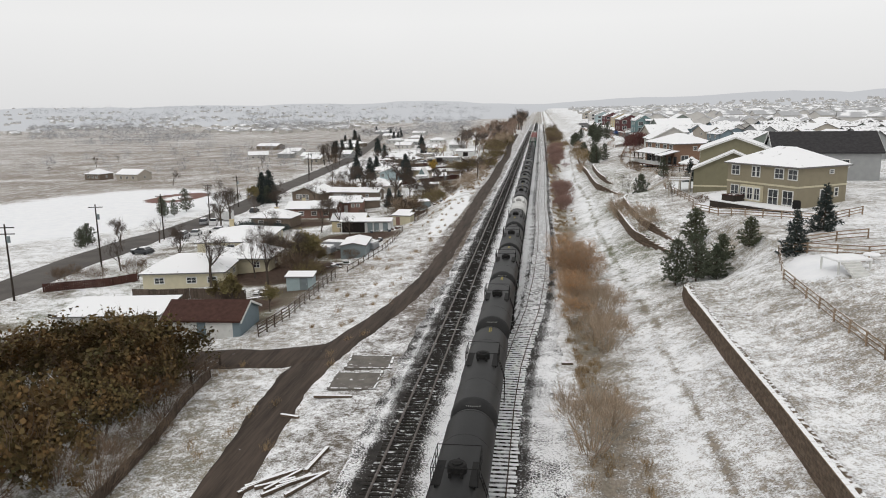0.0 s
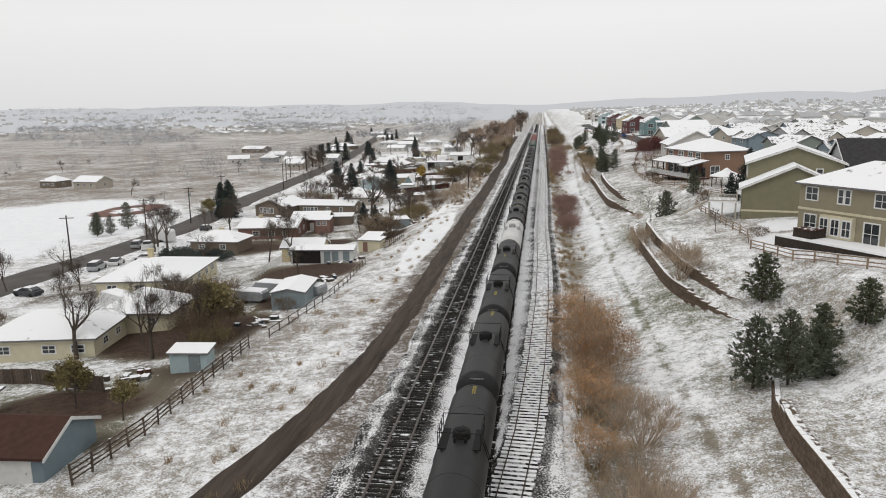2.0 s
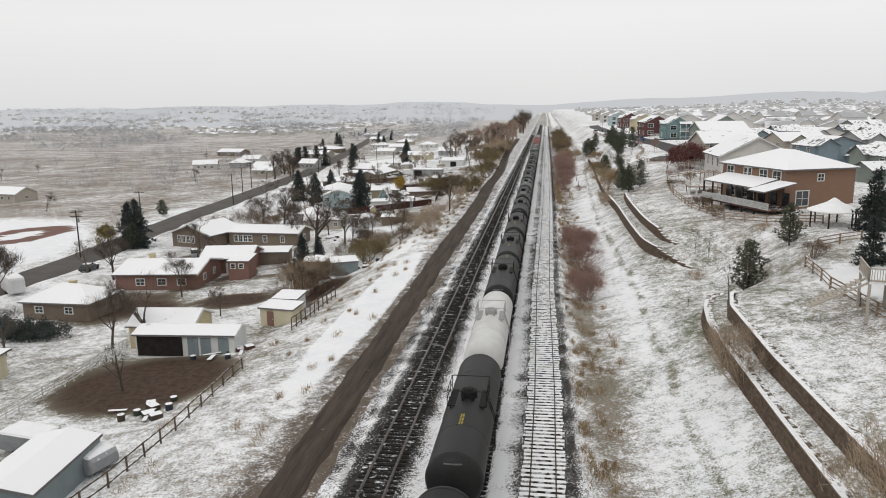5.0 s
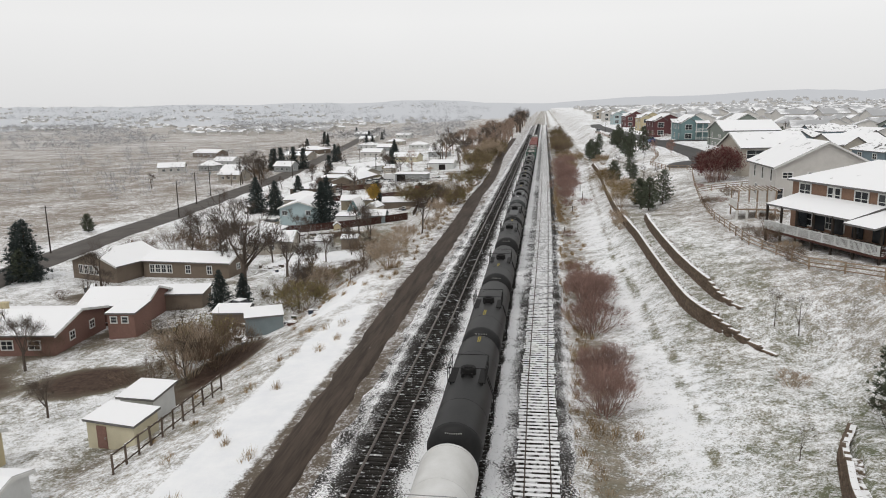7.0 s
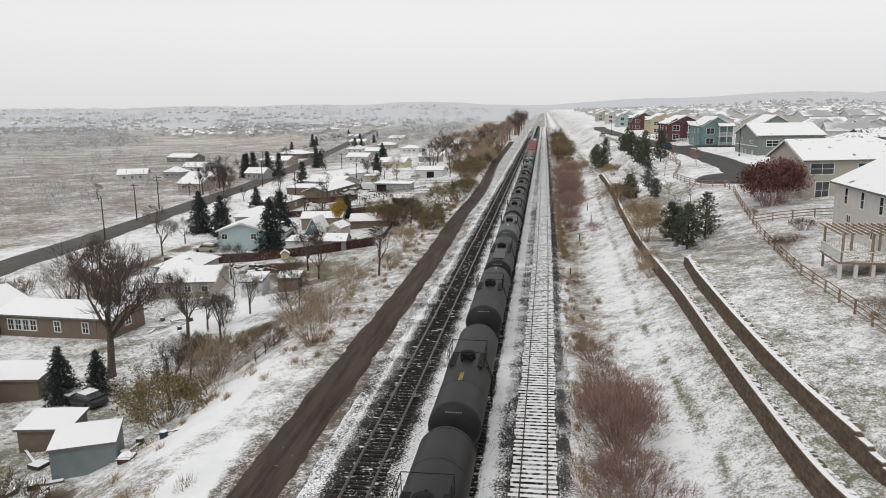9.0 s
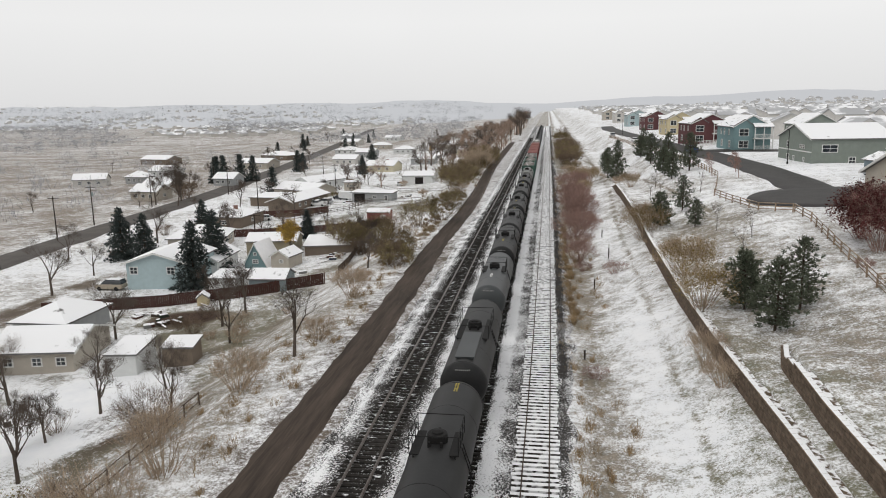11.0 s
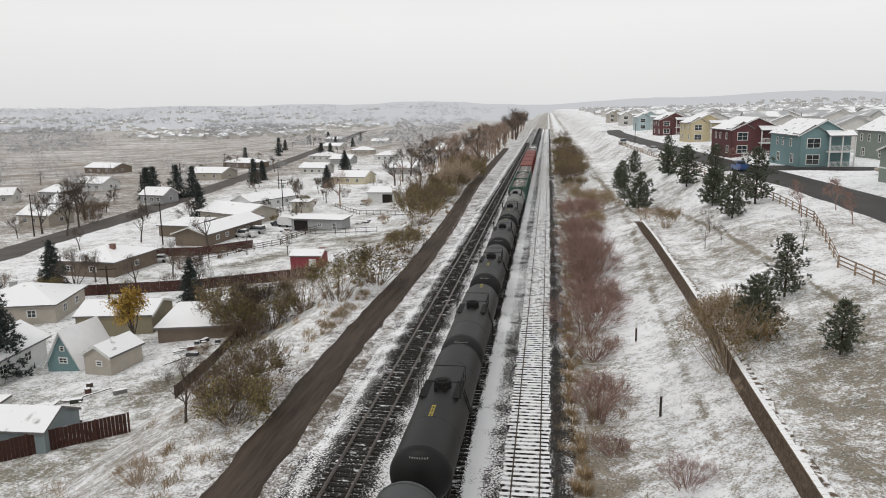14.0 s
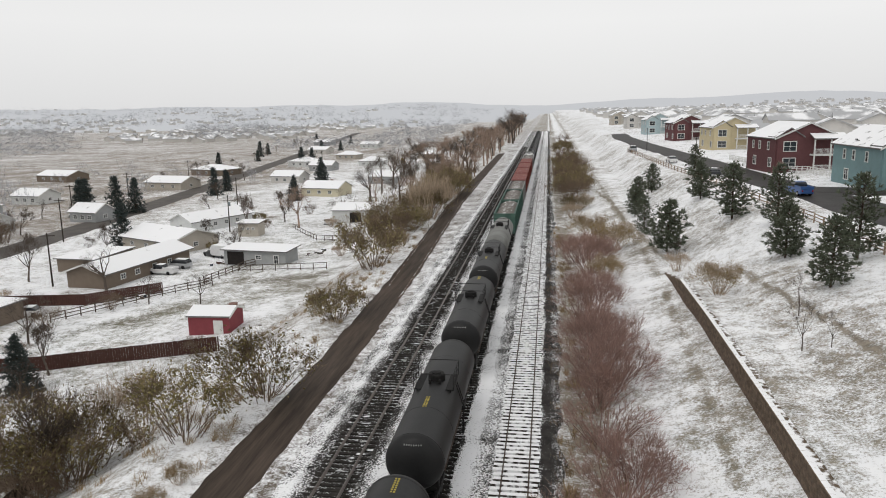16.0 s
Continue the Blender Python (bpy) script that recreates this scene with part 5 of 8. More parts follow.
house("house", "off-white house with a snow-covered gable roof", -47.4, 292.7, 6.0, 9.6, 4, 2.7, "gy", 1.6, "white", wins=row("e", 1.5, 1.1, 1.0, -2.5, 1.5) + row("s", 1.5, 1.0, 0.9, 0))
house("house", "low house with hip roof and small chimneys", -66.8, 343.2, 11.5, 12.0, -4, 2.7, "hip", 1.7, "brown", wins=row("s", 1.4, 1.3, 0.9, -3, 1.5) + row("e", 1.4, 1.1, 0.9, 0), chimney=(2.0, -1.0, 4.4, WALLS["brick"]))
house("open_shed", "low brown shed with a wide thinly snowed roof", -30.2, 307.5, 9.0, 9.5, 12, 1.6, "shed", 0.35, "brown", ROOF_SNOW, over=0.35, category="shed")
house("long_shed", "low khaki shed with an even snowy roof", -42.2, 309.3, 9.4, 7.0, 9, 2.6, "gx", 1.1, "khaki", over=0.25, category="shed")
house("house", "dark brown house under a long snowy roof", -60.9, 376.1, 7.6, 22.0, -8, 2.7, "gy", 1.3, "brown", wins=row("e", 1.4, 1.1, 0.9, -7, -3.5, 1, 5), over=0.7)
house("carport", "flat-roofed carport covered in snow", -71.7, 381.7, 8.0, 10.5, -6, 2.4, "shed", 0.25, "brown", over=0.4, category="carport")
house("house", "tan house with a broad low snowy gable", -67.9, 401.7, 17.0, 11.5, -26, 2.7, "gx", 1.8, "tan", wins=row("s", 1.4, 1.2, 0.8, -5, 0, 4) + row("e", 1.5, 1.1, 0.9, 0), over=0.7, chimney=(3, 0.3, 4.3, CHROME))
house("house", "long white house with a snow-covered roof", -72.1, 429.9, 8.0, 19.0, -24, 2.7, "gy", 1.7, "white", wins=row("e", 1.5, 1.1, 0.9, -6, -2.5, 1, 4.5) + row("s", 1.5, 1.0, 0.9, 0))
house("small_block", "small tan block building with three dark windows", -56.3, 417.2, 4.8, 4.2, 2, 3.0, "shed", 0.25, "tan", wins=row("s", 1.9, 0.6, 0.5, -1.2, 0, 1.2), category="shed")
flat = house("stable", "grey flat-roofed stable with a dark open bay", -40.5, 384.6, 12.6, 4.6, -8, 2.7, "shed", 0.35, "grey", wins=row("s", 1.6, 1.1, 0.7, 0.8) + row("s", 1.3, 0.9, 1.5, 4.4), over=0.5, category="stable")
# same kind of dark panel for the stable's shaded bay
part("open_bay", Geo().box((-3.9, -2.32, 1.25), (3.4, 0.08, 2.4)), DARK, flat, "dark panel for the shade inside an open stable bay")
house("red_shed", "barn-red garden shed with white trim", -29.0, 342.5, 5.2, 4.4, 2, 2.2, "gx", 0.7, "red", door=("s", 1.2, 1.2, 1.7, WHITE_PAINT), over=0.2, category="shed", chimney=(2.1, 0.6, 2.7, WALLS["brick"]))
house("house", "cream house with a snowy gable among bare trees", -64.7, 501.6, 14.0, 11.0, -10, 2.8, "gx", 2.0, "cream", wins=row("s", 1.5, 1.3, 1, -4, 0, 4), chimney=(2, 0.5, 4.8, WALLS["brick"]))
pole_barn = house("pole_barn", "white pole barn with a dark doorway", -36.3, 440, 11.0, 13.0, 0, 3.0, "gx", 1.2, "white", over=0.3, category="barn")
# dark panel on the closed wall, painted as the shade in the doorway
part("doorway", Geo().box((0.5, -6.52, 1.3), (3.0, 0.08, 2.5)), DARK, pole_barn)
FARM = [(-135, 525, 17, 12, -10, "tan"), (-147, 588, 20, 13, -20, "brown"), (-208, 560, 19, 12, -14, "brown"), (-196, 310, 9, 8, -12, "brown"), (-176, 306, 12, 9, -12, "tan"), (-120, 640, 15, 11, -12, "white"), (-112, 700, 14, 10, -10, "tan"), (-100, 610, 12, 9, -8, "grey"), (-82, 640, 13, 10, -6, "white"), (-60, 700, 14, 10, -6, "tan"), (-42, 620, 12, 9, 0, "cream"), (-150, 760, 15, 11, -14, "offwhite"), (-185, 880, 16, 11, -14, "grey"), (-130, 830, 15, 10, -14, "white"), (-95, 548, 13, 9, -10, "offwhite"), (-52.7, 543.3, 12, 9, -4, "grey"), (-27.6, 494.9, 11, 8, 0, "offwhite"), (-160, 480, 12, 9, -10, "white"), (-155, 450, 9, 7, -10, "grey"), (-170, 440, 12, 8, 20, "offwhite"), (-118, 395, 10, 8, -10, "tan"), (-128, 420, 11, 8, -10, "white"), (-112, 440, 9, 7, -12, "grey")]
rng_h = random.Random(21)
for x, y, w, d, r, c in FARM:
    house("farmhouse", f"{c if c != 'offwhite' else 'off-white'} house with a snow-covered roof beyond the yards".replace("brick", "red-brick"), x, y, w, d, r, 2.9, rng_h.choice(["gx", "hip", "gx"]), 2.0, c, wins=row("s", 1.5, 1.3, 1.1, -w * 0.28, 0, w * 0.28) + row("e", 1.5, 1.2, 1.0, 0))


# new two-storey houses east of the line ------------------------------------
def deck(label, x, y, w, d, rz, high, mat, floor_mat, ground_z=None, stairs=True, posts=4, railing=True):
    """A raised timber deck with balusters; w along its x."""
    base = thing("deck", place(x, y, ground_z, rz), label, "deck")
    part("floor", Geo().box((0, 0, high), (w, d, 0.18)), floor_mat, base, "snow-covered deck floor")
    for i in range(posts):
        u = -w / 2 + 0.1 + (w - 0.2) * i / (posts - 1)
        for v in (-d / 2 + 0.1, d / 2 - 0.1):
            part("post", Geo().box((u, v, high / 2 - 0.4), (0.18, 0.18, high + 0.8)), mat, base)
    for (x0, y0), (x1, y1) in () if not railing else (((-w / 2, -d / 2), (w / 2, -d / 2)), ((-w / 2, -d / 2), (-w / 2, d / 2)), ((w / 2, -d / 2), (w / 2, d / 2))):
        g = Geo()
        n = max(2, int(math.hypot(x1 - x0, y1 - y0) / 0.16))
        for i in range(n + 1):
            px, py = x0 + (x1 - x0) * i / n, y0 + (y1 - y0) * i / n
            thick = 0.12 if i % 12 == 0 else 0.045
            g.box((px, py, high + 0.55), (thick, thick, 0.95))
        for z in (0.18, 1.02):
            g.box(((x0 + x1) / 2, (y0 + y1) / 2, high + z), (abs(x1 - x0) + 0.1, abs(y1 - y0) + 0.1, 0.09))
        part("railing", g, mat, base)
    if stairs:
        g = Geo()
        n = max(3, int(high / 0.18))
        for i in range(n):
            g.box((-w / 2 - 0.3 - 0.27 * (n - i), -d / 2 + 0.7, high * i / n + 0.1), (0.3, 1.2, 0.06))
        for v in (0.05, 1.35):
            g.tube((-w / 2 - 0.3 - 0.27 * n, -d / 2 + v, 0.1), (-w / 2, -d / 2 + v, high), 0.09, 0.09, 4)
        part("stairs", g, mat, base)
    return base


khaki = house("house", "khaki two-storey house with a snowy hip roof", 45.1, 110.7, 12.7, 9.6, -59, 7.4, "hip", 2.2, "khaki", z=6.2, lift=1.6,
              wins=row("s", 6.3, 1.5, 1.4, -4.75, 3.2, 5.5) + row("s", 6.3, 0.65, 1.5, -1.3, -0.5) + row("s", 3.1, 1.5, 1.9, -4.75) + row("s", 2.9, 1.7, 2.2, 2.4) + row("s", 3.0, 1.7, 2.0, 4.9) + row("e", 3.2, 1.5, 1.8, 0.4) + row("e", 3.6, 0.7, 1.2, 2.8) + row("e", 6.5, 0.8, 0.5, 1.6) + row("w", 6.3, 1.2, 1.3, 0))
part("band", Geo().box((0, -4.82, 3.0), (12.8, 0.08, 0.25)).box((6.37, 0.03, 3.0), (0.08, 9.6, 0.25)), WALLS["cream"], khaki)
part("bay", Geo().box((-1.3, -5.05, 1.5), (3.8, 0.6, 2.3)), WALLS["cream"], khaki)
for u in (-2.6, -1.3, 0.0):
    put_window(khaki, "s", u, 1.5, 1.0, 1.7, 6.35, 5.35)
sun_deck = deck("dark timber deck with a snowy floor beside the khaki house", 40.1, 106.5, 14.6, 3.4, -59, 1.6, POLE_WOOD, SNOW, 6.4, stairs=False, posts=8, railing=False)
part("skirt", Geo().box((0, -1.62, 0.75), (14.4, 0.08, 1.5)), POLE_WOOD, sun_deck, "dark board skirt under the deck")
tub = thing("hot_tub", pose(40.1, 106.5, 8.08, 0, 0, -59) @ Matrix.Translation((-4.4, 0.0, 0)), "dark brown hot tub with a folded cover on a deck", "hot tub")
part("shell", Geo().box((0, 0, 0.42), (2.3, 2.2, 0.84), 0, 0.97), POLE_WOOD, tub)
part("cover", Geo().box((0, 0, 0.9), (2.36, 2.26, 0.12), 0, 0.96), CEDAR_RED, tub)
grill = thing("grill", pose(40.1, 106.5, 8.08, 0, 0, -59) @ Matrix.Translation((6.3, 0.6, 0)), "black covered grill on a deck", "grill")
part("cart", Geo().box((0, 0, 0.42), (0.9, 0.55, 0.84)), BLACK_STEEL, grill)
part("hood", Geo().box((0, 0, 1.0), (0.95, 0.6, 0.34), 0, 0.75), BLACK_STEEL, grill)
house("house", "olive two-storey house with a snowy gable roof", 45.6, 141.0, 11.8, 14.0, -14, 7.8, "gy", 2.2, "olive", ROOF_SNOW, z=6.2, lift=1.4, wins=row("w", 6.6, 0.7, 1.7, -5.6, -3.4, -1.0) + row("s", 6.4, 0.8, 1.3, 3))
olive_wing = house("house", "olive lower wing with a snowy gable roof", 42.9, 131.4, 12.6, 5.6, -14, 4.9, "gy", 2.9, "olive", ROOF_SNOW, z=6.2, lift=1.4, wins=row("w", 3.6, 0.9, 1.9, 0.6))
part("band", Geo().box((0, -2.83, 0.5), (12.64, 0.07, 0.25)), WALLS["cream"], olive_wing)
house("house", "grey house with a dark bare shingle roof", 60.0, 139.0, 17.0, 11.0, -8, 7.2, "gx", 3.2, "grey", ROOF_BARE, z=6.4, lift=1.3, wins=row("s", 5.2, 1.2, 1.3, -4, 3))
deck("tan timber deck with stairs in a snowy yard", 34.4, 133.2, 3.6, 4.2, -14, 2.2, WALLS["tan"], SNOW, 6.9, posts=3)
house("house", "orange-brick two-storey house with a snowy hip roof", 44.6, 190.2, 14.4, 11.0, -70, 6.4, "hip", 2.1, "orange", z=6.2,
      wins=row("s", 5.35, 1.7, 1.5, -5.2, 2.6, 5.5) + row("s", 5.35, 0.8, 1.5, -1.5, -0.5) + row("s", 2.4, 1.6, 1.4, -4.6) + row("s", 2.4, 1.1, 1.3, -1.3, 0.2) + row("e", 5.2, 1.0, 1.0, 0) + row("e", 2.4, 2.0, 2.1, -2.7) + row("w", 5.2, 1.2, 1.3, 0))
verandah = thing("verandah", pose(39.45, 188.3, 6.2, 0, 0, -70) @ Matrix.Scale(0.92, 4), "deep snow-roofed timber verandah with pale railing", "verandah")
part("verandah_roof", slab(Geo(), [(-6.6, -4.4, 4.4), (6.4, -4.4, 4.4), (6.4, -0.1, 5.5), (-6.6, -0.1, 5.5)], 0.2), ROOF_SNOW, verandah, "snow-covered lean-to roof")
part("verandah_roof", slab(Geo(), [(6.6, -5.4, 4.2), (10.6, -5.4, 4.2), (10.6, -0.1, 5.3), (6.6, -0.1, 5.3)], 0.2), ROOF_SNOW, verandah, "snow-covered lean-to roof")
part("floor", Geo().box((2.0, -2.3, 1.35), (17.0, 4.6, 0.25)), CEDAR_RED, verandah)
for u in (-6.4, -3.9, -1.4, 1.2, 4.0, 7.0, 10.3):
    part("post", Geo().box((u, -4.3, 1.9), (0.2, 0.2, 5.0)), POLE_WOOD, verandah)
bal = Geo()
for i in range(110):
    bal.box((-6.5 + 16.9 * i / 109, -4.45, 1.95), (0.06 if i % 12 else 0.16, 0.05, 0.95))
for zz in (1.5, 2.42):
    bal.box((1.95, -4.45, zz), (17.0, 0.09, 0.09))
part("railing", bal, WALLS["white"], verandah, "pale painted railing")
for i in range(6):
    part("side_door", Geo().box((-5.6 + 2.8 * i, -0.14, 2.6), (1.5, 0.08, 2.0)), GLASS, verandah)
house("house", "off-white two-storey house with a snowy gable roof", 47.0, 219.7, 12.6, 12.6, 0, 5.4, "gy", 3.2, "offwhite", z=6.9, wins=row("w", 4.2, 0.8, 1.7, -4.6, -0.6, 3.2) + row("w", 1.6, 1.0, 1.6, -3.4, 2.2) + row("s", 4.3, 1.3, 0.8, -4.8, -1.6) + row("s", 1.8, 0.8, 1.5, -5.6))
per = thing("pergola", pose(36.9, 209.4, 6.1, 0, 0, -4) @ Matrix.Scale(0.93, 4), "weathered timber pergola over a raised patio", "pergola")
for u in (-2.4, 0, 2.4):
    for v in (-2.6, 2.6):
        part("post", Geo().box((u, v, 1.9), (0.18, 0.18, 4.4)), CEDAR, per)
for i in range(11):
    part("rafter", Geo().box((-2.8 + 0.56 * i, 0, 4.15), (0.08, 6.2, 0.18)), CEDAR, per)
part("patio_floor", Geo().box((0, 0, 1.5), (5.4, 5.6, 0.2)), CEDAR, per)
rl = Geo()
for i in range(24):
    rl.box((-2.6, -2.7 + 5.4 * i / 23, 2.0), (0.05, 0.05, 0.9))
rl.box((-2.6, 0, 2.5), (0.09, 5.6, 0.09))
for v in (-2.75, 2.75):
    for i in range(24):
        rl.box((-2.6 + 5.2 * i / 23, v, 2.0), (0.05, 0.05, 0.9))
    rl.box((0, v, 2.5), (5.3, 0.09, 0.09))
part("railing", rl, WHITE_PAINT, per)
for u in (-2.5, -1.2, 0.2):
    part("deck_post", Geo().box((u, -2.6, 0.5), (0.3, 0.3, 1.9)), WHITE_PAINT, per)
st = Geo()
for i in range(7):
    st.box((2.9 + 0.28 * i, -1.8, 1.4 - 0.2 * i), (0.3, 1.1, 0.06))
st.box((3.8, -1.25, 1.2), (2.3, 0.05, 0.12)).box((3.8, -2.35, 1.2), (2.3, 0.05, 0.12))
part("stairs", st, CEDAR, per)
gaz = thing("gazebo", place(43.3, 168.1, 6.6), "round-topped garden gazebo with a snowy canopy", "gazebo")
part("canopy", Geo().lathe([(2.4, 2.9), (2.5, 2.9), (3.3, 1.0), (3.35, 0.9), (3.9, 0.15)], 12, axis="z"), SNOW, gaz)
for i in range(6):
    a6 = math.pi / 3 * i
    part("post", Geo().box((2.5 * math.cos(a6), 2.5 * math.sin(a6), 1.15), (0.14, 0.14, 2.6)), POLE_WOOD, gaz)
house("house", "tan two-storey house with gable and snowy roof", 51.7, 258.0, 12.8, 10.0, 10, 6.0, "gx", 2.5, "tan", z=6.6, lift=0.6, wins=row("s", 4.7, 3.4, 1.6, -3.8) + row("s", 4.7, 2.6, 1.4, 2.6) + row("s", 1.7, 2.0, 2.4, -3.6) + row("s", 2.1, 1.3, 1.4, -0.6) + row("w", 4.7, 0.7, 1.1, -2.8, -1.6, 1.8) + row("w", 1.8, 0.7, 1.2, -2.6, 0.6), over=0.5)
g6 = house("house", "grey-green two-storey house with white-trimmed gable", 67.2, 333.0, 15.0, 17.0, 3, 6.0, "gx", 2.6, "green", z=6.9, lift=1.1, wins=row("w", 4.6, 0.8, 1.2, 3.4) + row("w", 4.4, 0.6, 0.7, -3.0, -3.9, -4.8) + row("w", 1.8, 1.2, 1.5, 3.0) + row("w", 1.8, 0.7, 1.1, 0.0, -5.0) + row("s", 4.2, 2.8, 1.4, -4.2) + row("s", 1.6, 2.0, 2.2, -4.2) + row("s", 1.9, 1.2, 1.3, 0), over=0.4)
part("band", Geo().box((-7.53, 0, 2.4), (0.06, 17.0, 0.22)), WHITE_PAINT, g6)


def porch_house(label, x, y, rz, wall, z=6.7, w=9.5, d=11.0, side="s", porch=True):
    """A narrow two-storey house with a gable over the front bay and a two-level porch beside it."""
    b = house("house", label, x, y, w, d, rz, 6.0, "gx" if w > d else "gy", 2.6, wall, z=z, wins=row("w", 4.6, 0.8, 1.4, -3.5, 0.5, 3.5) + row("w", 1.7, 1.3, 1.6, -4.4, 2.5) + row("e", 4.6, 0.8, 1.3, -2, 2), over=0.35)
    if porch:
        for zz in (4.6, 1.7):
            put_window(b, "s", -w / 2 + 2.4, zz, 2.2, 1.7, w / 2, d / 2 + 0.2)
        pw = w * 0.48
        cx, cy = w / 2 - pw / 2, -d / 2 - 0.9
        part("porch_floor", Geo().box((cx, cy, 0.3), (pw, 1.8, 0.25)).box((cx, cy, 3.1), (pw, 1.8, 0.25)), WHITE_PAINT, b)
        part("porch_roof", slab(Geo(), [(cx - pw / 2 - 0.2, cy - 1.1, 6.0), (cx + pw / 2 + 0.2, cy - 1.1, 6.0), (cx + pw / 2 + 0.2, cy + 1.0, 6.9), (cx - pw / 2 - 0.2, cy + 1.0, 6.9)], 0.2), ROOF_SNOW, b)
        for u in (-pw / 2, 0, pw / 2):
            part("porch_post", Geo().box((cx + u, cy - 0.85, 3.0), (0.2, 0.2, 6.0)), WHITE_PAINT, b)
        g = Geo()
        for zz in (0.4, 3.2):
            for i in range(int(pw / 0.2)):
                g.box((cx - pw / 2 + 0.2 * i, cy - 0.85, zz + 0.5), (0.05, 0.05, 0.9))
            g.box((cx, cy - 0.85, zz + 0.95), (pw, 0.09, 0.09))
        part("porch_railing", g, WHITE_PAINT, b)
        part("dormer_gable", wall_geo(4.4, 1.0, 6.3, "gy", 1.4).moved(Matrix.Translation((-w / 2 + 2.4, -d / 2 + 0.3, 0))), WALLS[wall], b)
        part("dormer_roof", roof_geo(4.4, 3.0, 6.3, "gy", 1.4, 0.3).moved(Matrix.Translation((-w / 2 + 2.4, -d / 2 + 1.4, 0))), ROOF_SNOW, b)
    return b


porch_house("teal two-storey house with white double porch", 59.8, 372.5, 2, "teal", z=8.1, w=8.8, d=15.0)
porch_house("maroon two-storey house with white porch", 56.5, 403.0, 6, "maroon", z=8.1, w=11.5, d=13)
porch_house("pale-yellow two-storey house with snowy gable", 59.5, 466.0, 6, "yellow", z=8.1, w=11)
porch_house("maroon two-storey house with snowy gable", 58.5, 520.0, 6, "maroon", z=8.1, w=11)
porch_house("light-blue two-storey house with snowy gable", 57.5, 580.0, 4, "paleblue", z=8.1, w=11)
porch_house("off-white two-storey house with snowy gable", 58.0, 660.0, 4, "offwhite", z=8.1, w=11)
porch_house("tan two-storey house with snowy gable", 57.0, 740.0, 6, "tan", z=8.1, w=11)
porch_house("grey-green two-storey house behind the first row", 80.0, 384.0, 4, "green", z=8.1, porch=False)

# the estate behind: a few kinds of house, each repeated along its streets
protos = []
for i, (c, rf, ro) in enumerate([("tan", "hip", ROOF_THIN), ("grey", "gx", ROOF_THIN), ("offwhite", "gy", ROOF_SNOW), ("blue", "hip", ROOF_THIN), ("green", "gx", ROOF_THIN), ("grey", "hip", ROOF_THIN), ("tan", "gx", ROOF_SNOW), ("blue", "gy", ROOF_THIN)]):
    nm = {"tan": "tan", "grey": "grey", "offwhite": "off-white", "blue": "slate-blue", "green": "grey-green", "khaki": "khaki", "brown": "brown", "yellow": "pale-yellow"}[c]
    b = house("house", f"{nm} two-storey estate house with a snowy roof", 0, 0, 13.5, 11.0, 0, 5.8, rf, 2.7, c, ro, z=0, wins=row("w", 4.6, 1.4, 1.3, -2.5), group="estate houses", trim=False)
    part("cross_gable", wall_geo(5.0, 2.4, 6.0, "gy", 1.9).moved(Matrix.Translation((-3.6, -5.2, 0))), WALLS[c], b)
    part("gable_roof", roof_geo(5.0, 6.4, 6.0, "gy", 1.9, 0.35).moved(Matrix.Translation((-3.6, -3.4, 0))), ro, b)
    part("cross_gable", wall_geo(5.6, 2.0, 5.8, "gy", 2.0).moved(Matrix.Translation((2.6, 5.4, 0))), WALLS[c], b)
    part("gable_roof", roof_geo(5.6, 6.0, 5.8, "gy", 2.0, 0.35).moved(Matrix.Translation((2.6, 3.6, 0))), ro, b)
    for side, u, zz in (("e", 2.4, 4.6), ("w", 2.6, 4.6), ("n", -4.0, 4.5), ("s", 3.0, 4.6)):
        put_window(b, side, u, zz, 1.4, 1.3, 6.75, 5.5)
    put_window(b, "n", 2.6, 4.4, 1.8, 1.3, 6.75, 6.4)
    part("garage_wing", wall_geo(6.5, 6.0, 3.0, "gy", 1.6).moved(Matrix.Translation((4.5, -7.5, 0))), WALLS[c], b)
    part("wing_roof", roof_geo(6.5, 6.4, 3.0, "gy", 1.6).moved(Matrix.Translation((4.5, -7.5, 0))), ro, b)
    protos.append(b)
TAKEN = [(45, 107), (44, 136), (60, 139), (48, 199), (48, 226), (50, 252), (67, 333), (60, 372), (56, 403), (59, 466), (58, 520), (57, 580), (58, 660), (57, 740), (80, 384)]
rng_e = random.Random(77)
spots = []
yy = 108.0
while yy < 1000:
    sx = 70 if yy < 300 else (86 if yy < 430 else 76)
    xx = sx + rng_e.uniform(-3, 3)
    while xx < 64 + 0.62 * yy + 40:
        px, py = xx + rng_e.uniform(-1.5, 1.5), yy + rng_e.uniform(-3, 3)
        if all(abs(px - a) > 15 or abs(py - b) > 14 for a, b in TAKEN) and rng_e.random() < 0.93 and not (px < 110 and 345 < py < 366):
            spots.append((px, py))
        xx += 18.5 if yy < 500 else 21
    yy += 27 if yy < 320 else 31
spots.sort(key=lambda p: p[1] + 0.5 * p[0])
later, spots = spots[70:], spots[:70]
first = set()
for px, py in spots:
    k = rng_e.randrange(len(protos))
    m = pose(px, py, land(px, py) + 0.1, 0, 0, rng_e.choice([0, 90, 180, 270]) + 12 + rng_e.uniform(-5, 5))
    m = m @ Matrix.Diagonal((0.92, 0.92, 0.84, 1))
    if k in first:
        copy_thing(protos[k], m)
    else:
        protos[k].matrix_basis = m
        first.add(k)


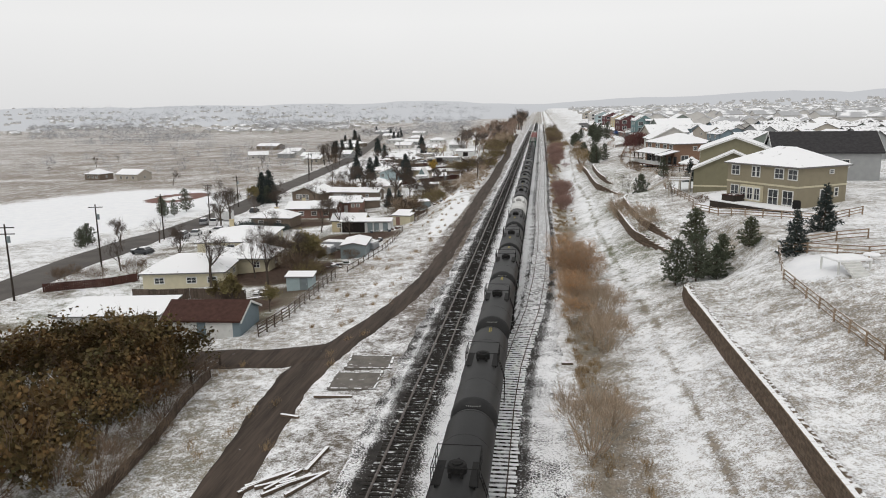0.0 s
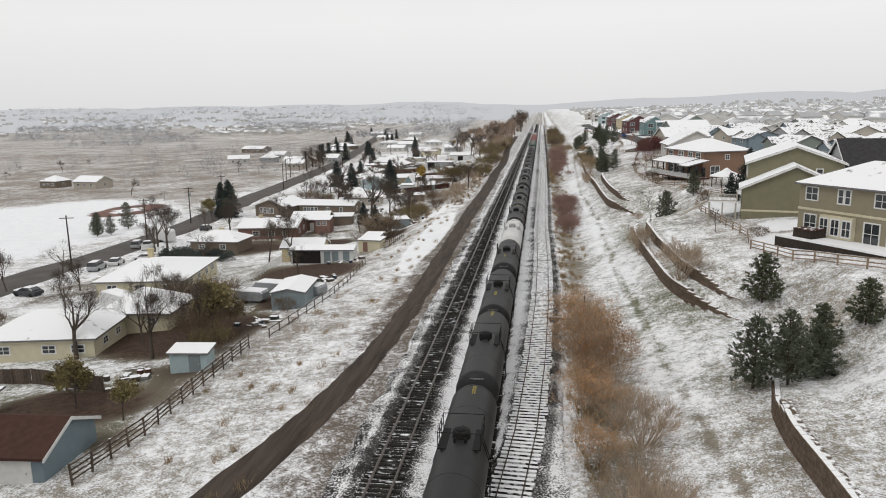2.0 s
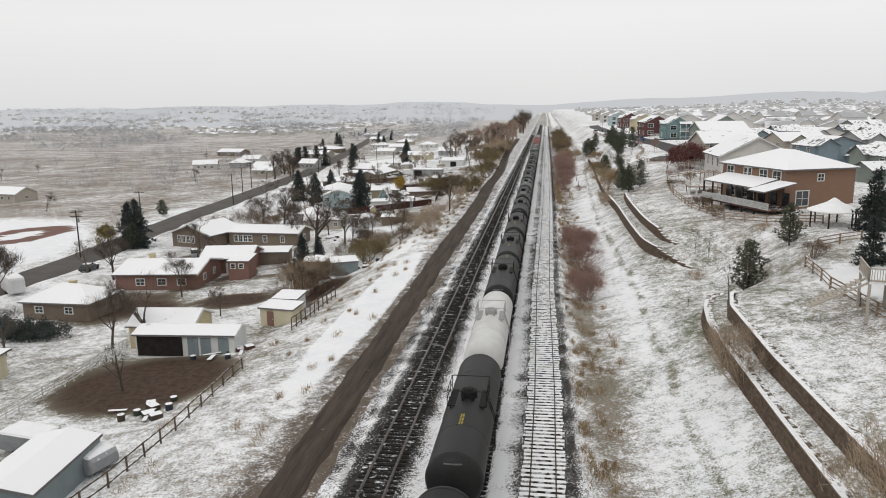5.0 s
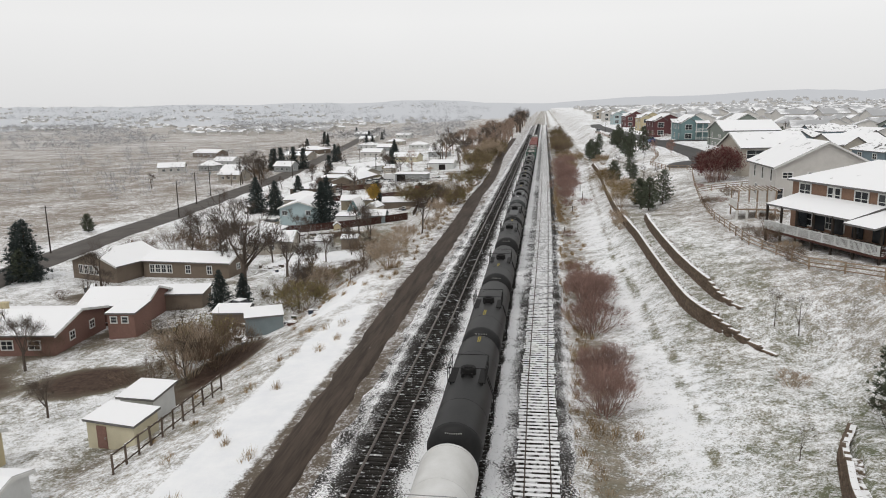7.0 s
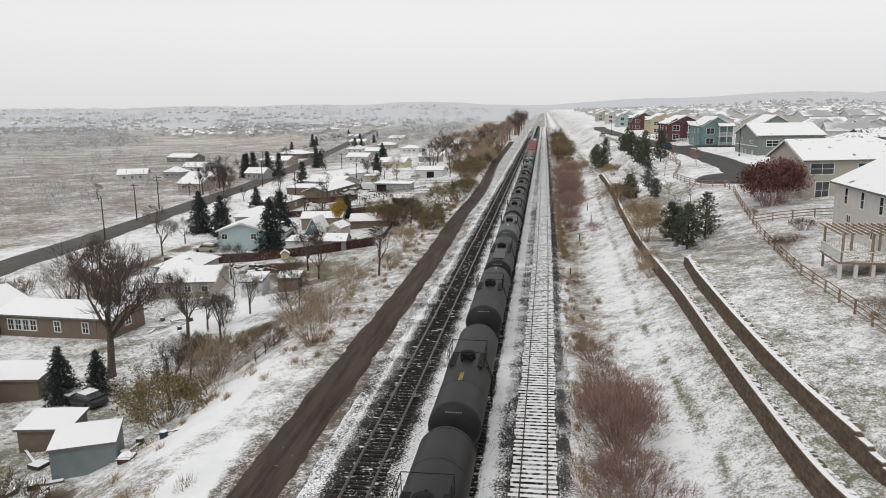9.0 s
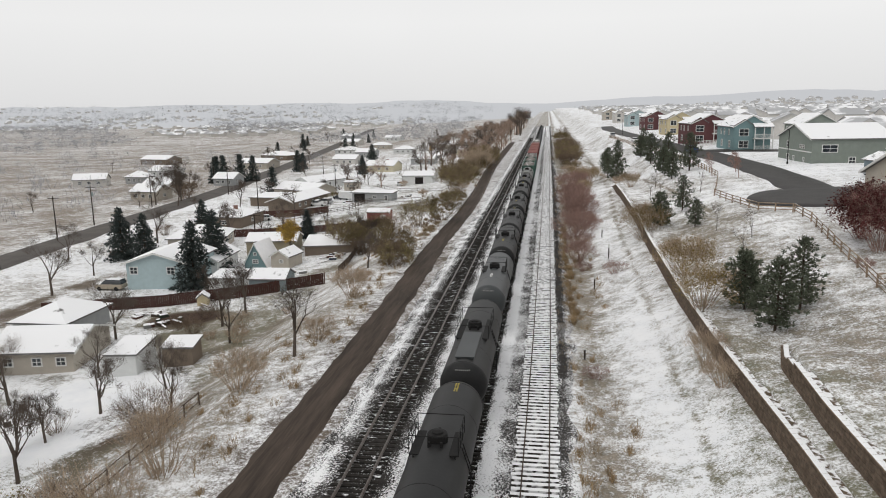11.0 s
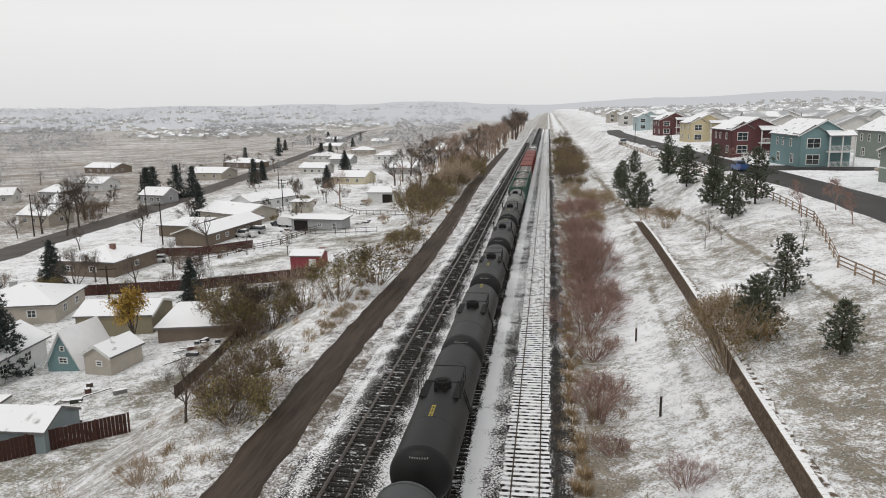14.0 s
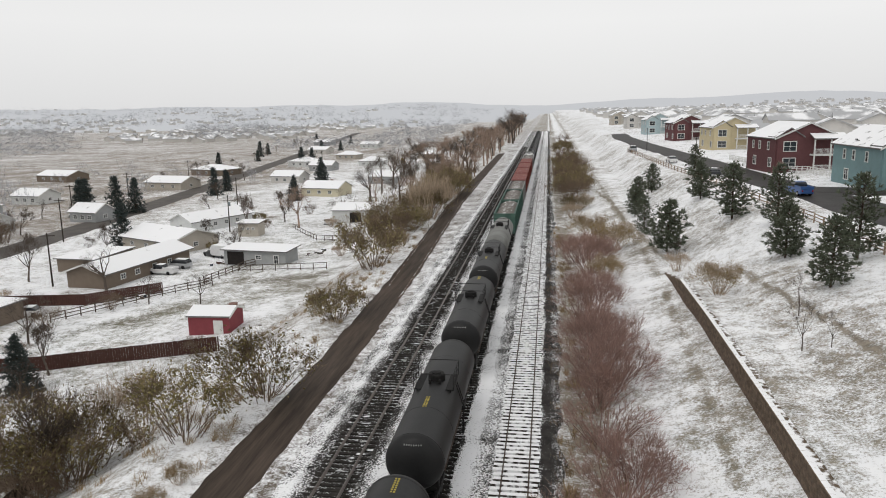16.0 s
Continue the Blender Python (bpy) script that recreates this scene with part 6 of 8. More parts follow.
def hill_top(a):
    """Height of the far hills in the direction a, clockwise from +y."""
    i = (math.degrees(a) + 52) / 104
    return between(i, [0, 0.4, 0.5, 0.62, 0.8, 1.0], [62, 56, 40, 66, 110, 95]) * (0.85 + 0.35 * noise.noise((i * 13.2, 0, 1)) + 0.12 * noise.noise((i * 60, 0, 2)))


def far_land(x, y):
    """The land out to the hills, whose long slope rises out of the plain."""
    d = math.hypot(x, y)
    return max(land(x, y), -37.5 + (hill_top(math.atan2(x, y)) + 37.5) * (d - 395.8) / 3704.2) if d > 1500 else land(x, y)


# past those, the rest of the town as one joined mass of small roofs and walls
far_w, far_r = Geo(), Geo()
for i in range(2100 + len(later)):
    if i >= 2100:
        px, py = later[i - 2100]
    elif rng_e.random() < 0.5:
        py = rng_e.uniform(700, 2400)
        px = rng_e.uniform(60 + (py - 700) * 0.02, 0.75 * py)
        if px < 64 + 0.62 * py + 40 and py < 1000:
            continue
    else:
        py = 760 * (3300 / 760) ** rng_e.random()
        px = -rng_e.uniform(0.14 * py, 0.8 * py)
        if noise.noise((px * 0.004, py * 0.003, 8)) < between(py, [760, 1300, 1800], [0.15, -0.1, 0.12]):
            continue
    w, d, a = rng_e.uniform(10, 17), rng_e.uniform(8, 12), rng_e.uniform(-0.4, 0.4) + rng_e.choice([0, math.pi / 2])
    if py > 1500:
        w, d = w * 0.8, d * 0.8
    z = far_land(px, py)
    mt = Matrix.Translation((px, py, z)) @ Matrix.Rotation(a, 4, "Z")
    he = rng_e.choice([3.0, 5.6]) if px > 0 else 3.2
    one, two = wall_geo(w, d, he, "gx", 2.2).moved(mt), roof_geo(w, d, he, "gx", 2.2, 0.5).moved(mt)
    far_w.add(one.v, one.f)
    far_r.add(two.v, two.f)
town = thing("distant_houses", pose(0, 0, 0), "mass of distant snow-roofed houses, haze put into the roof colour", "houses", kind="stuff")
tagged(part("walls", far_w, WALLS["offwhite"], town), kind="stuff")
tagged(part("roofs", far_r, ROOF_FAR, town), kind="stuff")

# ---- trees and bushes ----


def twist(d, angle, rng):
    """d turned by about that angle to a random side."""
    a = d.orthogonal().normalized()
    a.rotate(Matrix.Rotation(rng.uniform(0, 2 * math.pi), 3, d))
    return (d * math.cos(angle) + a * math.sin(angle)).normalized()


def strip(g, p, q, w, rng):
    """A twig as one thin blade."""
    side = (q - p).orthogonal().normalized()
    side.rotate(Matrix.Rotation(rng.uniform(0, 6.3), 3, (q - p).normalized()))
    side *= w
    g.add([tuple(p - side), tuple(p + side), tuple(q + side * 0.3), tuple(q - side * 0.3)], [(0, 1, 2, 3)])


def branch(g, tips, p, d, length, r, depth, rng, spread=0.6, up=0.25, kids=(3, 4), shrink=0.62):
    """A limb that bends, tapers and forks into smaller ones."""
    if depth == 0:
        q = p + (d + Vector((0, 0, up * 0.2))).normalized() * length
        strip(g, p, q, max(r, 0.012), rng)
        tips.append((q, d))
        tips.append((p.lerp(q, 0.5), d))
        return
    n = 3 if depth > 2 else 2
    q = p
    for i in range(n):
        d = (twist(d, rng.uniform(0.05, 0.22), rng) + Vector((0, 0, up * 0.12))).normalized()
        q2 = q + d * (length / n)
        r2 = r * (1 - 0.45 / n)
        if depth == 1:
            strip(g, q, q2, r, rng)
        else:
            g.tube(q, q2, r, r2, 5 if depth > 2 else 3, caps=False)
        if i > 0:
            k = twist(d, rng.uniform(0.5, 0.5 + spread), rng)
            branch(g, tips, q2, (k + Vector((0, 0, up))).normalized(), length * shrink * rng.uniform(0.6, 0.9), r2 * 0.55, depth - 1, rng, spread, up, kids, shrink)
        q, r = q2, r2
    for _ in range(rng.randint(*kids)):
        k = twist(d, rng.uniform(0.2, spread), rng)
        branch(g, tips, q, (k + Vector((0, 0, up * 0.7))).normalized(), length * shrink * rng.uniform(0.75, 1.1), r * 0.62, depth - 1, rng, spread, up, kids, shrink)


def twigs(g, tips, n, length, rng, up=0.5):
    """Fine twigs round the ends of the limbs."""
    for _ in range(n):
        p, d = rng.choice(tips)
        p = p + Vector((rng.gauss(0, 0.3), rng.gauss(0, 0.3), rng.gauss(-0.15, 0.3))) * length * 0.9
        e = (d + Vector((rng.gauss(0, 0.5), rng.gauss(0, 0.5), rng.gauss(up, 0.4)))).normalized() * length * rng.uniform(0.6, 1.4)
        w = e.orthogonal().normalized() * length * 0.022
        g.add([tuple(p - w), tuple(p + w), tuple(p + e)], [(0, 1, 2)])


def leaf(g, p, size, rng):
    a = Vector((rng.gauss(0, 1), rng.gauss(0, 1), rng.gauss(0, 1))).normalized()
    b = a.orthogonal().normalized() * size * rng.uniform(0.5, 1)
    a = a * size
    g.add([tuple(p - a * 0.5), tuple(p + b * 0.5), tuple(p + a * 0.5), tuple(p - b * 0.5)], [(0, 1, 2, 3)])


def tree(label, seed, high, bark=BARK, leaves=None, n_leaf=0, leaf_size=0.16, depth=3, lean=0.0, spread=0.6, trunk=0.16, category="tree", up=0.25, name="bare_tree", fine=1100):
    rng = random.Random(seed)
    ob = thing(name, pose(0, 0, -300), label, category)
    tr, cr, tips = Geo(), Geo(), []
    d = Vector((lean, 0.0, 1)).normalized()
    q, r = Vector((0, 0, -0.3)), trunk
    for i in range(4):
        d = twist(d, rng.uniform(0.02, 0.10), rng)
        q2 = q + d * (high * 0.09)
        tr.tube(q, q2, r, r * 0.9, 7, caps=False)
        q, r = q2, r * 0.9
    for i in range(rng.randint(4, 5)):
        k = twist(d, rng.uniform(0.25, 0.25 + spread), rng)
        branch(cr, tips, q + d * rng.uniform(-0.12 * high, 0.02), k, high * rng.uniform(0.2, 0.28), r * 0.65, depth, rng, spread, up, (2, 3))
    branch(cr, tips, q, d, high * 0.26, r * 0.8, depth, rng, spread, up, (2, 3))
    part("trunk", tr, bark, ob, smooth=True)
    twigs(cr, tips, fine, high * 0.085, rng)
    tagged(part("crown", cr, bark, ob), kind="stuff")
    if leaves is not None:
        lg = Geo()
        for _ in range(n_leaf):
            p, dd = rng.choice(tips)
            leaf(lg, p + Vector((rng.gauss(0, 0.28), rng.gauss(0, 0.28), rng.gauss(0, 0.28))) * (high / 6), leaf_size * rng.uniform(0.6, 1.3), rng)
        tagged(part("foliage", lg, leaves, ob), kind="stuff")
    return ob


def bush(label, seed, high, wide, mat, stems=26, leaves=None, n_leaf=0, leaf_size=0.12, depth=2, name="bush", fine=1700):
    """Many thin stems that rise from one foot and fork."""
    rng = random.Random(seed)
    ob = thing(name, pose(0, 0, -300), label, "bush")
    g, tips = Geo(), []
    for _ in range(stems):
        a, t = rng.uniform(0, 2 * math.pi), rng.uniform(0.05, 0.95) ** 0.7
        foot = Vector((math.cos(a), math.sin(a), 0)) * wide * 0.22 * rng.random()
        d = Vector((math.cos(a) * t * wide / high, math.sin(a) * t * wide / high, 1)).normalized()
        branch(g, tips, foot - Vector((0, 0, 0.15)), d, high * rng.uniform(0.36, 0.52), 0.028, depth, rng, 0.5, 0.2, (2, 3), 0.55)
    part("stem", g, mat, ob)
    g = Geo()
    twigs(g, tips, fine, high * 0.14, rng)
    tagged(part("crown", g, mat, ob), kind="stuff")
    if leaves is not None:
        lg = Geo()
        for _ in range(n_leaf):
            p, dd = rng.choice(tips)
            leaf(lg, p + Vector((rng.gauss(0, 0.22), rng.gauss(0, 0.22), rng.gauss(-0.1, 0.3))), leaf_size * rng.uniform(0.6, 1.3), rng)
        tagged(part("foliage", lg, leaves, ob), kind="stuff")
    return ob


def pine(label, seed, high, wide, mat, conical=False, clumps=720, size=0.4, blades=8):
    """An evergreen: trunk, whorls of limbs, and tufts of needles along their outer lengths."""
    rng = random.Random(seed)
    ob = thing("spruce" if conical else "pine_tree", pose(0, 0, -300), label, "pine tree")
    tr, nd = Geo(), Geo()
    bend = Vector((rng.uniform(-0.04, 0.04), rng.uniform(-0.04, 0.04), 1)) * high
    tr.tube((0, 0, -0.3), bend * 0.5, high * 0.021, high * 0.014, 8, caps=False)
    tr.tube(bend * 0.5, bend * 0.97, high * 0.014, 0.02, 6, caps=False)
    tiers = int(high * (3.0 if conical else 2.3)) + 2
    limbs = []
    for i in range(tiers):
        f = i / (tiers - 1)
        low = 0.05 if conical else 0.10
        z = low + (0.99 - low) * f
        if conical:
            reach = wide * 0.5 * ((1 - f) ** 0.85 + 0.03)
        else:
            reach = wide * 0.5 * (1 - f ** 1.7) ** 0.75 * (0.62 + 0.38 * min(1.0, f / 0.22)) + 0.12
        turn = rng.uniform(0, 6.3)
        n = rng.randint(6, 8)
        for k in range(n):
            a = turn + 2 * math.pi * (k + rng.uniform(-0.3, 0.3)) / n
            rr = reach * rng.uniform(0.45, 1.18)
            tilt = (-0.22 if conical else 0.08) + 0.75 * f * f
            p0 = bend * z
            p1 = p0 + Vector((math.cos(a) * rr, math.sin(a) * rr, rr * tilt + (0.0 if conical else 0.1)))
            tr.tube(p0, p1, 0.03, 0.01, 3, caps=False)
            limbs.append((p0, p1, rr))
    part("trunk", tr, BARK_PINE, ob, "trunk with whorls of limbs")
    total = sum(e[2] for e in limbs)
    loose = size * 0.42
    for p0, p1, rr in limbs:
        out = (p1 - p0).normalized()
        for _ in range(max(2, int(round(clumps * rr / total)))):
            t = 1.04 - 0.8 * rng.random() ** 1.5
            c = p0.lerp(p1, t) + Vector((rng.gauss(0, loose), rng.gauss(0, loose), rng.gauss(0, loose * 0.6)))
            for _ in range(blades):
                dd = (out + Vector((rng.gauss(0, 0.75), rng.gauss(0, 0.75), rng.gauss(0.3, 0.6)))).normalized()
                s = dd.orthogonal().normalized()
                s.rotate(Matrix.Rotation(rng.uniform(0, 6.3), 3, dd))
                w = size * 0.14
                nd.add([tuple(c - s * w), tuple(c + s * w), tuple(c + dd * size * rng.uniform(0.6, 1.2))], [(0, 1, 2)])
    tagged(part("foliage", nd, mat, ob), kind="stuff")
    return ob


BARE = [tree("leafless deciduous tree with fine grey-brown twigs", 11 + i, h, depth=3, spread=s, trunk=t) for i, (h, s, t) in enumerate([(8.0, 0.6, 0.16), (9.5, 0.5, 0.2), (7.0, 0.75, 0.17), (10.5, 0.7, 0.3)])]
FAR_BARE = [tree("leafless tree in the hazy middle distance", 21 + i, 9.0, depth=2, spread=0.7, trunk=0.2, fine=700) for i in range(3)]
WARM_BARE = [tree("tall leafless tree with warm brown twigs by the line", 26 + i, 9.0, bark=TWIG_WARM, depth=2, spread=0.75, trunk=0.2, fine=750) for i in range(3)]
SAPLING = [tree("thin leafless sapling on the snowy slope", 31 + i, 4.2, depth=2, spread=0.45, trunk=0.05, name="sapling", category="tree", fine=160) for i in range(2)]
OLIVE = [tree("broad tree with fading olive leaves", 41 + i, h, leaves=LEAF_OLIVE, n_leaf=2600, leaf_size=0.24, depth=3, spread=0.75, trunk=0.15, name="leafy_tree") for i, h in enumerate([5.5, 6.5])]
YELLOW_TREE = tree("tree with bright yellow autumn leaves", 51, 6.5, leaves=LEAF_YELLOW, n_leaf=3800, leaf_size=0.17, depth=3, spread=0.3, trunk=0.14, name="autumn_tree")
RED_TREE = bush("dense clump of trees with dark red leaves beside a house", 52, 6.4, 4.6, TWIG_RED, 40, LEAF_RED, 4600, 0.27, depth=3, name="red_tree", fine=1500)
RED_SAP = tree("young tree with reddish bare twigs", 53, 5.0, bark=TWIG_RED, depth=3, spread=0.45, trunk=0.08, name="young_tree")
ORANGE = [bush("tall bush with dry orange leaves beside the siding", 61 + i, h, w, TWIG_TAN, 20, LEAF_ORANGE, 3200, 0.12, depth=3, name="orange_bush", fine=1000) for i, (h, w) in enumerate([(6.6, 4.4), (5.6, 3.8)])]
TANB = [bush("leafless tan bush with dense upright twigs", 71 + i, h, w, TWIG_TAN, 44, name="tan_bush") for i, (h, w) in enumerate([(3.4, 3.4), (4.4, 3.2), (2.2, 2.6)])]
REDB = [bush("leafless red-twigged bush beside the siding", 81 + i, h, w, TWIG_RED, 50, name="red_twig_bush", fine=2400) for i, (h, w) in enumerate([(3.0, 3.8), (2.3, 3.2), (3.6, 3.4)])]
BROWNB = [bush("leafless dark brown thicket with snow at its foot", 91 + i, h, w, TWIG_BROWN, 46, name="brown_bush") for i, (h, w) in enumerate([(3.2, 4.0), (4.4, 4.4)])]
OLIVEB = [bush("bush with thinning olive-green leaves", 95 + i, h, w, TWIG_BROWN, 34, LEAF_OLIVE, 2400, 0.155, name="olive_bush") for i, (h, w) in enumerate([(3.6, 4.2), (4.6, 4.6)])]
RUSTB = [bush("wide thicket with rusty orange and olive leaves", 191 + i, h, w, TWIG_BROWN, 30, LEAF_RUST, 3000, 0.235, name="rusty_bush", fine=700) for i, (h, w) in enumerate([(3.6, 4.4), (4.4, 4.8)])]
GOLDB = bush("bush with thin yellow-brown leaves by the wall", 98, 4.0, 3.6, TWIG_TAN, 40, LEAF_GOLD, 3000, 0.11, name="golden_bush")
PINE = [pine("dark green pine tree dusted with snow", 101 + i, h, w, NEEDLE) for i, (h, w) in enumerate([(6.2, 4.3), (7.4, 4.8), (5.0, 3.9)])]
PINE_L = pine("airy young pine with pale green needles", 105, 5.0, 3.8, NEEDLE_LIGHT, clumps=620)
SPRUCES = [pine("dark conical spruce with snow on its tiers", 111 + i, h, w, SPRUCE, True, c, z, 6) for i, (h, w, c, z) in enumerate([(4.2, 2.8, 900, 0.3), (10.5, 6.8, 1900, 0.55)])]
FAR_SPRUCE = pine("dark conical spruce in the hazy middle distance", 115, 10.0, 5.5, SPRUCE, True, 520, 0.8, 5)
seen_once = set()
rng_p = random.Random(404)


def plant(src, x, y, s=1.0, z=None):
    m = Matrix.Translation((x, y, (land(x, y) if z is None else z) - 0.03)) @ Matrix.Rotation(rng_p.uniform(0, 6.3), 4, "Z") @ Matrix.Scale(s * rng_p.uniform(0.94, 1.06), 4)
    if src in seen_once:
        ob = copy_thing(src, m)
        ob.scale = m.to_scale()
        return ob
    seen_once.add(src)
    src.matrix_basis = m
    return src


def plant_all(kinds, spots, s=1.0):
    kinds = kinds if isinstance(kinds, list) else [kinds]
    for i, p in enumerate(spots):
        plant(kinds[i % len(kinds)], p[0], p[1], s * (p[2] if len(p) > 2 else 1))


# east slope
PINE_HIGH = {PINE[0]: 6.2, PINE[1]: 7.4, PINE[2]: 5.0, PINE_L: 5.0}


def plant_high(kinds, spots):
    """spots: (x, y, height in metres)."""
    for i, (x, y, h) in enumerate(spots):
        k = kinds[i % len(kinds)]
        plant(k, x, y, h / PINE_HIGH[k])


plant_high(PINE, [(24.9, 82.6, 5.3), (26.9, 81.4, 5.5), (29.6, 83.4, 3.9), (30.4, 154, 5.4), (35.8, 159.4, 4.3), (26.4, 237.6, 4.6), (26.9, 231.4, 5.2), (29.6, 234.6, 5.6), (27.9, 243, 3.0), (29.5, 274.2, 3.5), (30.3, 287.8, 5.3), (25.9, 279, 4.3)])
plant_high(PINE, [(26.2, 383, 5.0), (25.6, 366, 5.0), (26.6, 353, 6.0), (34.8, 355.3, 6.8), (37.1, 345, 7.0), (34.1, 332.2, 4.8), (34.1, 321, 5.4), (38.5, 327.5, 7.0), (28.1, 395, 5.2), (31.4, 402, 5.5), (38.4, 398.1, 6.0), (34.9, 375, 5.5)])
plant_high([PINE_L], [(30.4, 100, 4.6), (31, 86.6, 3.4), (33.8, 86.4, 3.6), (28.2, 84.5, 3.4)])
plant_all(SPRUCES[0], [(35.8, 77.2, 1.0), (42, 86.8, 1.2), (39.1, 147.4, 1.0), (46, 163.8, 1.5)])
plant_all(SAPLING, [(29.8, 169.3), (28.5, 171), (30, 252.6), (32.8, 260.2), (28.9, 311.1), (30.9, 268.3), (27.1, 148.4), (31.7, 124.9), (30.4, 310.2, 0.8), (34.8, 297.7), (26.5, 343), (30.1, 234.8, 0.8), (24, 151.1, 0.7), (28.5, 148.7, 0.9), (30.6, 317.2)])
plant_all(RED_SAP, [(40.1, 314.4, 1.0), (45, 317.8, 0.9), (43.2, 308.3, 0.8), (48.9, 385.6, 0.8)])
plant_all(RED_TREE, [(40.2, 246.0, 0.95), (42.2, 248.6, 1.0), (41.0, 252.0, 0.9), (48.2, 166.1, 0.7), (62.3, 177.2, 0.7)])
plant_all(ORANGE, [(13.8, 96), (14.4, 91.5), (13.2, 87, 0.9), (14.2, 84, 0.75), (13.0, 80.5, 0.75), (14.8, 99, 0.7), (13.2, 74, 0.55), (15.4, 88.5, 0.95)], 1.08)
plant_all(TANB, [(14.6, 50, 0.7), (13.0, 45.5, 1.1), (14.6, 70, 1.1), (16.4, 77, 1.0), (15.8, 66, 0.9), (15.9, 73, 1.0), (15.4, 81, 0.9), (24.7, 109.3), (26.2, 109.5, 0.9), (23.7, 129.2, 1.0), (23.5, 132.8, 0.7), (26.5, 160.7, 0.6), (22.0, 225.2, 0.6), (21.8, 229.1, 0.6)], 1.15)
plant_all(REDB, [(14.7, 180, 1.05), (15.1, 184, 0.9), (14.4, 161, 0.8), (14.9, 165.5, 0.7), (14.5, 170, 0.8), (15, 190, 0.9), (14.8, 197, 0.8), (14.3, 204, 0.75), (15.1, 188, 1.0), (14.7, 293, 1.1), (15.1, 286, 1.0), (14.7, 274, 0.75), (16.1, 298, 1.1), (15.6, 305, 1.2), (15.9, 312, 1.2), (16.5, 322, 1.1), (17, 300, 0.9), (15.9, 318, 1.1), (18.5, 264, 0.5), (15.1, 269, 0.5), (15.9, 330, 1.2), (16.7, 336, 1.1), (16.1, 342, 1.2), (17.3, 350, 1.2), (15.9, 358, 1.3), (16.5, 324, 0.9), (15.4, 310, 0.8), (17.5, 315, 0.9), (14.2, 232, 0.45), (15.4, 168.5, 0.7), (15.3, 192.6, 0.9), (14, 169, 0.6)], 1.32)
plant_all(GOLDB, [(-9.4, 291, 0.3), (-9.2, 294, 0.35), (-9.3, 297.5, 0.3), (-9.0, 303, 0.3), (27.1, 327.1, 0.75), (20.3, 359, 1.1), (23.6, 277.2, 1.15), (24.4, 281, 0.8), (24.1, 249.9, 0.95), (23.3, 238.6, 0.95), (18.6, 345, 0.8), (18.2, 372, 1.0)], 1.2)
plant_all([OLIVEB[0], BROWNB[1], OLIVEB[1]], [(17.6, 404, 1.2), (17.2, 415, 1.5), (16.6, 424, 1.6), (18.2, 432, 1.7), (16.6, 440, 1.7), (18, 450, 1.8), (17, 460, 1.7), (18.4, 470, 1.8), (16.8, 484, 1.7), (18, 500, 1.6), (18, 520, 1.6), (17.5, 560, 1.6), (18.2, 600, 1.6), (18.6, 650, 1.7)])
plant_all(TANB, [(18.6, 406, 1.0), (26, 342, 0.6), (23.6, 272.5, 0.6), (16.5, 397, 1.0)])
# shrubs and brush in the yards above the slope
plant_all([BROWNB[0], TANB[2], BROWNB[1], REDB[1]], [(33.6, 183, 0.5), (34.4, 187, 0.6), (33.4, 190.5, 0.55), (34.6, 194, 0.5), (33.0, 197, 0.5), (32.9, 214, 0.4), (33.6, 219, 0.45), (36.2, 223, 0.4), (38.6, 228, 0.5), (38.4, 205, 0.4), (36.0, 200.5, 0.45), (36.6, 241, 0.45), (38.4, 166, 0.5), (36.0, 169.5, 0.5), (35.8, 152, 0.45), (37.8, 113.5, 0.4), (35.2, 118, 0.45)], 1.1)
# west embankment
plant_all(TANB, [(-11.6, 208, 0.9), (-12.2, 215, 0.7), (-10.8, 240, 0.9), (-13.2, 228, 0.7), (-11.5, 255, 0.6), (-12.2, 263, 0.6)], 1.5)
plant_all(BARE, [(-38.7, 150.6, 0.8), (-67.6, 167.7, 1.0), (-69.2, 165.7, 0.9), (-22.2, 200.4, 0.55), (-14.0, 272, 0.55), (-72.4, 172.4, 0.9), (-72.6, 195.6, 0.8), (-51.4, 239.2, 0.8), (-55.5, 235.4, 0.85), (-61.2, 216.2, 0.7), (-32.5, 165, 0.5), (-31.8, 222.2, 0.6), (-31.4, 186.8, 0.5), (-44.9, 177.9, 0.6), (-28, 135.7, 0.6), (-38.5, 96.1, 0.7), (-26.1, 98.3, 0.75), (-26.9, 220.5, 0.6), (-29.5, 226.8, 0.5), (-23.6, 304.3, 0.6), (-58.7, 421.2, 1.0), (-55.9, 437.4, 0.7), (-63.1, 333.8, 0.7), (-57.7, 363.2, 0.6), (-76.1, 392.2, 0.7)], 1.35)
plant_all(OLIVE, [(-29.3, 82.9, 0.62), (-23.2, 80, 0.42), (-32.4, 86, 0.5), (-25.2, 100.5, 0.9), (-27, 103.8, 0.75), (-79.8, 214.2, 0.8)], 1.35)
plant_all(OLIVEB, [(-19.9, 195.4, 0.72), (-22.4, 211.4, 0.6), (-9.9, 271, 0.62), (-10.8, 276, 0.66), (-9.4, 310.5, 1.0), (-12.5, 304, 0.75), (-9.9, 331, 0.7), (-12, 356, 0.95), (-22.1, 304, 1.0), (-26.6, 306.8, 0.8), (-13.2, 386, 0.9), (-12, 400, 1.0), (-14, 412, 1.1), (-13, 425, 1.0), (-12, 440, 1.1), (-15, 379, 0.8), (-24, 97.5, 0.5)], 1.75)
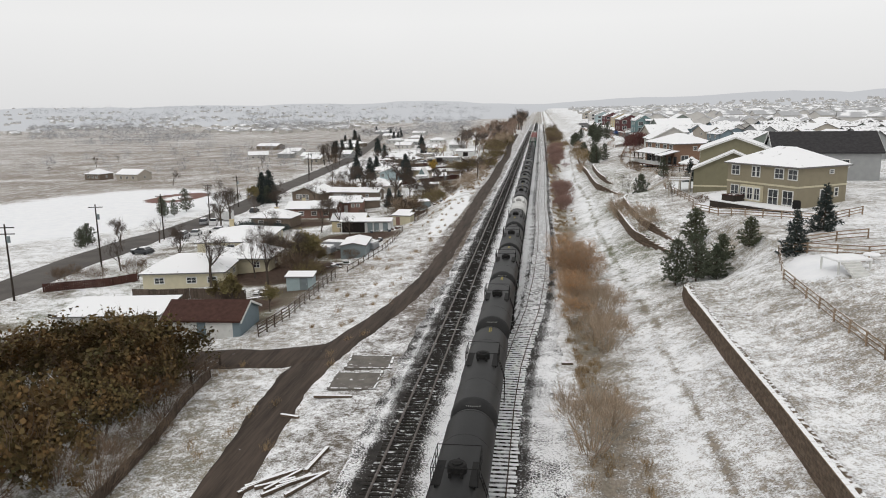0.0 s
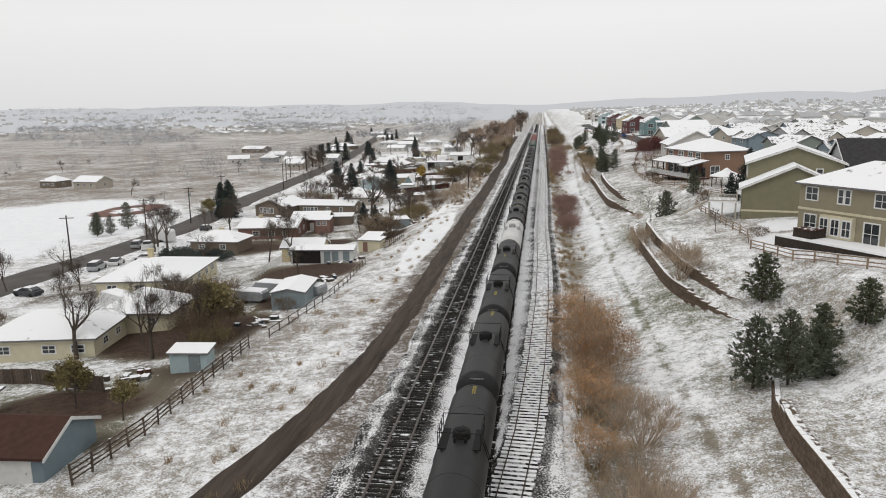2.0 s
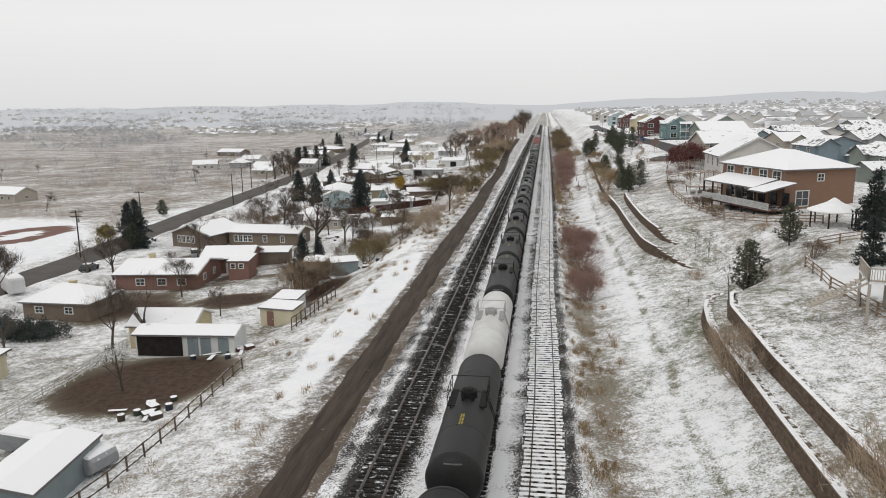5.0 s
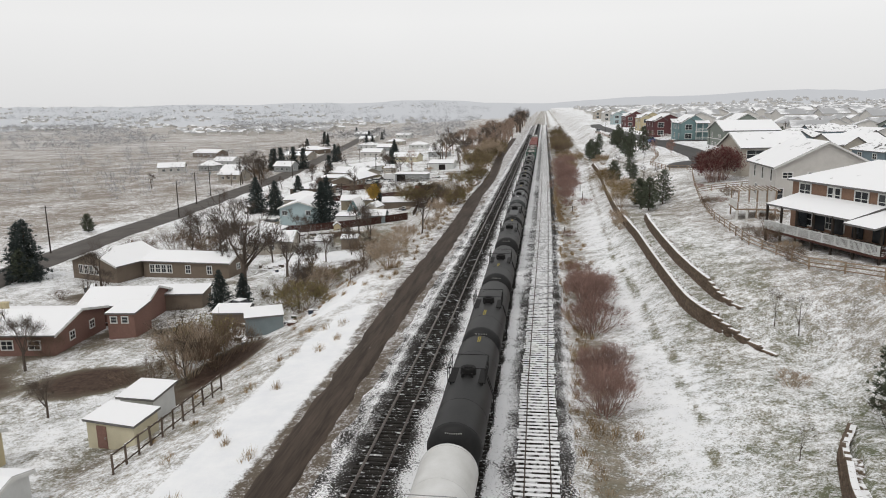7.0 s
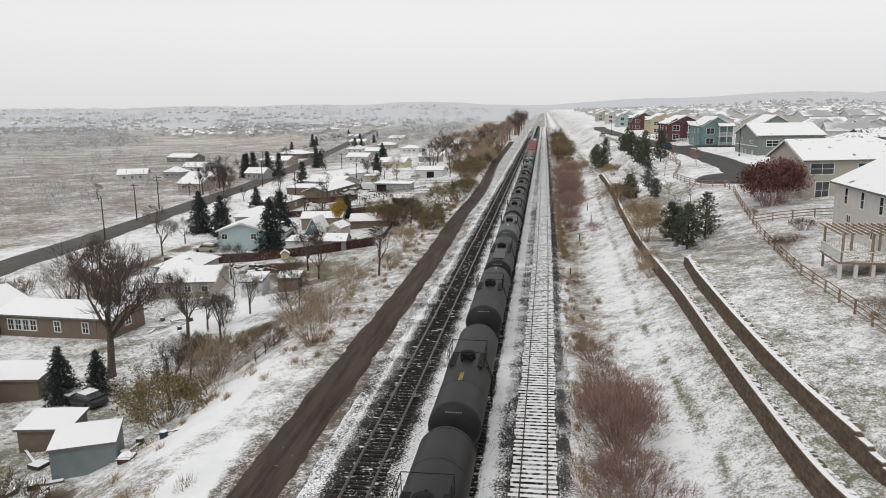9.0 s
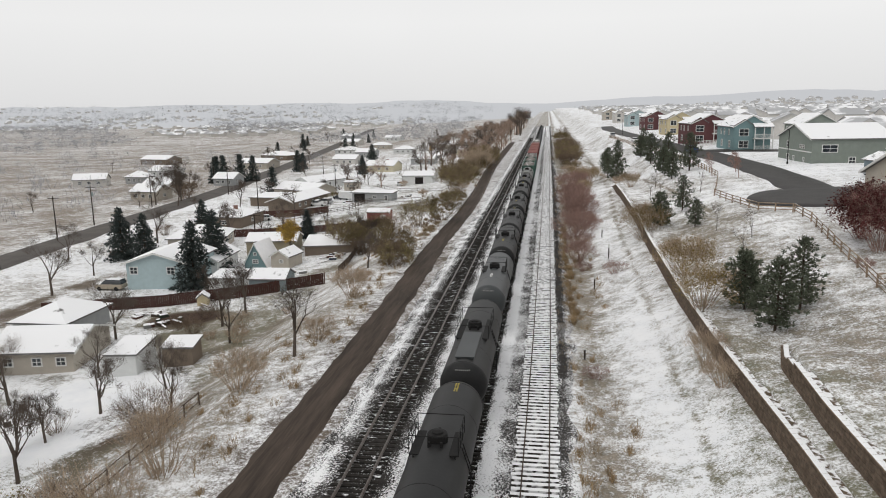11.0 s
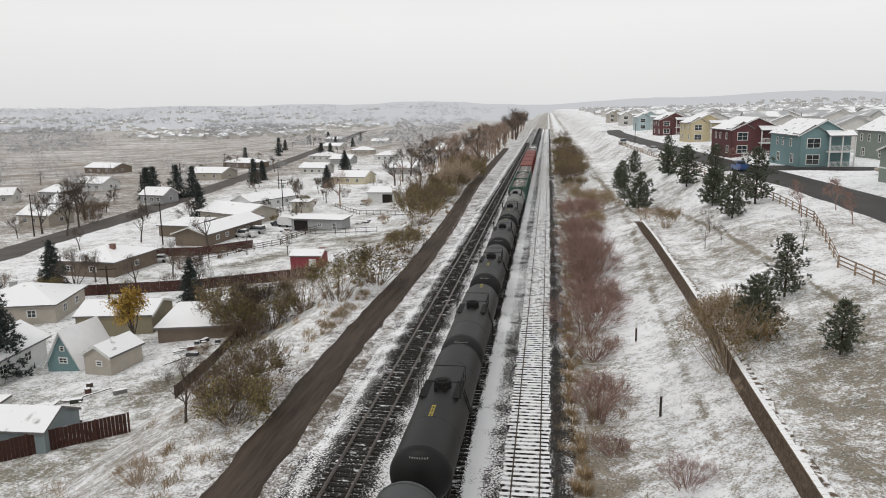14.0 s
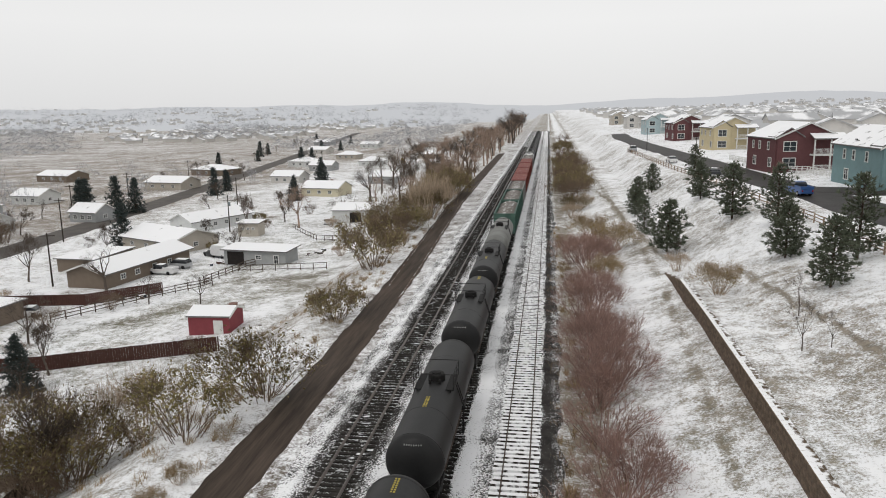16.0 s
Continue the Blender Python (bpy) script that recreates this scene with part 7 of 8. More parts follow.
plant_all(BROWNB, [(-12.2, 277, 0.75), (-11.2, 272.5, 0.65), (-13, 281, 0.55), (-23.6, 303.3, 0.8), (-21.9, 112.8 + 0, 0.5), (-31.6, 115.2, 0.9), (-33.8, 119.6, 0.8), (-36.1, 114.4, 0.9), (-32.9, 108.8, 0.8), (-45.8, 182.7, 0.6), (-60.2, 176.2, 0.6), (-55.7, 104.7, 0.6), (-59, 100, 0.7), (-61.3, 96.3, 0.7), (-75.9, 328, 0.7), (-47.3, 242, 0.8), (-57.2, 245, 1.0), (-61.3, 241.2, 1.0), (-54.4, 239.2, 0.9), (-65.5, 235.4, 0.9)], 1.4)
# shrubs along the foot of the bank
plant_all([BROWNB[1], OLIVEB[1], BROWNB[0], TANB[1]], [(-26.2, 99.5, 0.8), (-25.8, 103.8, 0.7), (-26.6, 171, 0.8), (-24.6, 174.5, 0.9), (-22.8, 177, 0.8), (-25.4, 179.5, 0.85), (-22.4, 182, 0.7), (-20.6, 205, 0.8), (-22.4, 208.5, 0.75), (-24.8, 201, 0.7), (-17.2, 212, 0.6), (-16.4, 221, 0.6), (-19.6, 226, 0.7), (-20.4, 303.5, 1.0), (-22.6, 300.5, 0.9), (-18.2, 308, 0.9)], 1.45)
plant_all([BARE[1], BARE[0]], [(-29.6, 95.5, 0.85), (-33.5, 100.5, 0.8), (-26.8, 176.5, 0.7), (-23.6, 172.5, 0.6), (-34.2, 150.2, 0.85), (-21.4, 232, 0.6)], 1.2)
plant_all([BROWNB[0], TANB[2], TANB[0]], [(-33, 262, 0.5), (-29.5, 259.5, 0.5), (-26, 257, 0.6), (-31.5, 255, 0.6), (-28, 252.5, 0.5), (-24, 251, 0.6), (-34.5, 257.5, 0.6), (-22, 262, 0.5)], 1.2)
# the thicket by the drive
plant_all(RUSTB, [(-27.5, 58.5, 1.15), (-24.3, 56.5, 0.95), (-31, 61, 1.25), (-22.8, 52, 0.85), (-26, 51, 1.1), (-33, 55, 1.3), (-28, 56, 1.0), (-24, 47, 0.8), (-30, 44, 1.25), (-35, 59, 1.1), (-31.5, 66.5, 0.6), (-37, 49, 1.25), (-22, 39, 0.9), (-27, 38, 1.2), (-39, 65, 0.8), (-44, 56, 1.1), (-34, 40, 0.9), (-35.5, 69, 0.65)], 1.45)
plant_all(OLIVEB, [(-31, 63, 0.8), (-36, 54, 0.9), (-44, 62, 0.8), (-29, 58, 0.7), (-24, 53, 0.8)], 1.5)
plant_all(BROWNB, [(-22, 56.5, 0.7), (-20.5, 50, 0.6), (-19, 45, 0.6), (-18.5, 38, 0.7), (-24, 34, 1.0)], 1.4)
plant(BARE[3], -34.1, 210.3, 1.5)
plant(tree("leafless tree with many fine dark twigs beside the dirt road", 19, 8.6, depth=4, spread=0.6, trunk=0.2), -11.4, 235.5, 0.95)
HEDGE = [bush("clipped dark evergreen hedge bush with snowy top", 195 + i, 2.4, 3.4, TWIG_BROWN, 24, SPRUCE, 2600, 0.2, name="hedge_bush", fine=300) for i in range(2)]
plant_all(HEDGE, [(-57.9, 155.9), (-54.9, 155), (-51.8, 154.7), (-49.4, 155.1, 0.9), (-60.6, 156.7, 0.9)], 1.2)
# scattered brush between the yards
rng_y = random.Random(31)
for _ in range(66):
    xx, yy = rng_y.uniform(-74, -20), rng_y.uniform(78, 470)
    if all(math.hypot(xx - o.location.x, yy - o.location.y) > 8.5 for o in HOUSES) and not any(inside(xx, yy, *p) > 0 for p in PADDOCKS):
        plant(rng_y.choice([BARE[0], BARE[2], BROWNB[0], BROWNB[1], TANB[0], OLIVEB[0], FAR_BARE[0], FAR_BARE[1]]), xx, yy, rng_y.uniform(0.45, 0.95))
plant_all([BARE[3], BARE[1]], [(-42.4, 475.4, 0.9), (-33.8, 477.9, 1.1), (-27.4, 464.6, 0.9), (-22.5, 483.8, 1.0), (-41.7, 583, 1.1), (-54, 616, 1.1), (-15.6, 507.5, 1.0), (-30.9, 535.9, 1.1), (-46.7, 528.1, 1.0), (-28, 600, 1.1), (-48.8, 558.4, 0.9), (-22, 640, 1.1)], 1.55)
plant_all([BARE[0], BARE[2], BARE[1]], [(-43.8, 225.6, 0.7), (-39.1, 234.5, 0.8), (-46.6, 231.4, 0.9), (-34.5, 241.3, 0.6), (-28.3, 232.3, 0.7), (-40.8, 254, 0.7), (-25, 237.5, 0.6), (-56.1, 205.1, 0.8), (-63.6, 189.6, 0.9), (-61, 250.8, 0.9), (-68.6, 260.5, 0.9), (-64, 273.8, 0.8), (-56.4, 320, 0.9), (-45.6, 315.9, 0.7), (-28.8, 257.5, 0.7), (-32.8, 313.9, 0.7), (-53.3, 329.8, 0.8), (-72.1, 318.1, 0.9), (-80, 300, 0.8), (-27.4, 106.5, 0.6), (-35.1, 110.3, 0.7), (-53.2, 115.3, 0.7), (-60.6, 108.6, 0.8), (-49.6, 147.4, 0.7), (-24.4, 208.3, 0.6), (-60, 128, 0.7), (-28.2, 263.1, 0.7), (-24.8, 250.9, 0.8)], 1.25)
# evergreens of the yards
plant_all(SPRUCES[1], [(-46.3, 291.8, 0.95), (-67.1, 328.9, 0.75), (-62.4, 297.4, 0.9), (-69.5, 301.4, 0.9), (-43.7, 279.3, 0.95), (-81.3, 223.8, 0.85), (-78, 221, 0.95), (-39.9, 322.2, 0.6), (-82, 550, 1.0), (-31.8, 204.6, 0.45), (-34.4, 203, 0.5), (-70, 483.9, 0.8)])
plant_all(PINE, [(-96.3, 187.2, 0.8), (-96.2, 200.3, 0.85), (-85, 135.7, 0.85), (-83.5, 131.5, 0.65), (-100.5, 194, 0.7), (-98.4, 268, 0.85), (-78, 219.8, 0.9), (-94.5, 190, 0.6)])
plant_all(YELLOW_TREE, [(-35.1, 299.8, 1.2), (-62, 620, 0.9)])
# bare trees along the line, thinning towards the distance
for i in range(88):
    yy = 425 + 5.4 * i + rng_p.uniform(-4, 4)
    plant(rng_p.choice(WARM_BARE * 3 + FAR_BARE), -11 - 40 * rng_p.random() ** 1.5, yy, rng_p.uniform(1.0, 1.5) * between(yy, [425, 560, 900], [0.95, 1.35, 1.6]))
plant_all([TANB[0], BROWNB[1], OLIVEB[1], TANB[1]], [(-11.5 - 2.5 * (i % 3), 366 + 11 * i, 0.9 + 0.2 * (i % 4)) for i in range(10)], 1.4)
plant_all(BARE[3], [(-9, 690, 1.0), (-12, 705, 0.9), (-10, 730, 1.05)], 2.0)
plant_all(BARE, [(-98.6, 376, 1.1), (-104, 388, 1.0), (-108, 380, 1.1), (-112, 402, 1.0), (-76.2, 369.3, 0.9)], 1.4)
plant_all(BROWNB, [(-116, 409, 1.2), (-111, 405, 1.0), (-120, 402, 1.1), (-106, 396, 1.0)], 1.5)
plant_all(FAR_SPRUCE, [(-120.6, 447, 1.05), (-115, 443, 1.15), (-112, 452, 1.1), (-109, 456, 1.0), (-123, 452, 0.95)], 1.0)
for i in range(40):
    yy = 360 + 14 * i
    plant(rng_p.choice(FAR_BARE + [FAR_SPRUCE]), between(yy, [249, 320, 405, 530, 790, 1200], [-88, -95, -103, -123, -168, -240]) + rng_p.choice([-1, 1]) * rng_p.uniform(8, 26), yy, rng_p.uniform(0.6, 1.0))
for i in range(9):
    plant(rng_p.choice(FAR_BARE), rng_p.uniform(-260, -110), rng_p.uniform(250, 520), rng_p.uniform(0.5, 0.9))
for i in range(24):
    plant(rng_p.choice(FAR_BARE + [PINE[2]]), rng_p.uniform(62, 210), rng_p.uniform(110, 560), rng_p.uniform(0.5, 0.8))
plant(BARE[3], -20, 900, 2.0)
plant(BARE[3], -26, 915, 1.8)
plant(BARE[1], -14, 905, 1.8)
# tall dry grass on the banks
grass, rng_g = Geo(), random.Random(12)
for i in range(800):
    yy = rng_g.uniform(40, 390)
    xx = rng_g.choice([rng_g.uniform(11.6, 16.5), rng_g.uniform(11.8, 15), rng_g.uniform(-20, -8.6), rng_g.uniform(-13, -8.4) if yy > 200 else rng_g.uniform(12.4, 14)])
    wide = rng_g.uniform(0.5, 1.6)
    for _ in range(70):
        a, t = rng_g.uniform(0, 6.3), rng_g.random() ** 0.6 * wide / 2
        px, py = xx + math.cos(a) * t, yy + 1.6 * math.sin(a) * t
        p = Vector((px, py, land(px, py) - 0.04))
        d = Vector((rng_g.gauss(0, 0.4), rng_g.gauss(0, 0.4), 1)).normalized() * rng_g.uniform(0.25, 0.75)
        w = Vector((math.cos(a + 1.5), math.sin(a + 1.5), 0)) * 0.02
        grass.add([tuple(p - w), tuple(p + w), tuple(p + d)], [(0, 1, 2)])
for i in range(40):
    yy = 246 + 1.35 * i + rng_g.uniform(-0.6, 0.6)
    xx = siding_x(yy) + 2.7 + rng_g.uniform(-0.35, 0.5)
    for _ in range(150):
        a, t = rng_g.uniform(0, 6.3), rng_g.random() ** 0.7 * 0.45
        p = Vector((xx + math.cos(a) * t, yy + math.sin(a) * t, land(xx, yy) - 0.04))
        d = Vector((math.cos(a) * 0.6, math.sin(a) * 0.6, 1.1)).normalized() * rng_g.uniform(0.45, 0.95)
        w = Vector((math.cos(a + 1.5), math.sin(a + 1.5), 0)) * 0.02
        grass.add([tuple(p - w), tuple(p + w), tuple(p + d)], [(0, 1, 2)])
tagged(part("dry_grass", grass, GRASS_DRY), "tall dry straw-coloured grass on the banks", "grass", kind="stuff")

# far woods: one joined mass of small twiggy clumps, pale grey for haze
woods, rng_w = Geo(), random.Random(9)
for _ in range(9000):
    k = rng_w.random()
    if k < 0.8:
        yy = 640 * (3300 / 640) ** rng_w.random()
        xx = -rng_w.uniform(0.05 * yy + 40, 0.76 * yy)
    else:
        yy = rng_w.uniform(620, 2400)
        xx = rng_w.uniform(70, 0.7 * yy)
    if noise.noise((xx * 0.006, yy * 0.004, 2)) < between(yy, [640, 1100], [0.22, -0.02]):
        continue
    hh = rng_w.uniform(4, 9) * (1.0 if yy < 1000 else 1.4)
    hh *= 0.45 if xx > 0 else 1.0
    z = far_land(xx, yy)
    for _ in range(11):
        c = Vector((xx + rng_w.gauss(0, hh * 0.28), yy + rng_w.gauss(0, hh * 0.28), z + hh * rng_w.uniform(0.1, 1.0)))
        strip(woods, c, c + Vector((rng_w.gauss(0, 1.0), rng_w.gauss(0, 0.5), 0.7)) * hh * 0.22, hh * 0.03, rng_w)
for _ in range(90):
    xx, yy = rng_w.uniform(-300, -105), rng_w.uniform(330, 640)
    if yy < 300 and xx > -185 or abs(xx - between(yy, [249, 320, 405, 530, 790], [-88, -95, -103, -123, -168])) < 9:
        continue
    hh = rng_w.uniform(3, 8)
    z = land(xx, yy)
    for _ in range(70):
        t = rng_w.random()
        c = Vector((xx + rng_w.gauss(0, hh * 0.3) * (0.4 + t), yy + rng_w.gauss(0, hh * 0.3), z + hh * t))
        q = c + Vector((rng_w.gauss(0, 0.4), rng_w.gauss(0, 0.4), 1)) * hh * 0.22
        strip(woods, c, q, hh * 0.012, rng_w)
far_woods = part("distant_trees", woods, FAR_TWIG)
tagged(far_woods, "distant leafless woods and hedges, haze put into their pale colour", "woods", kind="stuff")

# ---- poles, lamps and posts ----
def utility_pole(x, y, high=10.0, turn=8.0, label="dark wooden utility pole with one crossarm", arms=1):
    base = thing("utility_pole", place(x, y, None, turn), label, "utility pole", "poles along the road")
    part("post", Geo().tube((0, 0, -0.6), (0.06, 0, high), 0.16, 0.10, 9), POLE_WOOD, base)
    for k in range(arms):
        z = high - 0.5 - 0.9 * k
        part("crossarm", Geo().box((0.05, 0.14, z), (2.4, 0.10, 0.13)), POLE_WOOD, base)
    if arms > 1 or high > 10.5:
        part("transformer", Geo().tube((0.36, 0, high - 2.6), (0.36, 0, high - 1.7), 0.24, 0.24, 10), METAL_GREY, base)
    return base


for i, (px, py, hh) in enumerate([(-64.3, 88.3, 11), (-66, 111.5, 11), (-71.5, 142.5, 10), (-78.1, 178.1, 10), (-84, 210, 10), (-90, 243, 10), (-88, 292, 10), (-97, 320, 10), (-103, 342, 10), (-107, 376, 10), (-97, 407, 10), (-69.4, 366.3, 9), (-63.6, 421.3, 9), (-83.5, 470, 9), (-49.5, 316.9, 6.5), (-118, 440, 10), (-126, 480, 10), (-136, 540, 10)]):
    utility_pole(px, py, hh, 8 + (i % 5) * 2, arms=2 if i % 4 == 0 else 1)


def street_lamp(x, y, high=6.5, turn=90):
    base = thing("street_lamp", place(x, y, None, turn), "slim dark street lamp on a tapered post", "street lamp", "street lamps")
    part("post", Geo().tube((0, 0, -0.3), (0, 0, high), 0.09, 0.055, 8), BLACK_STEEL, base)
    part("foot", Geo().tube((0, 0, -0.2), (0, 0, 0.45), 0.16, 0.13, 8), BLACK_STEEL, base)
    arm = part("arm", Geo().tube((0, 0, high - 0.15), (0.9, 0, high + 0.1), 0.04, 0.035, 6), BLACK_STEEL, base)
    part("lamp_head", Geo().box((1.1, 0, high + 0.1), (0.55, 0.24, 0.12), 0, 0.7), BLACK_STEEL, arm)
    return base


for px, py in [(56, 373), (41.5, 414), (40, 476), (56.5, 326)]:
    street_lamp(px, py)


def marker_post(x, y, high, label, mat=POLE_WOOD, top=WHITE_PAINT):
    base = thing("marker_post", place(x, y), label, "post")
    part("shaft", Geo().box((0, 0, high * 0.35 - 0.1), (0.14, 0.14, high * 0.7 + 0.2)), mat, base)
    part("cap", Geo().box((0, 0, high * 0.85), (0.15, 0.15, high * 0.3)), top, base)


for px, py, hh in [(15.8, 259, 1.7), (18.5, 273, 1.9), (14.6, 112, 2.1), (18.7, 288, 1.6), (13.6, 236, 1.2)]:
    marker_post(px, py, hh, "short dark marker post with a white top beside the siding")


# ---- vehicles ----
CAR_PAINT = {k: material(f"{k}_car_paint", c, tuple(v * 0.85 for v in c), 2, 0.35, spec=0.6) for k, c in {"white": (0.7, 0.7, 0.7), "silver": (0.38, 0.39, 0.40), "blue": (0.03, 0.09, 0.26), "dark": (0.03, 0.033, 0.038), "red": (0.26, 0.03, 0.03), "tan": (0.36, 0.31, 0.24)}.items()}
CANVAS = material("grey_canvas_cover", (0.34, 0.35, 0.36), (0.25, 0.26, 0.27), 2, 0.8, snow=0.55, bump=0.3)
LAMP_RED = material("red_tail_lamp", (0.35, 0.02, 0.02), (0.25, 0.015, 0.015), 4, 0.3)


def hull(g, rows):
    """A closed body through cross rows (y, half width, z low, z high, half width at the top)."""
    for y, hw, z0, z1, ht in rows:
        g.v += [(-hw, y, z0), (hw, y, z0), (hw, y, z0 + (z1 - z0) * 0.6), (ht, y, z1), (-ht, y, z1), (-hw, y, z0 + (z1 - z0) * 0.6)]
    n = len(rows)
    g.f += [(k * 6 + i, (k + 1) * 6 + i, (k + 1) * 6 + (i + 1) % 6, k * 6 + (i + 1) % 6) for k in range(n - 1) for i in range(6)]
    g.f += [tuple(range(6)), tuple(range((n - 1) * 6, n * 6))[::-1]]
    return g


def vehicle(name, label, kind, paint, snowy=True):
    """A parked car, van or pickup, its nose towards +y."""
    base = thing(name, pose(0, 0, 0), label, "pickup" if kind == "pickup" else "car")
    pm = CAR_PAINT[paint]
    L = {"car": 2.25, "suv": 2.35, "pickup": 2.75}[kind]
    deck = {"car": 0.92, "suv": 1.02, "pickup": 1.05}[kind]
    body = part("body", hull(Geo(), [(-L, 0.78, 0.42, deck - 0.1, 0.72), (-L + 0.15, 0.88, 0.32, deck, 0.82), (-0.6, 0.91, 0.28, deck + 0.02, 0.86), (0.7, 0.91, 0.28, deck, 0.86), (L - 0.35, 0.88, 0.32, deck - 0.12, 0.80), (L, 0.74, 0.42, deck - 0.25, 0.68)]), pm, base)
    if kind == "pickup":
        cab = [(-0.55, 0.84, deck, 1.62, 0.70), (-0.45, 0.85, deck, 1.76, 0.68), (0.75, 0.85, deck, 1.74, 0.68), (1.35, 0.84, deck - 0.05, deck + 0.1, 0.80)]
        part("cargo_bed", Geo().box((0, -1.65, deck + 0.06), (1.55, 2.0, 0.12)).box((-0.82, -1.65, deck + 0.15), (0.1, 2.1, 0.3)).box((0.82, -1.65, deck + 0.15), (0.1, 2.1, 0.3)).box((0, -2.68, deck + 0.15), (1.7, 0.1, 0.3)), pm, base)
        roof = (0.15, 1.25)
    elif kind == "suv":
        cab = [(-2.2, 0.82, deck, deck + 0.3, 0.74), (-2.0, 0.85, deck, 1.72, 0.68), (0.35, 0.86, deck, 1.74, 0.68), (1.15, 0.84, deck - 0.03, deck + 0.08, 0.80)]
        roof = (-0.85, 2.3)
    else:
        cab = [(-1.75, 0.80, deck, deck + 0.12, 0.76), (-1.1, 0.82, deck, 1.40, 0.64), (0.15, 0.83, deck, 1.43, 0.64), (1.0, 0.82, deck - 0.03, deck + 0.06, 0.78)]
        roof = (-0.5, 1.3)
    cabin = part("cabin", hull(Geo(), cab), GLASS, base, "dark glazed cabin")
    top = cab[1][3]
    part("roof_panel", Geo().box((0, roof[0], top + 0.01), (1.36, roof[1], 0.06), 0, 0.94), SNOW if snowy else pm, cabin, "snow lying on the roof" if snowy else "")
    if snowy:
        part("snow_cover", Geo().box((0, L * 0.66, deck - 0.01), (1.5, L * 0.46, 0.10), 0, 0.9), SNOW, body, "snow lying on the bonnet")
    for sy in (-1, 1):
        for sx in (-1, 1):
            w = part("wheel", Geo().tube((sx * 0.70, sy * L * 0.6, 0.33), (sx * 0.92, sy * L * 0.6, 0.33), 0.33, 0.33, 14), TYRE, base)
            if not snowy:
                part("rim", Geo().tube((sx * 0.90, sy * L * 0.6, 0.33), (sx * 0.935, sy * L * 0.6, 0.33), 0.2, 0.18, 10), CHROME, w)
    for sx in () if snowy else (-1, 1):
        part("headlight", Geo().box((sx * 0.60, L - 0.03, deck - 0.34), (0.26, 0.10, 0.13)), CHROME, body)
        part("tail_light", Geo().box((sx * 0.66, -L - 0.01, deck - 0.28), (0.18, 0.08, 0.2)), LAMP_RED, body)
    return base


fleet = {}
for key, label, kind, paint, snowy in [("w", "white parked car with snow on its roof", "car", "white", True), ("s", "silver parked car with snow on its roof", "suv", "silver", True), ("d", "dark parked car with snow on roof and bonnet", "car", "dark", True), ("r", "dark red parked car topped with snow", "suv", "red", True), ("p", "white parked pickup dusted with snow", "pickup", "white", True), ("t", "tan parked car topped with snow", "suv", "tan", True)]:
    fleet[key] = vehicle("parked_car" if kind != "pickup" else "pickup_truck", label, kind, paint, snowy)
parked = set()
for key, px, py, rz in [("d", -66.1, 124.6, 80), ("s", -68, 144.4, 10), ("w", -67.8, 149.8, 12), ("p", -73, 169.5, 20), ("r", -59.3, 172.4, 95), ("w", -65.5, 155.5, 100), ("s", -76.4, 171.4, 15), ("d", -73.7, 197.7, 5), ("t", -56.8, 277.8, 90), ("w", -48.5, 281.9, 80), ("p", -55.3, 376, 85), ("s", -54.9, 380.9, 85), ("d", -117, 451, 60), ("w", -43.2, 434.2, 10), ("s", -60.3, 212.3, 30), ("t", -47.2, 210.3, 70), ("w", -60.9, 349.5, 100), ("d", -53.6, 391.9, 60), ("r", -67.3, 389.1, 5), ("w", -41, 106.1, 90), ("d", -31.7, 202.4, 70), ("s", 62, 300, 90), ("w", 58, 288, 60), ("d", 41.5, 398, 4), ("t", 65, 350, 80), ("w", 39.8, 432, 3), ("s", 36.5, 480, 2)]:
    m = place(px, py, land(px, py) + (0.16 if px > 36 else 0.02), rz)
    if key in parked:
        copy_thing(fleet[key], m)
    else:
        fleet[key].matrix_basis = m
        parked.add(key)
blue_truck = vehicle("pickup_truck", "blue pickup parked at the kerb of the wet street", "pickup", "blue", False)
blue_truck.matrix_basis = place(46.3, 366.8, land(46.3, 366.8) + 0.17, 4)


def trailer(label, x, y, rz, length=6.0, high=2.5, mat=CAR_PAINT["white"], name="camper_trailer"):
    """A box camper on one axle, snow on its roof."""
    base = thing(name, place(x, y, None, rz), label, "trailer")
    hl = length / 2
    rows = [(-hl, 1.05, 0.7, high - 0.25, 0.95), (-hl + 0.25, 1.15, 0.5, high, 1.1), (hl - 0.6, 1.15, 0.5, high, 1.1), (hl, 1.1, 0.8, high - 0.5, 1.0)]
    body = part("body", hull(Geo(), rows), mat, base)
    part("snow_cover", Geo().box((0, -0.15, high + 0.04), (2.1, length - 0.8, 0.12), 0, 0.93), SNOW, body, "snow lying on the roof")
    for u in (-hl * 0.5, hl * 0.35):
        part("window", Geo().box((1.16, u, high * 0.66), (0.05, 0.9, 0.5)), GLASS, body)
    for sx in (-1, 1):
        part("wheel", Geo().tube((sx * 0.95, 0, 0.34), (sx * 1.15, 0, 0.34), 0.34, 0.34, 12), TYRE, base)
    part("drawbar", Geo().tube((0, hl - 0.2, 0.55), (0, hl + 1.1, 0.5), 0.05, 0.05, 6), BLACK_STEEL, base)
    part("jack_stand", Geo().tube((0, hl + 0.9, 0), (0, hl + 0.9, 0.55), 0.04, 0.04, 6), BLACK_STEEL, base)


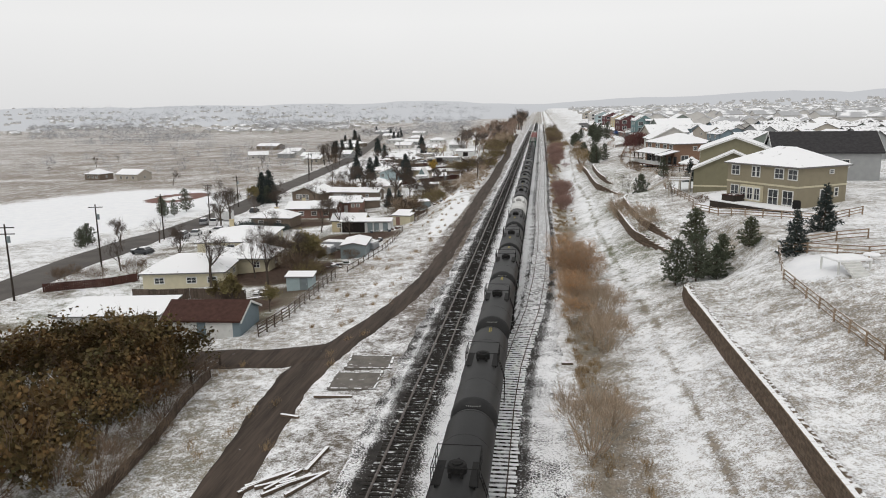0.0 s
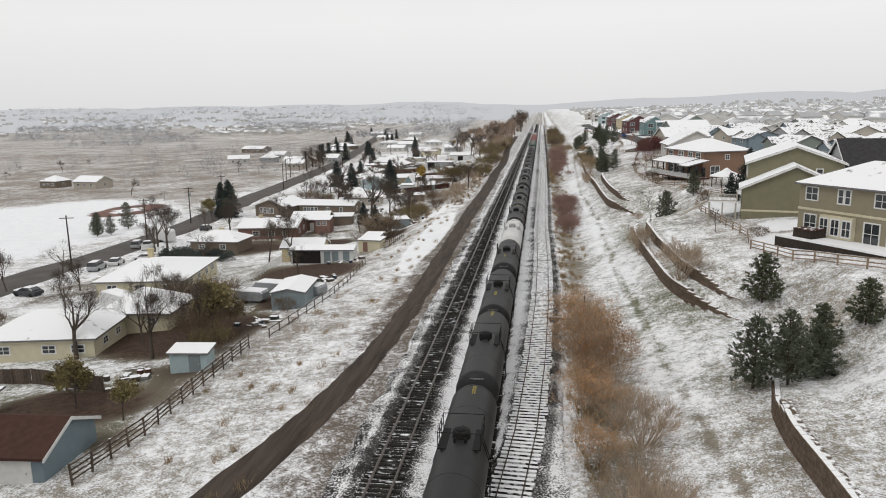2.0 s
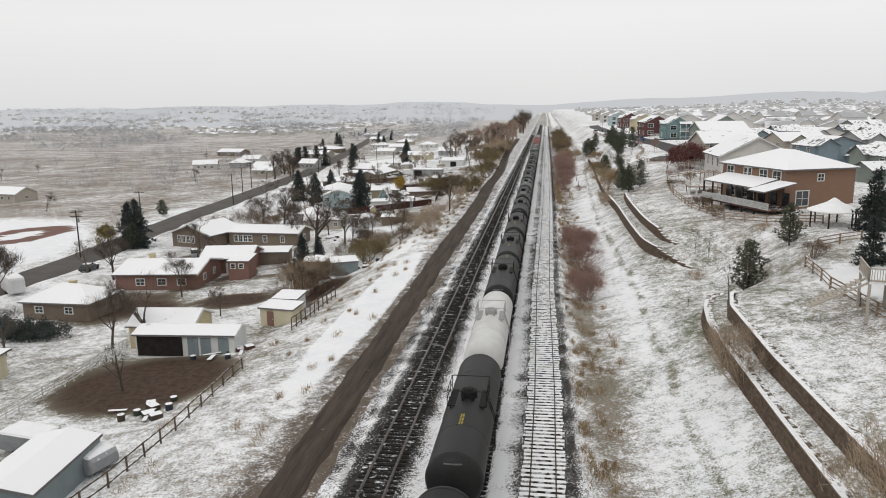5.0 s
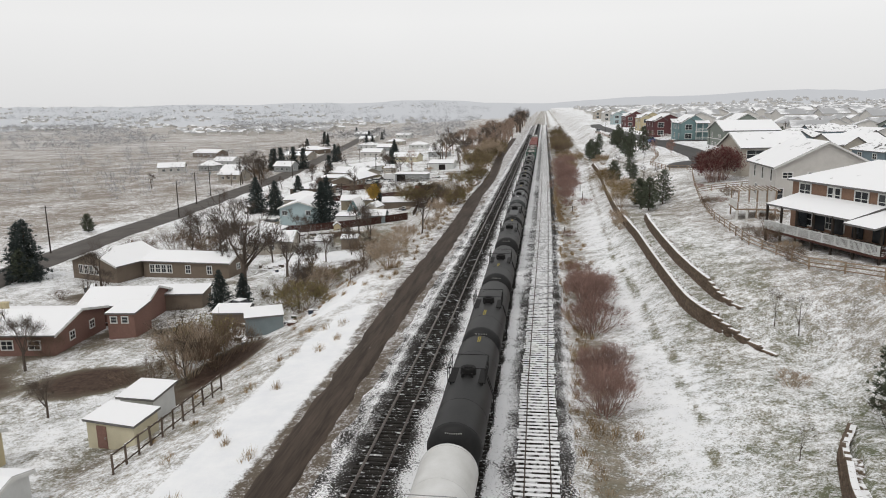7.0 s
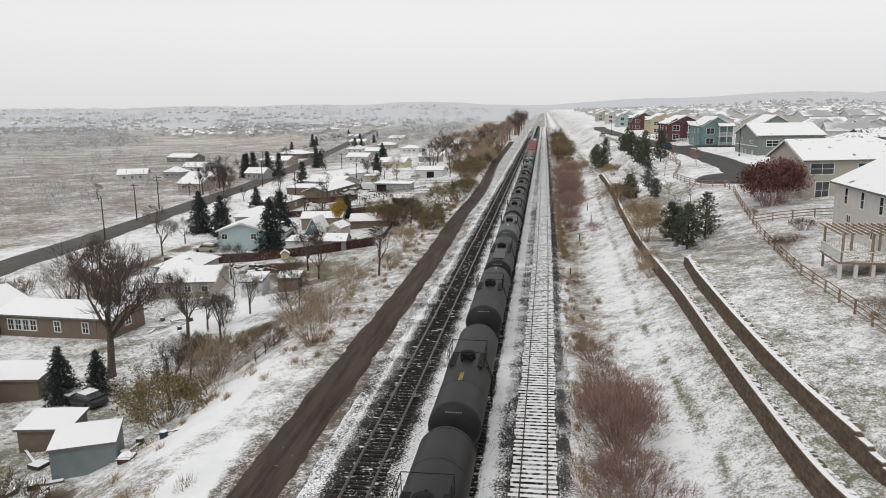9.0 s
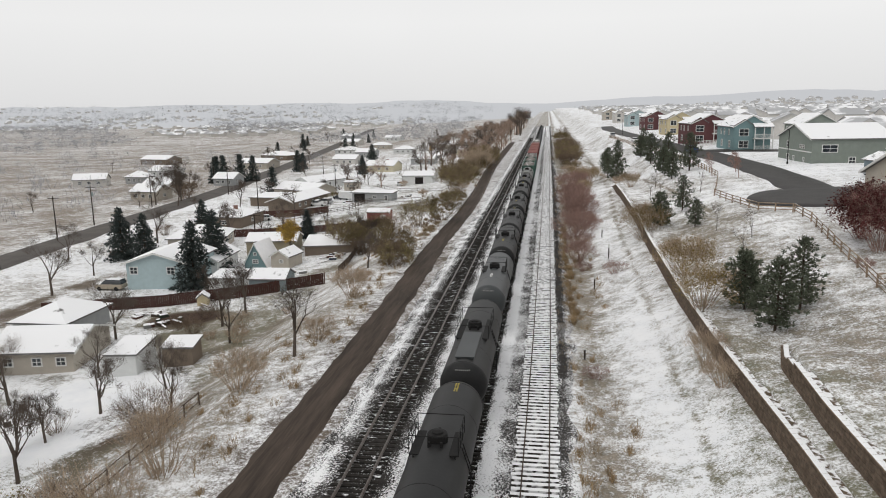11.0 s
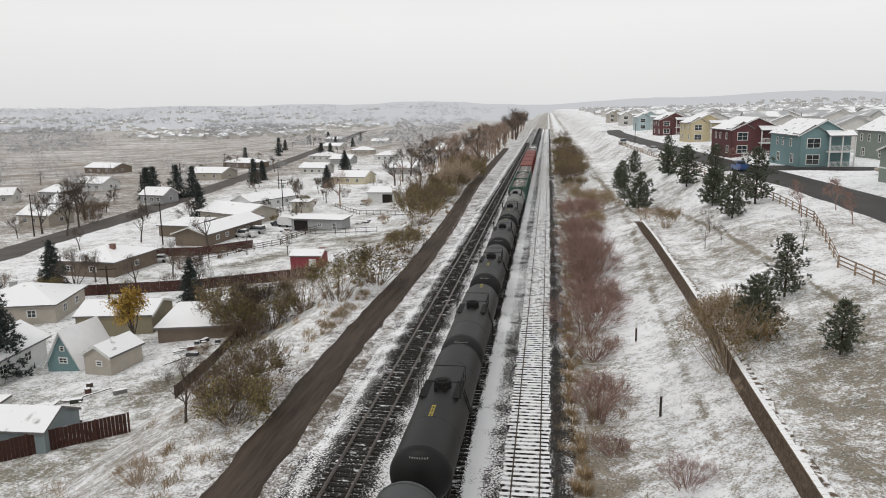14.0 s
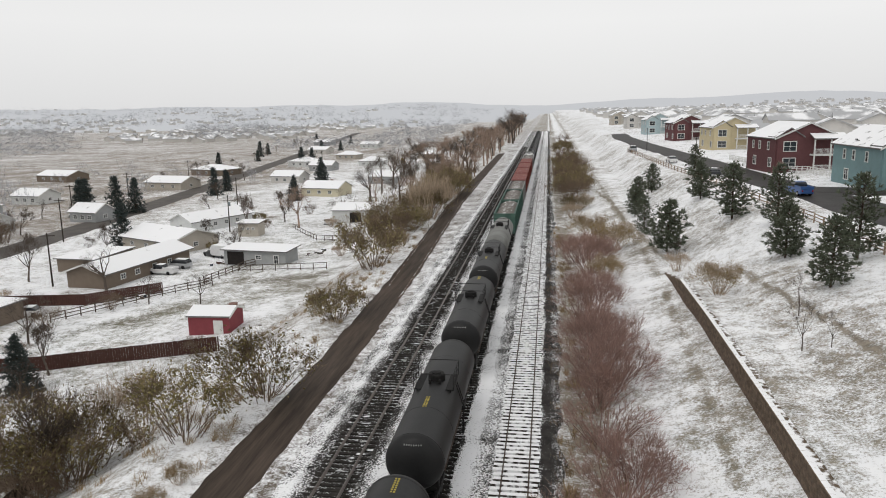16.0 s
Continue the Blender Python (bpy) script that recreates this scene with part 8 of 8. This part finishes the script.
trailer("white camper trailer under snow beside a stable", -50.2, 390.4, 70)
trailer("white motorhome trailer parked beside the road", -74.6, 179.6, 50, 7.0, 2.9)
trailer("low covered trailer heaped with snow", -27.7, 123.4, 80, 4.6, 1.7, CANVAS, "covered_trailer")
trailer("low covered trailer heaped with snow", -21, 120.2, 75, 4.2, 1.6, CANVAS, "covered_trailer")
trailer("long canvas-covered boat trailer under snow", -28.8, 118.4, 82, 5.0, 1.7, CANVAS, "covered_trailer")
trailer("white box trailer parked in a muddy paddock", -30.7, 115.2, 20, 4.0, 2.3)
trailer("white camper trailer behind a house", -46.1, 116.1, 60, 6.0, 2.6)


# ---- slabs, timber and yard clutter ----
KERB = material("snowy_broken_concrete", (0.20, 0.185, 0.165), (0.13, 0.12, 0.105), 3, 0.9, snow=0.62, bump=0.5, snow_scale=1.5)


def slab_pad(x, y, w, d, rz):
    base = thing("concrete_slab", place(x, y, None, rz), "old concrete foundation slab with snowy edges", "slab", "foundation slabs")
    part("top", Geo().box((0, 0, 0.05), (w, d, 0.24)), PAD, base)
    rng = random.Random(int(y))
    for sx in (-1, 1):
        u = -d / 2
        while u < d / 2:
            l = rng.uniform(0.4, 1.1)
            part("kerb", Geo().box((sx * w / 2 + rng.uniform(-0.05, 0.05), u + l / 2, 0.08), (rng.uniform(0.12, 0.3), l, rng.uniform(0.2, 0.3)), rng.uniform(-0.08, 0.08), 0.8), KERB, base, "broken low kerb under snow")
            u += l + rng.choice([0.0, 0.05, 0.4])
        u = -w / 2 + 0.2
        while u < w / 2 - 0.2:
            l = rng.uniform(0.4, 1.0)
            part("kerb", Geo().box((u + l / 2, sx * d / 2 + rng.uniform(-0.05, 0.05), 0.08), (l, rng.uniform(0.12, 0.3), rng.uniform(0.2, 0.3)), rng.uniform(-0.08, 0.08), 0.8), KERB, base, "broken low kerb under snow")
            u += l + rng.choice([0.0, 0.05, 0.4])


slab_pad(-6.2, 61.2, 4.0, 3.2, 3)
slab_pad(-6.4, 56.6, 4.0, 3.6, 3)


def timber(x, y, length, rz, label="snow-topped timber baulk lying on the ground", w=0.25, z=0.0):
    ob = part("timber_baulk", Geo().box((0, 0, 0.12), (length, w, 0.22)), OLD_BAULK, m=place(x, y, land(x, y) + z, rz))
    tagged(ob, label, "timber")


OLD_BAULK = material("snowy_old_timber", (0.16, 0.12, 0.09), (0.09, 0.07, 0.055), 4, 0.9, snow=0.72, bump=0.3, per_object=0.2)
timber(-7.4, 53.2, 3.2, 4)
timber(-9.8, 49.5, 1.6, -12)
timber(-5.4, 42.6, 3.4, 82)
for i in range(9):
    timber(-8.4 + 0.42 * i, 39.2 + (i * 37 % 5) * 0.2, 2.6 + (i % 3) * 0.5, 60 - 9 * (i % 4), "plank in a loose pile of old timbers", 0.2)
timber(12.9, 103.2, 2.6, -4, "pale plank lying across the end of the siding bed")
timber(12.4, 104.4, 1.8, 6, "pale plank lying across the end of the siding bed")
timber(11.9, 62, 1.0, 8)
stop = thing("bumper_post", place(11.6, 104, -0.4), "low timber stop beside the siding", "bumper")
part("beam", Geo().box((0, 0, 0.75), (2.4, 0.28, 0.3)), OLD_BAULK, stop)
for sx in (-0.9, 0.9):
    part("post", Geo().box((sx, 0.05, 0.3), (0.25, 0.25, 0.9)), OLD_BAULK, stop)


JUNK = [material("faded_plastic", c, tuple(v * 0.7 for v in c), 3, 0.7, snow=0.6) for c in [(0.05, 0.06, 0.08), (0.13, 0.105, 0.085), (0.24, 0.24, 0.23), (0.11, 0.06, 0.05), (0.06, 0.07, 0.055), (0.09, 0.075, 0.06)]]


def junk_pile(x, y, seed, n=9, spread=3.0):
    """Boards, drums and crates dumped together."""
    rng = random.Random(seed)
    base = thing("yard_clutter", place(x, y), "heap of boards, drums and crates dusted with snow", "clutter")
    for _ in range(n):
        px, py = rng.gauss(0, spread * 0.45), rng.gauss(0, spread * 0.45)
        z = land(x + px, y + py) - land(x, y)
        k = rng.random()
        mat = rng.choice(JUNK)
        if k < 0.35:
            part("crate", Geo().box((px, py, z + 0.18), (rng.uniform(0.5, 1.3), rng.uniform(0.5, 1.1), rng.uniform(0.3, 0.55)), rng.uniform(0, 3)), mat, base)
        elif k < 0.6:
            part("drum", Geo().tube((px, py, z - 0.05), (px, py, z + rng.uniform(0.3, 0.55)), 0.3, 0.3, 12), mat, base)
        else:
            part("board", Geo().box((px, py, z + rng.uniform(0.05, 0.3)), (rng.uniform(1.2, 3.0), rng.uniform(0.15, 0.5), 0.08), rng.uniform(0, 3)), OLD_BAULK, base)


for i, (px, py) in enumerate([(-38.4, 259.4), (-28.2, 193.1), (-26.4, 277.3), (-35.8, 272.2), (-27.7, 299.2), (-25, 185.4), (-29.4, 196.6), (-31.4, 126.8), (-22.8, 129.6), (-22.1, 107.1), (-42.7, 264), (-19.1, 189.2), (-35.4, 158.8), (-22.6, 146.2), (-51.2, 246.9), (-45.7, 197.5), (-31.8, 285.8), (-50, 359.2), (-33.3, 390.9), (-45.9, 396.9), (-47.7, 384.8), (-28, 90.1), (-37, 228.3)]):
    junk_pile(px, py, 300 + i, 8 + i % 5)
house("dog_house", "small tan kennel with a snowy gable roof", -37.0, 269.0, 1.5, 1.7, 20, 1.0, "gy", 0.6, "yellow", over=0.15, trim=False, category="kennel")

# drive gate
gate = thing("field_gate", place(-21.2, 58.9, None, 80), "low dark timber gate beside the muddy drive", "gate")
for u in (-2.2, 0, 2.2):
    part("post", Geo().box((u, 0, 0.55), (0.16, 0.16, 1.5)), OLD_WOOD, gate)
for zz in (0.45, 0.85, 1.2):
    part("rail", Geo().box((0, 0.1, zz), (4.6, 0.06, 0.12)), OLD_WOOD, gate)

# white steps and deck in the garden
yard = thing("garden_steps", place(37.5, 64.5, None, 15), "white garden steps and platform under snow", "steps")
for i in range(6):
    part("step", Geo().box((0, 0.6 + 0.3 * i, 0.12 + 0.17 * i), (1.6, 0.34, 0.24)), WHITE_PAINT, yard)
part("platform", Geo().box((0.6, 3.6, 1.15), (3.4, 2.6, 0.16)), SNOW, yard, "snow-covered platform")
for u in (-0.9, 2.2):
    for v in (2.4, 4.8):
        part("leg", Geo().box((u, v, 0.55), (0.14, 0.14, 1.3)), WHITE_PAINT, yard)
pl = thing("garden_table", place(40.2, 70.0), "round white garden table capped with snow", "table")
part("tabletop", Geo().lathe([(0.68, 0.75), (0.74, 0.75), (0.84, 0.66), (0.86, 0.1)], 16, axis="z"), SNOW, pl)
part("leg", Geo().tube((0, 0, -0.05), (0, 0, 0.7), 0.06, 0.05, 8), WHITE_PAINT, pl)
part("foot", Geo().lathe([(-0.03, 0.34), (0.04, 0.3), (0.06, 0.08)], 12, axis="z"), WHITE_PAINT, pl)

# ---- hills at the horizon, their haze put in as flat grey emission ----
HILL = bpy.data.materials.new("far_hills_haze_glow")
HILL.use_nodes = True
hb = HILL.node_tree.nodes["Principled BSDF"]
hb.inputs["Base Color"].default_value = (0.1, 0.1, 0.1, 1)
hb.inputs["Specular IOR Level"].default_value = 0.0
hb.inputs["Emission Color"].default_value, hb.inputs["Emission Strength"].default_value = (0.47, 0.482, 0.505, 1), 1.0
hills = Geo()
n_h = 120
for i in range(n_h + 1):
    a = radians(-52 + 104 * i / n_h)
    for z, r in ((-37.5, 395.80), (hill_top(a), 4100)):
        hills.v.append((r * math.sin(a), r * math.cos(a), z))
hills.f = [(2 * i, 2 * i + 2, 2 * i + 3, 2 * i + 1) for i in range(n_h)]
tagged(part("backdrop", hills, HILL), "faint grey hills, their haze put in as a grey glow", "hills", kind="structure")
